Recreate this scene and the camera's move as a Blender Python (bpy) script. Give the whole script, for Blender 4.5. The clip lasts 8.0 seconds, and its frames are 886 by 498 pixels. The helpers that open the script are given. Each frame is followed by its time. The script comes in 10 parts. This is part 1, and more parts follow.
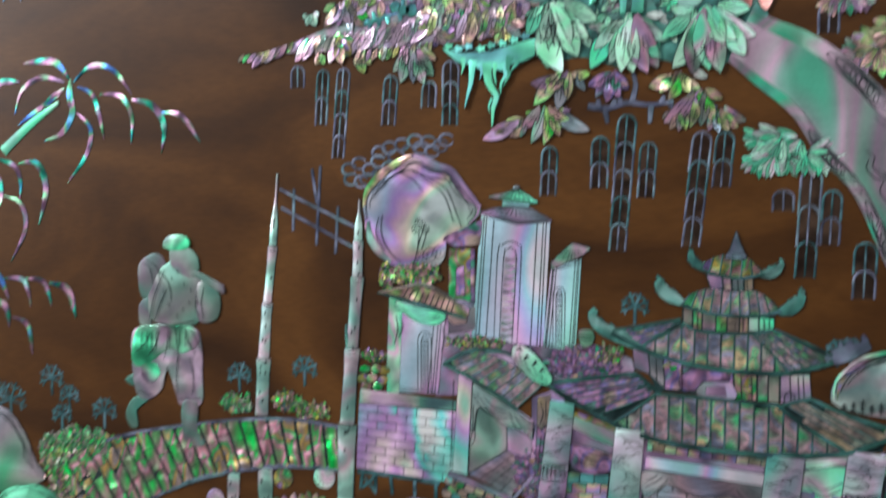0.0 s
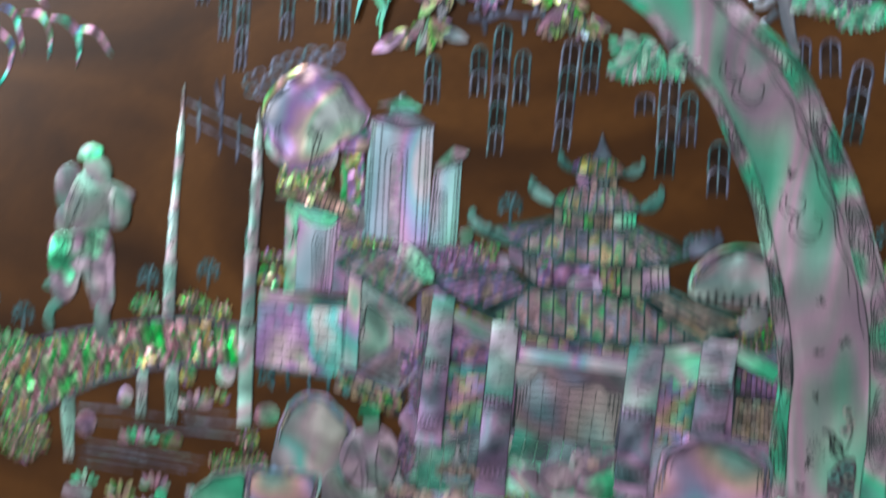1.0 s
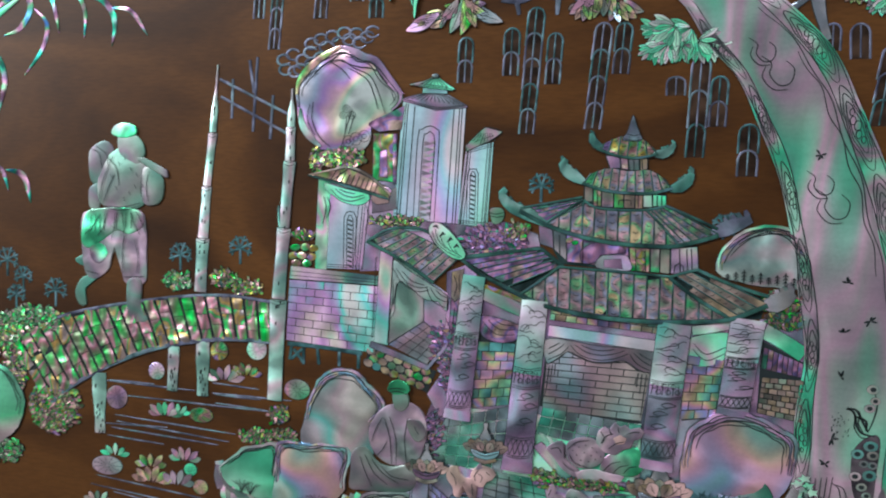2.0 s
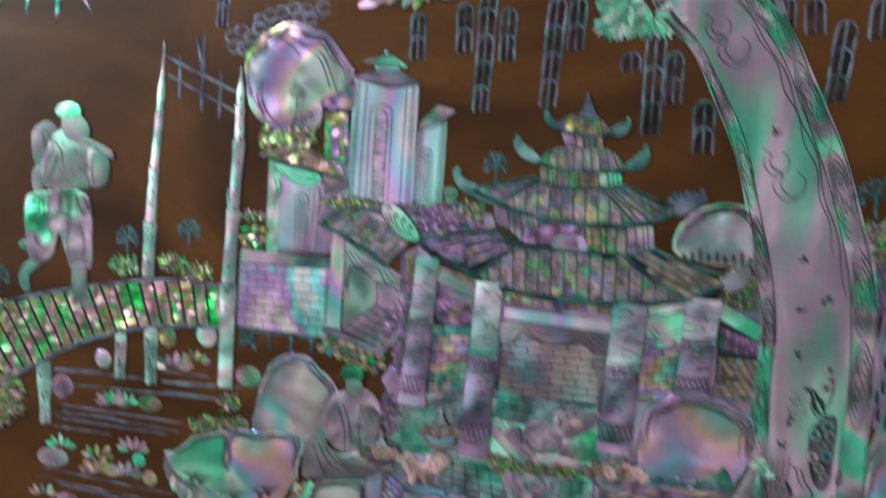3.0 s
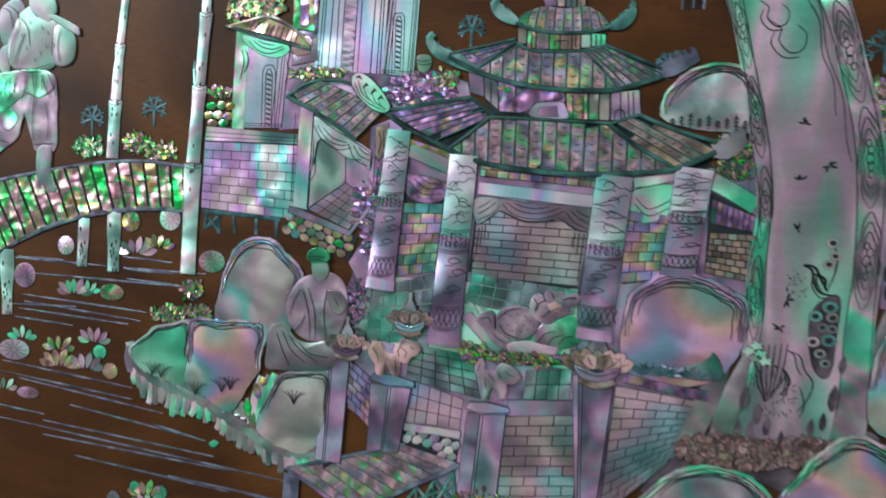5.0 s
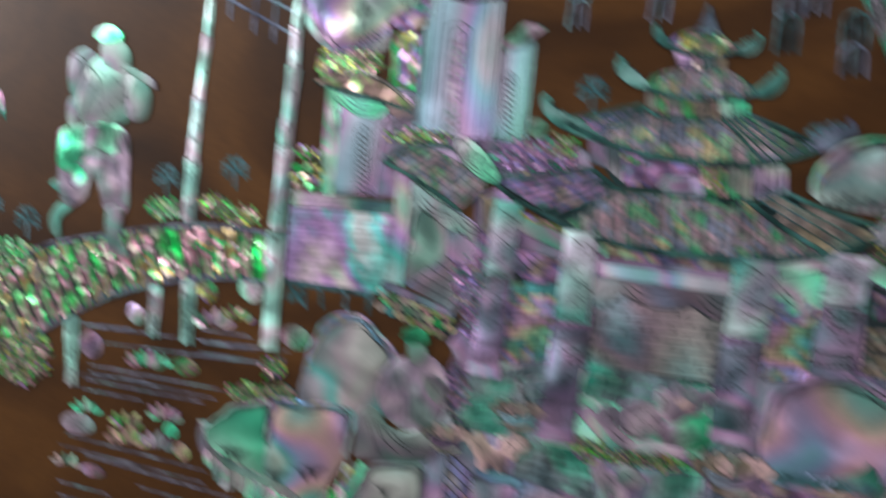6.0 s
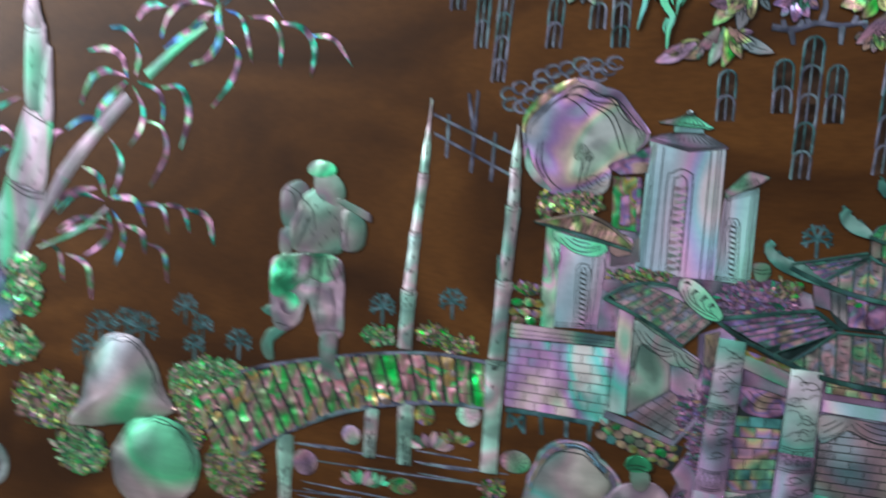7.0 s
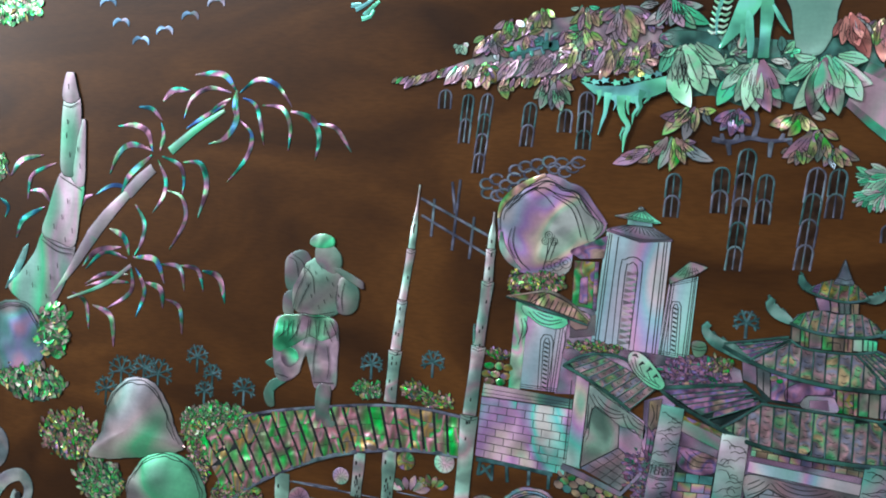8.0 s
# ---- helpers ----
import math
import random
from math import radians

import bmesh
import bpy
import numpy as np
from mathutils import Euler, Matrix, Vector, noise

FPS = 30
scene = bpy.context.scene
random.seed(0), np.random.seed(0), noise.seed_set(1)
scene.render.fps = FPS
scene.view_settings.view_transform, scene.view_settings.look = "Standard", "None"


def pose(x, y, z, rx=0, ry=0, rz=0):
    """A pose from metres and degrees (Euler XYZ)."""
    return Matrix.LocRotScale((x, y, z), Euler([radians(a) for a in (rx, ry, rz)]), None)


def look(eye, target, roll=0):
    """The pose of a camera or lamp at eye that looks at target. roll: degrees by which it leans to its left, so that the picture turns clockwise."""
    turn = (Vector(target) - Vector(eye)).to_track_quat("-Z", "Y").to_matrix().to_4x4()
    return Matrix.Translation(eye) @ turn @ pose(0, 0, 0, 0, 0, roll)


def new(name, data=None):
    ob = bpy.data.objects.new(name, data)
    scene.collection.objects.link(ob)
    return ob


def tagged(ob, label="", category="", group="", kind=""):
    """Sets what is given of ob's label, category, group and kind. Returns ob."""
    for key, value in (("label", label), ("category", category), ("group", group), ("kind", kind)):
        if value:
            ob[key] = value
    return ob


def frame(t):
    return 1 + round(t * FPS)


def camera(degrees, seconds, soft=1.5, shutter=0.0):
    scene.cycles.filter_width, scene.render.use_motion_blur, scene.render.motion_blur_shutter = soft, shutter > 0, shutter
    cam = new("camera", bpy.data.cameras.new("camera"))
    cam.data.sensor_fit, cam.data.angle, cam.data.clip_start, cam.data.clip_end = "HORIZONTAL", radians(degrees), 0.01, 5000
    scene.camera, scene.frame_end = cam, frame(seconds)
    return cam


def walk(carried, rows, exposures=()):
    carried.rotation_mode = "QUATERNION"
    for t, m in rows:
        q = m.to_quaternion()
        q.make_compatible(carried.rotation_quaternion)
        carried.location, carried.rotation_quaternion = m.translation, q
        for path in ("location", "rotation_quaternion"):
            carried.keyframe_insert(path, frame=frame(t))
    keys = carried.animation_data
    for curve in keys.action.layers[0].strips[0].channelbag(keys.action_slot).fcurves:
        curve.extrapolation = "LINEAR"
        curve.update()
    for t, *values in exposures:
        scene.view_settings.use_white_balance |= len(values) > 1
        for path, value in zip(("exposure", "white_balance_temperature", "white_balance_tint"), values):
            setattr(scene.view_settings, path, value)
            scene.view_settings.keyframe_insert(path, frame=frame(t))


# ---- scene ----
# Camera
cam = camera(60.0, 8.0, soft=1.9, shutter=1.0)
PATH = [
    (0, (-0.00719, -0.28984, 1.37670), 11.913, -3.393, 0.120),
    (0.1, (-0.00621, -0.28998, 1.37727), 12.156, -4.086, -0.029),
    (0.4, (0.01234, -0.29032, 1.36653), 12.586, -2.755, 0.521),
    (0.5, (0.02042, -0.28874, 1.36751), 12.801, -2.579, 0.409),
    (0.6, (0.02983, -0.28513, 1.36919), 12.780, -2.874, -0.080),
    (0.9, (0.04237, -0.28831, 1.35428), 12.344, -3.366, 0.018),
    (1, (0.04002, -0.30116, 1.33838), 11.782, -3.160, 0.755),
    (1.1, (0.04021, -0.30247, 1.33338), 12.198, -3.359, 1.016),
    (1.4, (0.02085, -0.30863, 1.35361), 11.657, -4.780, 0.701),
    (1.5, (0.01982, -0.31070, 1.34817), 11.457, -4.352, 0.482),
    (1.6, (0.02092, -0.31274, 1.33617), 11.460, -4.235, 1.191),
    (1.7, (0.02658, -0.31198, 1.33143), 11.989, -3.777, 1.312),
    (2.8, (0.03179, -0.30113, 1.33384), 10.532, -3.391, 1.167),
    (3, (0.03821, -0.30002, 1.32391), 10.293, -3.490, 1.200),
    (3.1, (0.04030, -0.29997, 1.31889), 10.149, -2.879, 1.370),
    (3.4, (0.05159, -0.29303, 1.32006), 9.999, -3.712, 1.031),
    (3.5, (0.05132, -0.29493, 1.31958), 9.871, -3.741, 0.750),
    (3.6, (0.05240, -0.29506, 1.31786), 9.760, -3.211, 0.382),
    (3.9, (0.06315, -0.29170, 1.31710), 10.156, -4.059, -0.070),
    (4, (0.06918, -0.28759, 1.30903), 11.105, -3.534, 0.105),
    (4.1, (0.07064, -0.28599, 1.30259), 11.135, -2.914, 0.340),
    (4.4, (0.06657, -0.28487, 1.28862), 11.935, -4.094, 1.168),
    (4.5, (0.06416, -0.28637, 1.27733), 12.182, -2.919, 1.336),
    (4.6, (0.06215, -0.28519, 1.27005), 12.568, -2.645, 1.897),
    (4.7, (0.06144, -0.28407, 1.27017), 12.583, -2.808, 1.762),
    (5.8, (0.03876, -0.25750, 1.27776), 14.232, -1.225, 3.183),
    (5.9, (0.03198, -0.25705, 1.28424), 14.017, -1.567, 2.746),
    (6, (0.02179, -0.25785, 1.29512), 14.422, -2.266, 2.658),
    (6.1, (0.01241, -0.25920, 1.29987), 14.009, -2.146, 2.579),
    (6.4, (-0.01132, -0.26071, 1.31384), 14.227, -2.383, 2.386),
    (6.5, (-0.01629, -0.26259, 1.31694), 14.508, -2.390, 2.571),
    (6.6, (-0.02702, -0.26690, 1.32404), 14.311, -2.431, 2.567),
    (6.9, (-0.05010, -0.28372, 1.33846), 14.354, -2.375, 2.605),
    (7, (-0.05565, -0.29119, 1.34148), 14.358, -2.201, 1.920),
    (7.1, (-0.05288, -0.29251, 1.34388), 15.471, -2.774, 1.852),
    (7.4, (-0.03819, -0.32360, 1.34213), 16.193, -0.881, 2.897),
    (7.5, (-0.02740, -0.32119, 1.34146), 16.610, -0.497, 3.019),
    (7.6, (-0.02307, -0.31907, 1.34863), 16.640, -1.489, 3.145),
    (7.9, (-0.03807, -0.33025, 1.35418), 15.025, -0.439, 4.565),
    (7.967, (-0.04010, -0.33095, 1.36750), 14.290, -1.270, 3.630),
    (8, (-0.04020, -0.33100, 1.36821), 14.243, -1.318, 3.580),
]
walk(cam, [(t, pose(*eye) @ pose(0, 0, 0, 90 + pitch, 0, yaw) @ pose(0, 0, 0, 0, 0, roll)) for t, eye, yaw, pitch, roll in PATH],
     exposures=[(0.0, 0.12), (1.0, 0.16), (1.7, 0.12), (3.0, 0.0), (4.7, -0.07), (6.5, -0.05), (8.0, 0.0)])

# World, daylight through the window, added overhead fill lamps
world = bpy.data.worlds.new("world")
scene.world = world
world.use_nodes = True
wn = world.node_tree
sky = wn.nodes.new("ShaderNodeTexSky")
sky.sky_type, sky.sun_disc, sky.sun_elevation, sky.sun_rotation = "NISHITA", False, radians(35), radians(200)
wn.links.new(sky.outputs[0], wn.nodes["Background"].inputs[0])
wn.nodes["Background"].inputs[1].default_value = 0.1

sun = new("sun", bpy.data.lights.new("sun", "SUN"))
sun.data.energy, sun.data.angle, sun.data.color = 2.0, radians(0.5), (1, 0.95, 0.88)
sun.matrix_world = look((6, -6, 8), (0, 0, 1))


def area(name, eye, target, w, h, watts, colour):
    lamp = new(name, bpy.data.lights.new(name, "AREA"))
    lamp.data.shape, lamp.data.size, lamp.data.size_y = "RECTANGLE", w, h
    lamp.data.energy, lamp.data.color = watts, colour
    lamp.matrix_world = look(eye, target)
    return lamp


area("window_light", (-2.28, -1.3, 2.1), (0, -1.3, 2.1), 0.9, 0.8, 30, (0.95, 0.955, 1.0))
# Unseen fill lamps added overhead; the second lifts the dim right side
area("overhead_fill", (-1.5, -1.4, 2.62), (-1.5, -1.4, 0), 0.6, 0.6, 92, (0.955, 0.957, 1.0))
area("overhead_fill_2", (0.7, -1.3, 2.62), (0.7, -1.3, 0), 0.6, 0.6, 20, (0.955, 0.957, 1.0))

# Materials


def material(name):
    m = bpy.data.materials.new(name)
    m.use_nodes = True
    return m, m.node_tree.nodes, m.node_tree.links, m.node_tree.nodes["Principled BSDF"]


def ramp_node(n, stops):
    r = n.new("ShaderNodeValToRGB")
    e = r.color_ramp.elements
    while len(e) < len(stops):
        e.new(0.5)
    for k, (at, c) in enumerate(stops):
        e[k].position, e[k].color = at, (*c, 1)
    return r


def nacre(name, stops, size=36.0, metal=0.82, rough=0.27, wave=0.006, island=False, spread=9.0, smoke=0.5, chip=0.0, flow=0.0):
    """Shell: bands of colour, iridescent sheen put into them, that wander through each cut piece, with a gently rolling
    polished face.
    """
    m, n, l, b = material(name)
    geo, info = n.new("ShaderNodeNewGeometry"), n.new("ShaderNodeObjectInfo")
    shift = n.new("ShaderNodeVectorMath")
    shift.operation = "MULTIPLY_ADD"
    l.new(geo.outputs["Random Per Island"] if island else info.outputs["Random"], shift.inputs[0])
    shift.inputs[1].default_value = (spread, spread * 0.7, spread * 1.3)
    l.new(geo.outputs["Position"], shift.inputs[2])
    along = shift.outputs[0]
    if flow:
        lean = n.new("ShaderNodeMapping")
        lean.inputs["Rotation"].default_value, lean.inputs["Scale"].default_value = (0.0, radians(flow), 0.0), (1.0, 1.0, 0.36)
        l.new(along, lean.inputs["Vector"])
        along = lean.outputs[0]
    band = n.new("ShaderNodeTexNoise")
    band.inputs["Scale"].default_value, band.inputs["Detail"].default_value, band.inputs["Distortion"].default_value = size, 0.7, 0.3
    l.new(along, band.inputs["Vector"])
    r = ramp_node(n, stops)
    l.new(band.outputs["Fac"], r.inputs[0])
    grain = n.new("ShaderNodeTexNoise")
    grain.inputs["Scale"].default_value, grain.inputs["Detail"].default_value = 700.0, 3.0
    l.new(shift.outputs[0], grain.inputs["Vector"])
    tone = ramp_node(n, [(0.3, (0.72, 0.74, 0.74)), (0.65, (1, 1, 1))])
    l.new(grain.outputs["Fac"], tone.inputs[0])
    mix = n.new("ShaderNodeMix")
    mix.data_type, mix.blend_type = "RGBA", "MULTIPLY"
    mix.inputs[0].default_value = 0.32
    l.new(r.outputs[0], mix.inputs[6])
    l.new(tone.outputs[0], mix.inputs[7])
    # Clouded depth: the shell runs from smoky to milky, with fine growth lines
    cloud = n.new("ShaderNodeTexNoise")
    cloud.inputs["Scale"].default_value, cloud.inputs["Detail"].default_value, cloud.inputs["Distortion"].default_value = size * 1.5, 1.5, 0.5
    drift = n.new("ShaderNodeVectorMath")
    drift.inputs[1].default_value = (3.1, 1.7, 5.3)
    l.new(along, drift.inputs[0])
    l.new(drift.outputs[0], cloud.inputs["Vector"])
    depth = ramp_node(n, [(0.33, (smoke * 0.75, smoke * 0.82, smoke * 0.85)), (0.5, (0.86, 0.87, 0.87)), (0.64, (1.4, 1.4, 1.4))])
    l.new(cloud.outputs["Fac"], depth.inputs[0])
    deep = n.new("ShaderNodeMix")
    deep.data_type, deep.blend_type, deep.clamp_result = "RGBA", "MULTIPLY", False
    deep.inputs[0].default_value = 1.0
    l.new(mix.outputs[2], deep.inputs[6])
    l.new(depth.outputs[0], deep.inputs[7])
    if chip:
        # Glints put into the colour: each piece is brightened or darkened at random
        scatter = n.new("ShaderNodeMath")
        scatter.operation = "MULTIPLY"
        scatter.inputs[1].default_value = 17.0
        l.new(geo.outputs["Random Per Island"] if island else info.outputs["Random"], scatter.inputs[0])
        fract = n.new("ShaderNodeMath")
        fract.operation = "FRACT"
        l.new(scatter.outputs[0], fract.inputs[0])
        share = ramp_node(n, [(0.0, (1 - chip,) * 3), (0.55, (1 - 0.35 * chip,) * 3), (0.85, (1.05,) * 3), (1.0, (1 + 0.6 * chip,) * 3)])
        l.new(fract.outputs[0], share.inputs[0])
        own = n.new("ShaderNodeMix")
        own.data_type, own.blend_type, own.clamp_result = "RGBA", "MULTIPLY", True
        own.inputs[0].default_value = 1.0
        l.new(deep.outputs[2], own.inputs[6])
        l.new(share.outputs[0], own.inputs[7])
        deep = own
    stretch = n.new("ShaderNodeMapping")
    stretch.inputs["Rotation"].default_value, stretch.inputs["Scale"].default_value = (0.0, 0.6, 0.0), (60, 60, 420)
    l.new(shift.outputs[0], stretch.inputs["Vector"])
    growth = n.new("ShaderNodeTexNoise")
    growth.inputs["Scale"].default_value, growth.inputs["Detail"].default_value = 1.0, 2.0
    l.new(stretch.outputs[0], growth.inputs["Vector"])
    fine_lines = ramp_node(n, [(0.35, (0.955, 0.96, 0.96)), (0.6, (1.02, 1.02, 1.02))])
    l.new(growth.outputs["Fac"], fine_lines.inputs[0])
    last = n.new("ShaderNodeMix")
    last.data_type, last.blend_type, last.clamp_result = "RGBA", "MULTIPLY", True
    last.inputs[0].default_value = 1.0
    l.new(deep.outputs[2], last.inputs[6])
    l.new(fine_lines.outputs[0], last.inputs[7])
    l.new(last.outputs[2], b.inputs["Base Color"])
    roll = n.new("ShaderNodeTexNoise")
    roll.inputs["Scale"].default_value, roll.inputs["Detail"].default_value = size * 0.9, 1.0
    l.new(shift.outputs[0], roll.inputs["Vector"])
    bump = n.new("ShaderNodeBump")
    bump.inputs["Strength"].default_value, bump.inputs["Distance"].default_value = 1.0, wave
    l.new(roll.outputs["Fac"], bump.inputs["Height"])
    l.new(bump.outputs[0], b.inputs["Normal"])
    b.inputs["Metallic"].default_value, b.inputs["Roughness"].default_value = metal, rough
    b.inputs["Specular Tint"].default_value = (0.9, 0.9, 0.9, 1)
    b.inputs["Specular IOR Level"].default_value = 0.5 if metal > 0.4 else 0.25 if metal > 0.15 else 0.1
    return m


MINT, PINK, LILAC, PALE, TEAL, GREY = (0.14, 0.62, 0.38), (0.62, 0.38, 0.50), (0.40, 0.32, 0.54), (0.58, 0.62, 0.61), (0.06, 0.38, 0.38), (0.38, 0.38, 0.42)
GREEN_M = nacre("nacre_green", [(0.28, (0.07, 0.57, 0.34)), (0.38, (0.10, 0.90, 0.48)), (0.48, (0.30, 0.95, 0.62)), (0.55, (0.48, 0.85, 0.67)), (0.61, (0.71, 0.51, 0.64)), (0.68, (0.17, 0.80, 0.51))], smoke=0.6, rough=0.32, wave=0.004, metal=0.55)
PINK_M = nacre("nacre_pink", [(0.28, (0.11, 0.66, 0.35)), (0.4, (0.44, 0.62, 0.52)), (0.48, (0.79, 0.42, 0.59)), (0.55, (0.54, 0.37, 0.62)), (0.62, (0.69, 0.52, 0.49)), (0.72, (0.23, 0.62, 0.50))], size=55, smoke=0.5, rough=0.32, wave=0.004)
PALE_M = nacre("nacre_pale", [(0.28, (0.29, 0.59, 0.64)), (0.37, (0.33, 0.89, 0.70)), (0.43, (0.92, 0.92, 0.87)), (0.47, (0.92, 0.66, 0.92)), (0.52, (0.70, 0.54, 0.91)), (0.57, (0.66, 0.87, 0.92)), (0.63, (0.60, 0.63, 0.70)), (0.72, (0.37, 0.83, 0.67))], size=40, smoke=0.55)
GREY_M = nacre("nacre_grey", [(0.3, (0.33, 0.52, 0.49)), (0.42, GREY), (0.52, (0.61, 0.45, 0.59)), (0.62, (0.40, 0.44, 0.49)), (0.72, (0.54, 0.54, 0.52))])
ROCK_M = nacre("nacre_stone", [(0.28, (0.26, 0.40, 0.43)), (0.38, (0.55, 0.53, 0.54)), (0.44, (0.56, 0.43, 0.54)), (0.485, (0.85, 0.47, 0.72)), (0.525, (0.42, 0.50, 0.92)), (0.565, (0.21, 0.62, 0.63)), (0.62, (0.48, 0.49, 0.51)), (0.72, (0.67, 0.46, 0.68))], size=36, smoke=0.5)
# Sparkle by colour: vivid stops stand in for highlights on small pieces
SPARK_M = nacre("nacre_sparkle", [(0.28, (0.01, 0.95, 0.16)), (0.37, (0.15, 0.89, 0.39)), (0.44, (0.48, 0.61, 0.26)), (0.5, (0.85, 0.40, 0.51)), (0.56, (0.37, 0.70, 0.30)), (0.63, (0.84, 0.64, 0.14)), (0.7, (0.51, 0.37, 0.89))], size=150, metal=0.92, rough=0.31, wave=0.0022, spread=30, chip=0.35, smoke=0.7)
TEAL_M = nacre("nacre_teal", [(0.3, (0.024, 0.075, 0.08)), (0.5, (0.04, 0.12, 0.13)), (0.7, (0.085, 0.16, 0.19))], size=120, metal=0.3, rough=0.4, wave=0.0004)
STEEL_M = nacre("nacre_blue_grey", [(0.3, (0.07, 0.08, 0.13)), (0.5, (0.15, 0.17, 0.24)), (0.7, (0.11, 0.21, 0.23))], size=90, metal=0.3, rough=0.4, wave=0.0004)
PURPLE_M = nacre("nacre_purple", [(0.3, (0.10, 0.45, 0.32)), (0.4, (0.35, 0.24, 0.50)), (0.5, (0.59, 0.30, 0.53)), (0.57, (0.25, 0.22, 0.58)), (0.64, (0.55, 0.34, 0.44)), (0.72, (0.55, 0.44, 0.37))], size=150, metal=0.75, wave=0.0022, chip=0.3, rough=0.32)
TRUNK_M = nacre("nacre_trunk", [(0.28, (0.26, 0.60, 0.52)), (0.36, (0.17, 0.80, 0.54)), (0.42, (0.40, 0.66, 0.55)), (0.47, (0.69, 0.48, 0.63)), (0.52, (0.55, 0.50, 0.56)), (0.56, (0.72, 0.51, 0.66)), (0.62, (0.33, 0.59, 0.52)), (0.7, (0.17, 0.77, 0.52))], size=36, spread=0.004, smoke=0.72, flow=14, wave=0.0035, metal=0.7)
BARK_M = nacre("nacre_bark", [(0.28, (0.18, 0.63, 0.51)), (0.38, (0.11, 0.93, 0.54)), (0.46, (0.39, 0.77, 0.59)), (0.51, (0.73, 0.52, 0.66)), (0.57, (0.47, 0.52, 0.52)), (0.63, (0.75, 0.51, 0.69)), (0.7, (0.10, 0.77, 0.50))], size=44, smoke=0.6, wave=0.005, metal=0.7, spread=0.004)
LEAF_M = nacre("nacre_leaf", [(0.28, (0.05, 0.62, 0.34)), (0.4, (0.12, 0.88, 0.47)), (0.48, (0.41, 0.80, 0.56)), (0.55, (0.73, 0.46, 0.63)), (0.62, (0.25, 0.78, 0.49)), (0.7, (0.62, 0.41, 0.59))], size=60, smoke=0.55, rough=0.32, wave=0.004, metal=0.58)
MINT_M = nacre("nacre_mint", [(0.28, (0.23, 0.92, 0.50)), (0.4, (0.44, 0.88, 0.62)), (0.48, (0.56, 0.85, 0.68)), (0.55, (0.42, 0.82, 0.60)), (0.62, (0.27, 0.92, 0.54)), (0.7, (0.62, 0.72, 0.68))], size=44, smoke=0.85, rough=0.32, wave=0.004, metal=0.5)
LILAC_M = nacre("nacre_lilac", [(0.28, (0.39, 0.59, 0.59)), (0.4, (0.71, 0.54, 0.69)), (0.48, (0.90, 0.58, 0.76)), (0.55, (0.66, 0.54, 0.78)), (0.62, (0.78, 0.59, 0.68)), (0.7, (0.42, 0.64, 0.59))], size=60, smoke=0.7, rough=0.32, wave=0.004, metal=0.7)
SPRIG_M = nacre("nacre_sprig", [(0.28, (0.05, 0.95, 0.13)), (0.38, (0.40, 0.84, 0.22)), (0.46, (0.67, 0.71, 0.34)), (0.53, (0.79, 0.56, 0.47)), (0.6, (0.27, 0.89, 0.27)), (0.7, (0.84, 0.79, 0.27))], size=90, smoke=0.6, rough=0.32, wave=0.004, metal=0.72)
ROSY_M = nacre("nacre_coral_red", [(0.3, (0.46, 0.16, 0.16)), (0.42, (0.62, 0.24, 0.22)), (0.52, (0.7, 0.34, 0.3)), (0.6, (0.5, 0.24, 0.32)), (0.7, (0.5, 0.4, 0.2))], size=70, smoke=0.6, rough=0.34, wave=0.004, metal=0.7)
MIST_M = nacre("nacre_mist", [(0.3, (0.24, 0.56, 0.46)), (0.45, (0.3, 0.62, 0.52)), (0.55, (0.32, 0.56, 0.5)), (0.7, (0.24, 0.6, 0.48))], size=30, smoke=0.85, wave=0.003, metal=0.5, rough=0.35)
TEALB_M = nacre("nacre_teal_blue", [(0.3, (0.1, 0.46, 0.44)), (0.45, (0.14, 0.42, 0.5)), (0.55, (0.1, 0.5, 0.4)), (0.7, (0.2, 0.36, 0.56))], size=60, wave=0.003)
TEALG_M = nacre("nacre_bright_teal", [(0.35, (0.21, 0.95, 0.57)), (0.5, (0.21, 0.95, 0.66)), (0.65, (0.24, 0.73, 0.77))], size=40, wave=0.004, metal=0.45)
TEALD_M = nacre("nacre_deep_teal", [(0.3, (0.04, 0.14, 0.13)), (0.5, (0.07, 0.24, 0.20)), (0.7, (0.16, 0.29, 0.27))], size=90, metal=0.3, rough=0.45, wave=0.0007)
PALEG_M = nacre("nacre_pale_grey", [(0.28, (0.25, 0.59, 0.64)), (0.38, (0.55, 0.57, 0.62)), (0.45, (0.80, 0.56, 0.69)), (0.51, (0.57, 0.50, 0.69)), (0.56, (0.35, 0.58, 0.93)), (0.62, (0.25, 0.66, 0.70)), (0.72, (0.61, 0.53, 0.58))], size=34, spread=0.002, smoke=0.5)
PALEC_M = nacre("nacre_wall", [(0.28, (0.16, 0.71, 0.67)), (0.36, (0.18, 0.95, 0.66)), (0.42, (0.95, 0.88, 0.80)), (0.46, (0.95, 0.66, 0.95)), (0.5, (0.82, 0.46, 0.95)), (0.55, (0.50, 0.67, 0.95)), (0.6, (0.17, 0.92, 0.80)), (0.68, (0.69, 0.73, 0.75))], size=60, spread=0.002, smoke=0.65, metal=0.62, flow=-50)
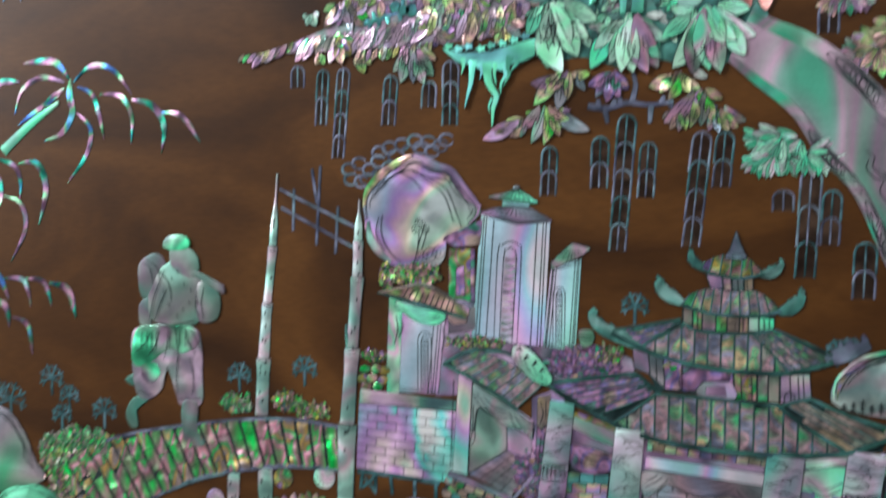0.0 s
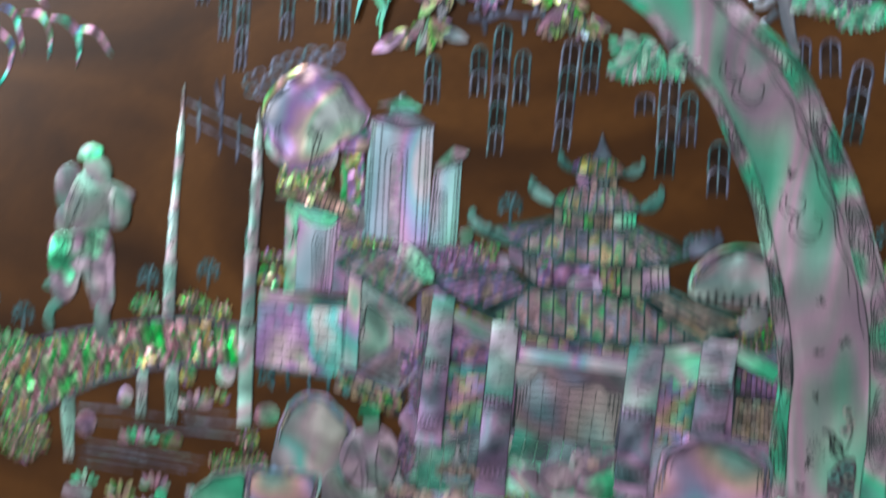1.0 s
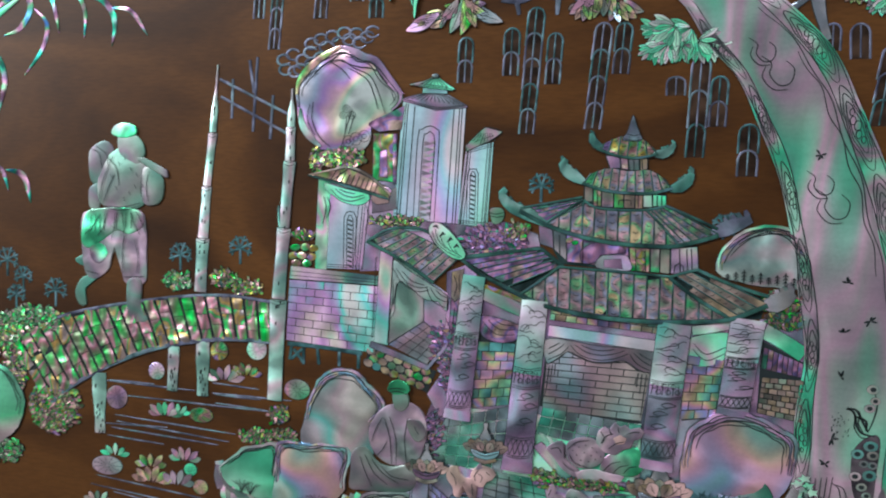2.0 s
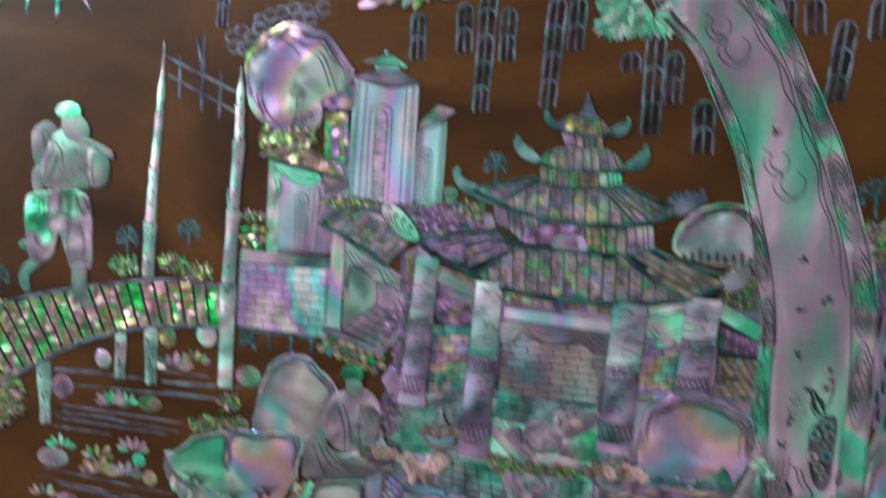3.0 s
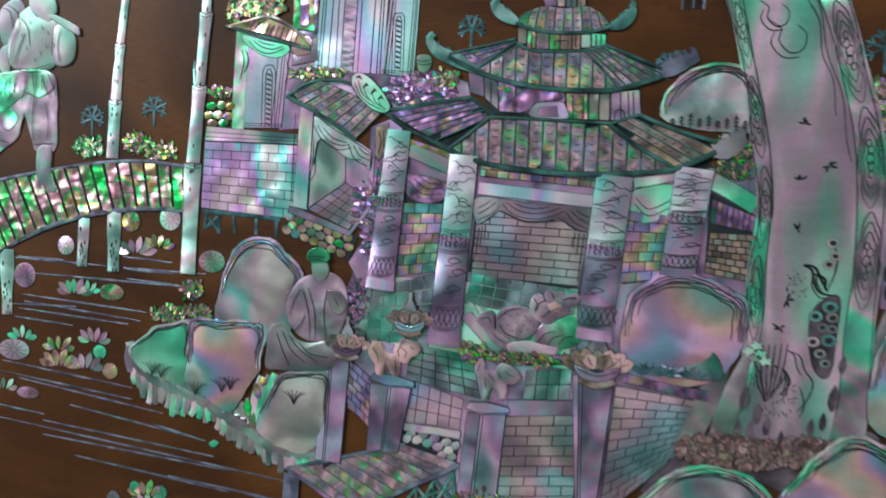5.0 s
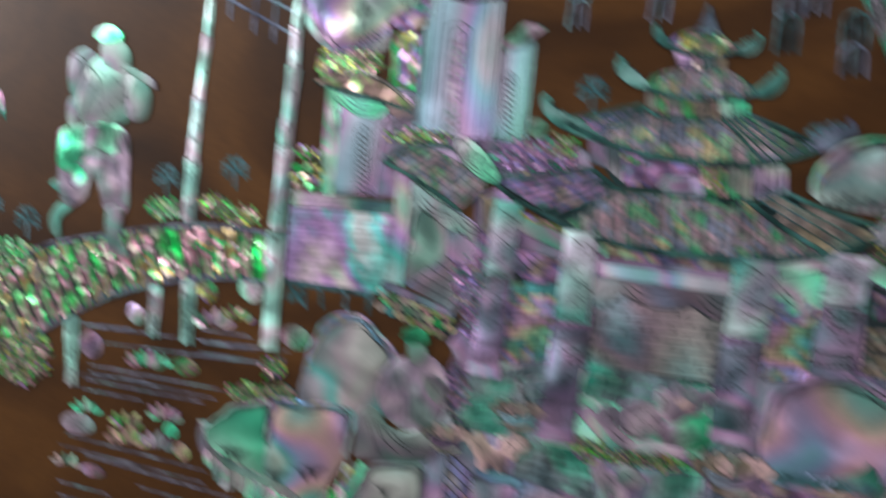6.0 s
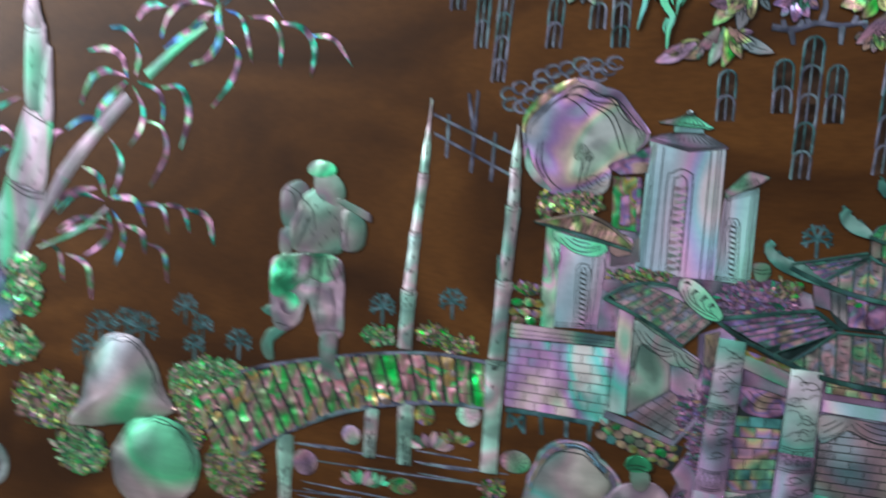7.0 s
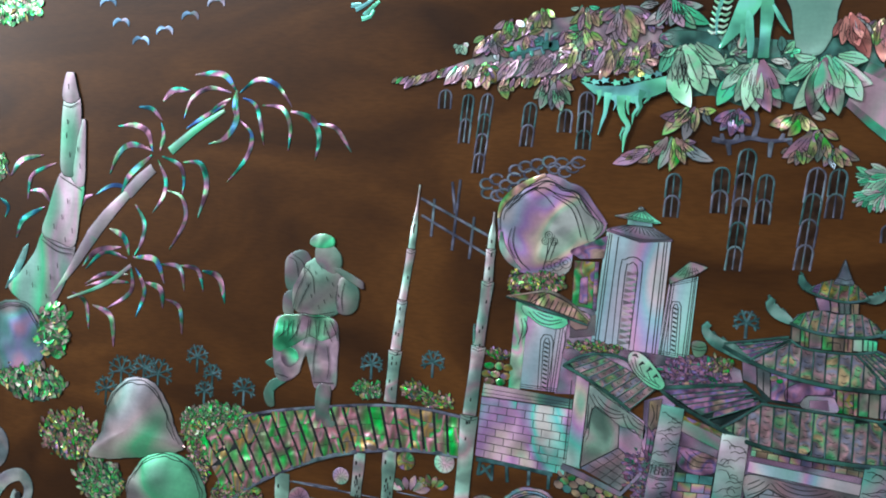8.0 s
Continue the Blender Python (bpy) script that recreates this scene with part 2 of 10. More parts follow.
# Green, rose and gold stops paint the roof tiles' glints
ROOF_M = nacre("nacre_roof", [(0.28, (0.10, 0.61, 0.27)), (0.36, (0.33, 0.41, 0.34)), (0.42, (0.41, 0.36, 0.36)), (0.47, (0.69, 0.42, 0.51)), (0.51, (0.40, 0.35, 0.41)), (0.56, (0.32, 0.37, 0.55)), (0.61, (0.45, 0.38, 0.35)), (0.66, (0.18, 0.65, 0.33)), (0.72, (0.69, 0.56, 0.33))], size=125, metal=0.75, rough=0.32, wave=0.0018, spread=30, smoke=0.6)
RIB_M = nacre("nacre_black_rib", [(0.3, (0.008, 0.02, 0.02)), (0.6, (0.015, 0.035, 0.035))], size=90, metal=0.0, rough=0.6, wave=0.0003)
RIDGE_M = nacre("nacre_dark_ridge", [(0.3, (0.015, 0.06, 0.055)), (0.5, (0.03, 0.11, 0.09)), (0.7, (0.05, 0.12, 0.14))], size=90, metal=0.2, rough=0.45, wave=0.0005)
FROND_M = nacre("nacre_frond", [(0.3, (0.02, 0.17, 0.25)), (0.4, (0.02, 0.38, 0.23)), (0.48, (0.25, 0.15, 0.27)), (0.55, (0.43, 0.21, 0.33)), (0.63, (0.10, 0.41, 0.19)), (0.72, (0.07, 0.19, 0.52))], size=90, smoke=0.45, rough=0.42, wave=0.004, metal=0.85)
PASTEL_M = nacre("nacre_pastel", [(0.28, (0.15, 0.55, 0.56)), (0.36, (0.27, 0.68, 0.41)), (0.43, (0.78, 0.67, 0.42)), (0.48, (0.87, 0.48, 0.60)), (0.53, (0.57, 0.39, 0.73)), (0.58, (0.37, 0.44, 0.86)), (0.65, (0.65, 0.56, 0.39)), (0.72, (0.26, 0.62, 0.55))], size=70, spread=0.006, smoke=0.5, chip=0.4, rough=0.3, wave=0.003)
SKY_M = nacre("nacre_sky_blue", [(0.3, (0.12, 0.3, 0.5)), (0.5, (0.2, 0.38, 0.6)), (0.62, (0.5, 0.45, 0.6)), (0.7, (0.2, 0.45, 0.5))], size=60, metal=0.3, rough=0.4)
GREYP_M = nacre("nacre_grey_lilac", [(0.28, (0.22, 0.44, 0.49)), (0.38, (0.54, 0.54, 0.71)), (0.45, (0.76, 0.47, 0.76)), (0.51, (0.55, 0.39, 0.69)), (0.57, (0.41, 0.53, 0.69)), (0.64, (0.68, 0.46, 0.73)), (0.72, (0.33, 0.60, 0.65))], size=40, smoke=0.42)
TOWER_M = nacre("nacre_tower", [(0.3, (0.56, 0.65, 0.71)), (0.38, (0.34, 0.78, 0.68)), (0.44, (0.49, 0.79, 0.92)), (0.48, (0.74, 0.75, 0.92)), (0.52, (0.88, 0.51, 0.87)), (0.56, (0.54, 0.54, 0.95)), (0.61, (0.42, 0.78, 0.93)), (0.66, (0.82, 0.75, 0.85)), (0.72, (0.41, 0.72, 0.65))], size=34, smoke=0.9, flow=4, metal=0.55)
HILL_M = nacre("nacre_hill", [(0.3, (0.42, 0.50, 0.50)), (0.38, (0.37, 0.60, 0.47)), (0.44, (0.73, 0.63, 0.52)), (0.49, (0.73, 0.43, 0.60)), (0.53, (0.52, 0.32, 0.72)), (0.58, (0.45, 0.55, 0.74)), (0.64, (0.65, 0.60, 0.63)), (0.72, (0.46, 0.54, 0.53))], size=46, smoke=0.85, metal=0.55)
FIGP_M = nacre("nacre_dull_lilac", [(0.3, (0.17, 0.23, 0.22)), (0.45, (0.31, 0.23, 0.31)), (0.55, (0.40, 0.30, 0.36)), (0.7, (0.18, 0.29, 0.26))], size=70, island=True, metal=0.5, rough=0.5, wave=0.002, smoke=0.7)
FIGS_M = nacre("nacre_dull_salmon", [(0.3, (0.4, 0.3, 0.28)), (0.5, (0.52, 0.34, 0.34)), (0.7, (0.4, 0.34, 0.26))], size=70, island=True, metal=0.5, rough=0.5, wave=0.002)
ROOT_M = nacre("nacre_root", [(0.3, (0.24, 0.42, 0.4)), (0.42, (0.3, 0.56, 0.46)), (0.5, (0.5, 0.46, 0.5)), (0.58, (0.42, 0.42, 0.46)), (0.7, (0.34, 0.52, 0.46))], size=50, smoke=0.7)
HOLLOW_M = nacre("nacre_dark_hollow", [(0.3, (0.05, 0.045, 0.055)), (0.7, (0.1, 0.085, 0.1))], size=90, metal=0.1, rough=0.5, wave=0.0005)
BROWNS_M = nacre("nacre_brown_chips", [(0.3, (0.17, 0.10, 0.09)), (0.45, (0.29, 0.18, 0.16)), (0.55, (0.35, 0.25, 0.27)), (0.68, (0.26, 0.26, 0.17))], size=120, metal=0.6, rough=0.4, wave=0.0015, spread=30, island=True)
# Narrow vivid stops among dull ones put glints into the bridge's colour
BRIDGE_M = nacre("nacre_bridge", [(0.27, (0.01, 0.81, 0.14)), (0.35, (0.16, 0.55, 0.20)), (0.41, (0.34, 0.40, 0.27)), (0.45, (0.49, 0.34, 0.32)), (0.48, (0.84, 0.35, 0.48)), (0.505, (0.75, 0.49, 0.56)), (0.53, (0.38, 0.34, 0.31)), (0.56, (0.03, 0.83, 0.19)), (0.60, (0.29, 0.40, 0.25)), (0.635, (0.80, 0.54, 0.16)), (0.7, (0.43, 0.36, 0.36))], size=150, metal=0.85, rough=0.36, wave=0.003, spread=0.008, chip=0.12, smoke=0.75, flow=82)
LEAFLET_M = nacre("nacre_leaflet", [(0.28, (0.10, 0.80, 0.25)), (0.37, (0.35, 0.67, 0.23)), (0.45, (0.60, 0.52, 0.32)), (0.52, (0.74, 0.42, 0.44)), (0.58, (0.67, 0.50, 0.35)), (0.64, (0.42, 0.67, 0.23)), (0.71, (0.59, 0.39, 0.67))], size=110, metal=0.7, rough=0.34, wave=0.003, chip=0.3)
OLD_M = nacre("nacre_old_trunk", [(0.3, (0.17, 0.35, 0.31)), (0.4, (0.07, 0.49, 0.27)), (0.46, (0.27, 0.43, 0.34)), (0.52, (0.41, 0.31, 0.40)), (0.57, (0.32, 0.31, 0.34)), (0.63, (0.42, 0.33, 0.42)), (0.7, (0.12, 0.43, 0.29))], size=34, rough=0.5, wave=0.003, smoke=0.75, flow=14, metal=0.5)
DOME_M = nacre("nacre_dome", [(0.3, (0.14, 0.28, 0.24)), (0.4, (0.13, 0.65, 0.36)), (0.46, (0.42, 0.62, 0.52)), (0.52, (0.60, 0.52, 0.58)), (0.57, (0.40, 0.42, 0.48)), (0.64, (0.24, 0.39, 0.36)), (0.72, (0.56, 0.50, 0.44))], size=26, smoke=0.6, wave=0.0008, rough=0.34, metal=0.8, spread=0.01)
SCROLL_M = nacre("nacre_scroll", [(0.3, (0.16, 0.5, 0.5)), (0.45, (0.3, 0.62, 0.6)), (0.55, (0.6, 0.76, 0.76)), (0.68, (0.5, 0.5, 0.66))], size=50, smoke=0.6)
POST_M = nacre("nacre_post", [(0.3, (0.26, 0.5, 0.44)), (0.4, (0.34, 0.66, 0.56)), (0.47, (0.56, 0.68, 0.66)), (0.53, (0.66, 0.52, 0.6)), (0.6, (0.4, 0.62, 0.6)), (0.7, (0.56, 0.7, 0.66))], size=60, rough=0.42, wave=0.003, smoke=0.7)
PILLAR_M = nacre("nacre_pillar", [(0.28, (0.14, 0.49, 0.44)), (0.4, (0.21, 0.66, 0.55)), (0.5, (0.54, 0.70, 0.69)), (0.57, (0.72, 0.59, 0.76)), (0.66, (0.25, 0.59, 0.59))], size=40, smoke=0.7, metal=0.6, rough=0.4, wave=0.004)
CORAL_M = nacre("nacre_coral", [(0.3, (0.3, 0.42, 0.5)), (0.45, (0.46, 0.52, 0.62)), (0.55, (0.6, 0.62, 0.68)), (0.68, (0.36, 0.5, 0.56))], size=50, smoke=0.6)
CHAIN_M = nacre("nacre_dark_fill", [(0.3, (0.022, 0.012, 0.008)), (0.6, (0.036, 0.022, 0.015))], size=90, metal=0.0, rough=0.5, wave=0.0003)
TEALP_M = nacre("nacre_teal_paving", [(0.3, (0.06, 0.47, 0.34)), (0.42, (0.16, 0.63, 0.48)), (0.5, (0.31, 0.65, 0.57)), (0.58, (0.31, 0.40, 0.44)), (0.7, (0.31, 0.47, 0.53))], size=60, spread=0.003, chip=0.2)
SAND_M = nacre("nacre_sand", [(0.3, (0.29, 0.42, 0.33)), (0.5, (0.47, 0.37, 0.35)), (0.7, (0.50, 0.41, 0.25))], size=90, rough=0.34, wave=0.002)
PURPLES_M = nacre("nacre_purple_chips", [(0.3, (0.05, 0.59, 0.34)), (0.42, (0.36, 0.23, 0.52)), (0.52, (0.64, 0.31, 0.52)), (0.6, (0.27, 0.23, 0.64)), (0.7, (0.69, 0.47, 0.35))], size=100, metal=0.9, wave=0.002, spread=30, island=True, rough=0.34)
COURT_M = nacre("nacre_court_wall", [(0.28, (0.34, 0.62, 0.60)), (0.38, (0.52, 0.54, 0.52)), (0.45, (0.69, 0.59, 0.59)), (0.51, (0.74, 0.53, 0.64)), (0.56, (0.51, 0.56, 0.69)), (0.62, (0.28, 0.67, 0.70)), (0.72, (0.62, 0.62, 0.54))], size=30, spread=0.002, smoke=0.6)
BOULDER_M = nacre("nacre_boulder", [(0.28, (0.16, 0.6, 0.5)), (0.35, (0.36, 0.56, 0.5)), (0.41, (0.6, 0.54, 0.44)), (0.45, (0.78, 0.5, 0.48)), (0.49, (0.74, 0.44, 0.62)), (0.54, (0.52, 0.44, 0.7)), (0.59, (0.34, 0.52, 0.76)), (0.65, (0.2, 0.58, 0.54)), (0.72, (0.46, 0.54, 0.46))], size=34, smoke=0.78, metal=0.7, wave=0.004)
MOSSY_M = nacre("nacre_bright_moss", [(0.28, (0.06, 0.6, 0.34)), (0.42, (0.16, 0.66, 0.42)), (0.52, (0.26, 0.58, 0.44)), (0.6, (0.08, 0.86, 0.42)), (0.7, (0.3, 0.5, 0.42))], size=30, smoke=0.75, metal=0.7, wave=0.004)
STONE_M = nacre("nacre_grey_stone", [(0.28, (0.18, 0.49, 0.46)), (0.38, (0.39, 0.47, 0.42)), (0.46, (0.51, 0.52, 0.49)), (0.52, (0.53, 0.44, 0.49)), (0.57, (0.42, 0.49, 0.49)), (0.63, (0.16, 0.56, 0.52)), (0.72, (0.48, 0.46, 0.52))], size=36, smoke=0.6, metal=0.7)
# Boulder rim glints of blue, pink and gold, painted as colour
EDGE_M = nacre("nacre_bright_edge", [(0.28, (0.2, 0.5, 0.9)), (0.38, (0.4, 0.86, 0.8)), (0.46, (0.9, 0.6, 0.8)), (0.53, (0.55, 0.5, 0.92)), (0.59, (0.9, 0.78, 0.5)), (0.66, (0.3, 0.62, 0.92))], size=80, smoke=0.6, rough=0.24, wave=0.003, metal=0.85)
GREENF_M = nacre("nacre_figure_green", [(0.3, (0.06, 0.5, 0.24)), (0.45, (0.1, 0.78, 0.4)), (0.58, (0.32, 0.7, 0.5)), (0.7, (0.42, 0.3, 0.42))], size=70, island=True, rough=0.34, wave=0.003)
FIG_M = nacre("nacre_figure", [(0.28, (0.07, 0.23, 0.18)), (0.4, (0.17, 0.29, 0.24)), (0.48, (0.30, 0.33, 0.32)), (0.54, (0.28, 0.23, 0.28)), (0.6, (0.14, 0.28, 0.24)), (0.7, (0.28, 0.21, 0.27))], size=40, island=True, smoke=0.75, rough=0.45, wave=0.003)

# Leaf glints are in the colour: bright saturated stops between dull greens
SPARKS_M = nacre("nacre_sparkle_chips", [(0.28, (0.01, 0.95, 0.07)), (0.36, (0.14, 0.71, 0.25)), (0.42, (0.47, 0.49, 0.31)), (0.47, (0.93, 0.42, 0.55)), (0.52, (0.59, 0.46, 0.36)), (0.57, (0.12, 0.95, 0.24)), (0.63, (0.94, 0.77, 0.14)), (0.7, (0.55, 0.34, 0.78))], size=120, metal=0.9, rough=0.36, wave=0.0016, spread=30, island=True, chip=0.6)
GREENS_M = nacre("nacre_green_chips", [(0.28, (0.03, 0.98, 0.16)), (0.37, (0.1, 0.76, 0.28)), (0.44, (0.34, 0.62, 0.38)), (0.5, (0.8, 0.54, 0.58)), (0.55, (0.26, 0.58, 0.34)), (0.6, (0.05, 0.95, 0.24)), (0.68, (0.8, 0.7, 0.3))], size=120, metal=0.88, rough=0.36, wave=0.0016, spread=30, island=True, chip=0.6)

INK_M, n, l, b = material("engraved_line")
b.inputs["Base Color"].default_value, b.inputs["Roughness"].default_value = (0.012, 0.02, 0.022, 1), 0.6
b.inputs["Specular IOR Level"].default_value = 0.2

# Dark varnished wood with long grain
WOOD_M, n, l, b = material("varnished_wood")
geo, mapping = n.new("ShaderNodeNewGeometry"), n.new("ShaderNodeMapping")
mapping.inputs["Scale"].default_value = (6, 6, 14)
l.new(geo.outputs["Position"], mapping.inputs["Vector"])
grain = n.new("ShaderNodeTexNoise")
grain.inputs["Scale"].default_value, grain.inputs["Detail"].default_value, grain.inputs["Distortion"].default_value = 1.6, 8.0, 1.2
l.new(mapping.outputs[0], grain.inputs["Vector"])
wide = ramp_node(n, [(0.3, (0.026, 0.0098, 0.0024)), (0.5, (0.058, 0.0228, 0.005)), (0.72, (0.1, 0.042, 0.0095))])
l.new(grain.outputs["Fac"], wide.inputs[0])
fine = n.new("ShaderNodeTexNoise")
fmap = n.new("ShaderNodeMapping")
fmap.inputs["Scale"].default_value = (90, 90, 420)
l.new(geo.outputs["Position"], fmap.inputs["Vector"])
l.new(fmap.outputs[0], fine.inputs["Vector"])
fine.inputs["Scale"].default_value, fine.inputs["Detail"].default_value = 2.0, 5.0
pores = ramp_node(n, [(0.36, (0.74, 0.7, 0.66)), (0.6, (1, 1, 1))])
l.new(fine.outputs["Fac"], pores.inputs[0])
mix = n.new("ShaderNodeMix")
mix.data_type, mix.blend_type = "RGBA", "MULTIPLY"
mix.inputs[0].default_value = 0.7
l.new(wide.outputs[0], mix.inputs[6])
l.new(pores.outputs[0], mix.inputs[7])
l.new(mix.outputs[2], b.inputs["Base Color"])
b.inputs["Roughness"].default_value = 0.38
b.inputs["Coat Weight"].default_value, b.inputs["Coat Roughness"].default_value = 0.14, 0.22
b.inputs["Specular IOR Level"].default_value = 0.2
bump = n.new("ShaderNodeBump")
bump.inputs["Strength"].default_value, bump.inputs["Distance"].default_value = 0.12, 0.0001
l.new(fine.outputs["Fac"], bump.inputs["Height"])
l.new(bump.outputs[0], b.inputs["Normal"])

PLASTER_M, n, l, b = material("wall_plaster")
speck = n.new("ShaderNodeTexNoise")
speck.inputs["Scale"].default_value, speck.inputs["Detail"].default_value = 30.0, 6.0
tone = ramp_node(n, [(0.3, (0.24, 0.23, 0.22)), (0.7, (0.32, 0.31, 0.3))])
l.new(speck.outputs["Fac"], tone.inputs[0])
l.new(tone.outputs[0], b.inputs["Base Color"])
b.inputs["Roughness"].default_value = 0.8

FLOOR_M, n, l, b = material("floor_stone")
speck = n.new("ShaderNodeTexNoise")
speck.inputs["Scale"].default_value, speck.inputs["Detail"].default_value = 12.0, 6.0
tone = ramp_node(n, [(0.3, (0.16, 0.14, 0.12)), (0.7, (0.26, 0.23, 0.2))])
l.new(speck.outputs["Fac"], tone.inputs[0])
l.new(tone.outputs[0], b.inputs["Base Color"])
b.inputs["Roughness"].default_value = 0.4

# Building helpers. Places on the board are millimetres (x to the right, z up) from its middle, heights are millimetres out of its face.
MID, RELIEF = 1.3, 0.5


def V(x, z, h):
    return (x / 1000, -(h * RELIEF if h > 0 else h) / 1000, MID + z / 1000)


def mesh_of(name, verts, faces, mat, smooth=False, rims=()):
    me = bpy.data.meshes.new(name)
    me.from_pydata(verts, [], faces)
    me.materials.append(mat)
    if len(rims):
        me.materials.append(INK_M)
        slots = np.zeros(len(faces), dtype=np.int32)
        slots[list(rims)] = 1
        me.polygons.foreach_set("material_index", slots)
    if smooth:
        me.shade_smooth()
    me.update()
    return me


def box(name, lo, hi, mat, kind="structure"):
    (x0, y0, z0), (x1, y1, z1) = lo, hi
    v = [(x, y, z) for x in (x0, x1) for y in (y0, y1) for z in (z0, z1)]
    f = [(0, 1, 3, 2), (4, 6, 7, 5), (0, 4, 5, 1), (2, 3, 7, 6), (0, 2, 6, 4), (1, 5, 7, 3)]
    return tagged(new(name, mesh_of(name, v, f, mat)), kind=kind)


def thing(name, at, label, category, group=""):
    ob = new(name)
    ob.location = V(at[0], at[1], 0)
    ob.empty_display_size = 0.005
    return tagged(ob, label, category, group)


def part(name, me, parent, label=""):
    ob = new(name, me)
    if parent:
        ob.parent = parent
        if parent.parent is None:
            ob.location = -parent.location
    return tagged(ob, label)


def smooth(pts, step=1.6, closed=False):
    """A Catmull-Rom curve through the points, with about that many millimetres between its own."""
    n, out = len(pts), []
    for k in range(n if closed else n - 1):
        q = [pts[(k + j) % n] if closed else pts[min(max(k + j, 0), n - 1)] for j in (-1, 0, 1, 2)]
        count = max(1, int(math.hypot(q[2][0] - q[1][0], q[2][1] - q[1][1]) / step))
        for i in range(count):
            t = i / count
            out.append(tuple(0.5 * (2 * q[1][a] + (q[2][a] - q[0][a]) * t + (2 * q[0][a] - 5 * q[1][a] + 4 * q[2][a] - q[3][a]) * t * t
                                    + (3 * q[1][a] - q[0][a] - 3 * q[2][a] + q[3][a]) * t ** 3) for a in (0, 1)))
    return out if closed else out + [pts[-1]]


def turned(outline):
    area2 = sum(a[0] * b[1] - b[0] * a[1] for a, b in zip(outline, outline[1:] + outline[:1]))
    return outline if area2 > 0 else outline[::-1]


def inset_of(o, d):
    out, n = [], len(o)
    for k in range(n):
        a, p, c = o[k - 1], o[k], o[(k + 1) % n]
        u, w = (p[0] - a[0], p[1] - a[1]), (c[0] - p[0], c[1] - p[1])
        lu, lw = math.hypot(*u) or 1, math.hypot(*w) or 1
        nx, nz = -(u[1] / lu + w[1] / lw), u[0] / lu + w[0] / lw
        ln = math.hypot(nx, nz) or 1
        out.append((p[0] + d * nx / ln, p[1] + d * nz / ln))
    return out


def middle(o):
    return sum(p[0] for p in o) / len(o), sum(p[1] for p in o) / len(o)


def slab(outline, h=0.5, lift=0.0, inset=0.18, dome=0.0, tilt=(0.0, 0.0)):
    """Verts and faces of one cut piece: a thin plate with a softened rim, flat or domed."""
    o = turned(outline)
    n, (cx, cz) = len(o), middle(o)
    top = lift + h

    def at(p, y):
        return V(p[0], p[1], y + 1.8 * (tilt[0] * (p[0] - cx) + tilt[1] * (p[1] - cz)))

    inner = inset_of(o, inset)
    verts = [V(*p, -0.4) for p in o] + [at(p, top - 0.6 * inset) for p in o] + [at(p, top) for p in inner]
    faces = [(r * n + k, r * n + (k + 1) % n, (r + 1) * n + (k + 1) % n, (r + 1) * n + k) for r in (0, 1) for k in range(n)]
    if dome:
        rings = [0.9, 0.72, 0.48, 0.22]
        for s in rings:
            verts += [V(cx + s * (p[0] - cx), cz + s * (p[1] - cz), top + dome * (1 - s ** 2.2)) for p in inner]
        for r in range(2, 2 + len(rings)):
            faces += [(r * n + k, r * n + (k + 1) % n, (r + 1) * n + (k + 1) % n, (r + 1) * n + k) for k in range(n)]
        verts.append(V(cx, cz, top + dome))
        last = (2 + len(rings)) * n
        faces += [(last + k, last + (k + 1) % n, len(verts) - 1) for k in range(n)]
    else:
        faces.append(tuple(range(2 * n, 3 * n)))
    return verts, faces


def band(path, widths, h=0.4, lift=0.0, crown=0.12):
    """Verts and faces of a strip along a path, with a slightly rounded top."""
    n = len(path)
    if isinstance(widths, (int, float)):
        widths = [widths] * 2
    left, right = [], []
    for k in range(n):
        a, c = path[max(k - 1, 0)], path[min(k + 1, n - 1)]
        dx, dz = c[0] - a[0], c[1] - a[1]
        ln = math.hypot(dx, dz) or 1
        s = k / (n - 1) * (len(widths) - 1)
        i = min(int(s), len(widths) - 2)
        w = 0.5 * (widths[i] + (widths[i + 1] - widths[i]) * (s - i))
        left.append((path[k][0] - dz / ln * w, path[k][1] + dx / ln * w))
        right.append((path[k][0] + dz / ln * w, path[k][1] - dx / ln * w))
    verts, top = [], lift + h
    for k in range(n):
        e = min(0.1, 0.16 / (math.dist(left[k], right[k]) + 0.01))
        a, c = lerp(left[k], right[k], e), lerp(right[k], left[k], e)
        verts += [V(*left[k], -0.4), V(*left[k], top - 0.1), V(*a, top), V(*lerp(a, path[k], 0.5), top + 0.75 * crown), V(*path[k], top + crown), V(*lerp(c, path[k], 0.5), top + 0.75 * crown), V(*c, top), V(*right[k], top - 0.1), V(*right[k], -0.4)]
    faces = [(9 * k + j, 9 * k + j + 1, 9 * k + j + 10, 9 * k + j + 9) for j in (0, 1, 6, 7, 2, 3, 4, 5) for k in range(n - 1)]
    verts += verts[:9] + verts[9 * (n - 1):9 * n]
    faces += [tuple(9 * n + j for j in range(9))[::-1], tuple(9 * n + 9 + j for j in range(9))]
    return verts, faces


def joined(pieces):
    verts, faces = [], []
    for v, f in pieces:
        faces += [tuple(i + len(verts) for i in face) for face in f]
        verts += v
    return verts, faces


def plate(parent, name, outline, mat, h=0.5, lift=0.0, dome=0.0, tilt=(0.0, 0.0), inset=0.26, label=""):
    return part(name, mesh_of(name, *slab(outline, h, lift, inset, dome, tilt), mat, dome > 0, range(2 * len(outline))), parent, label)


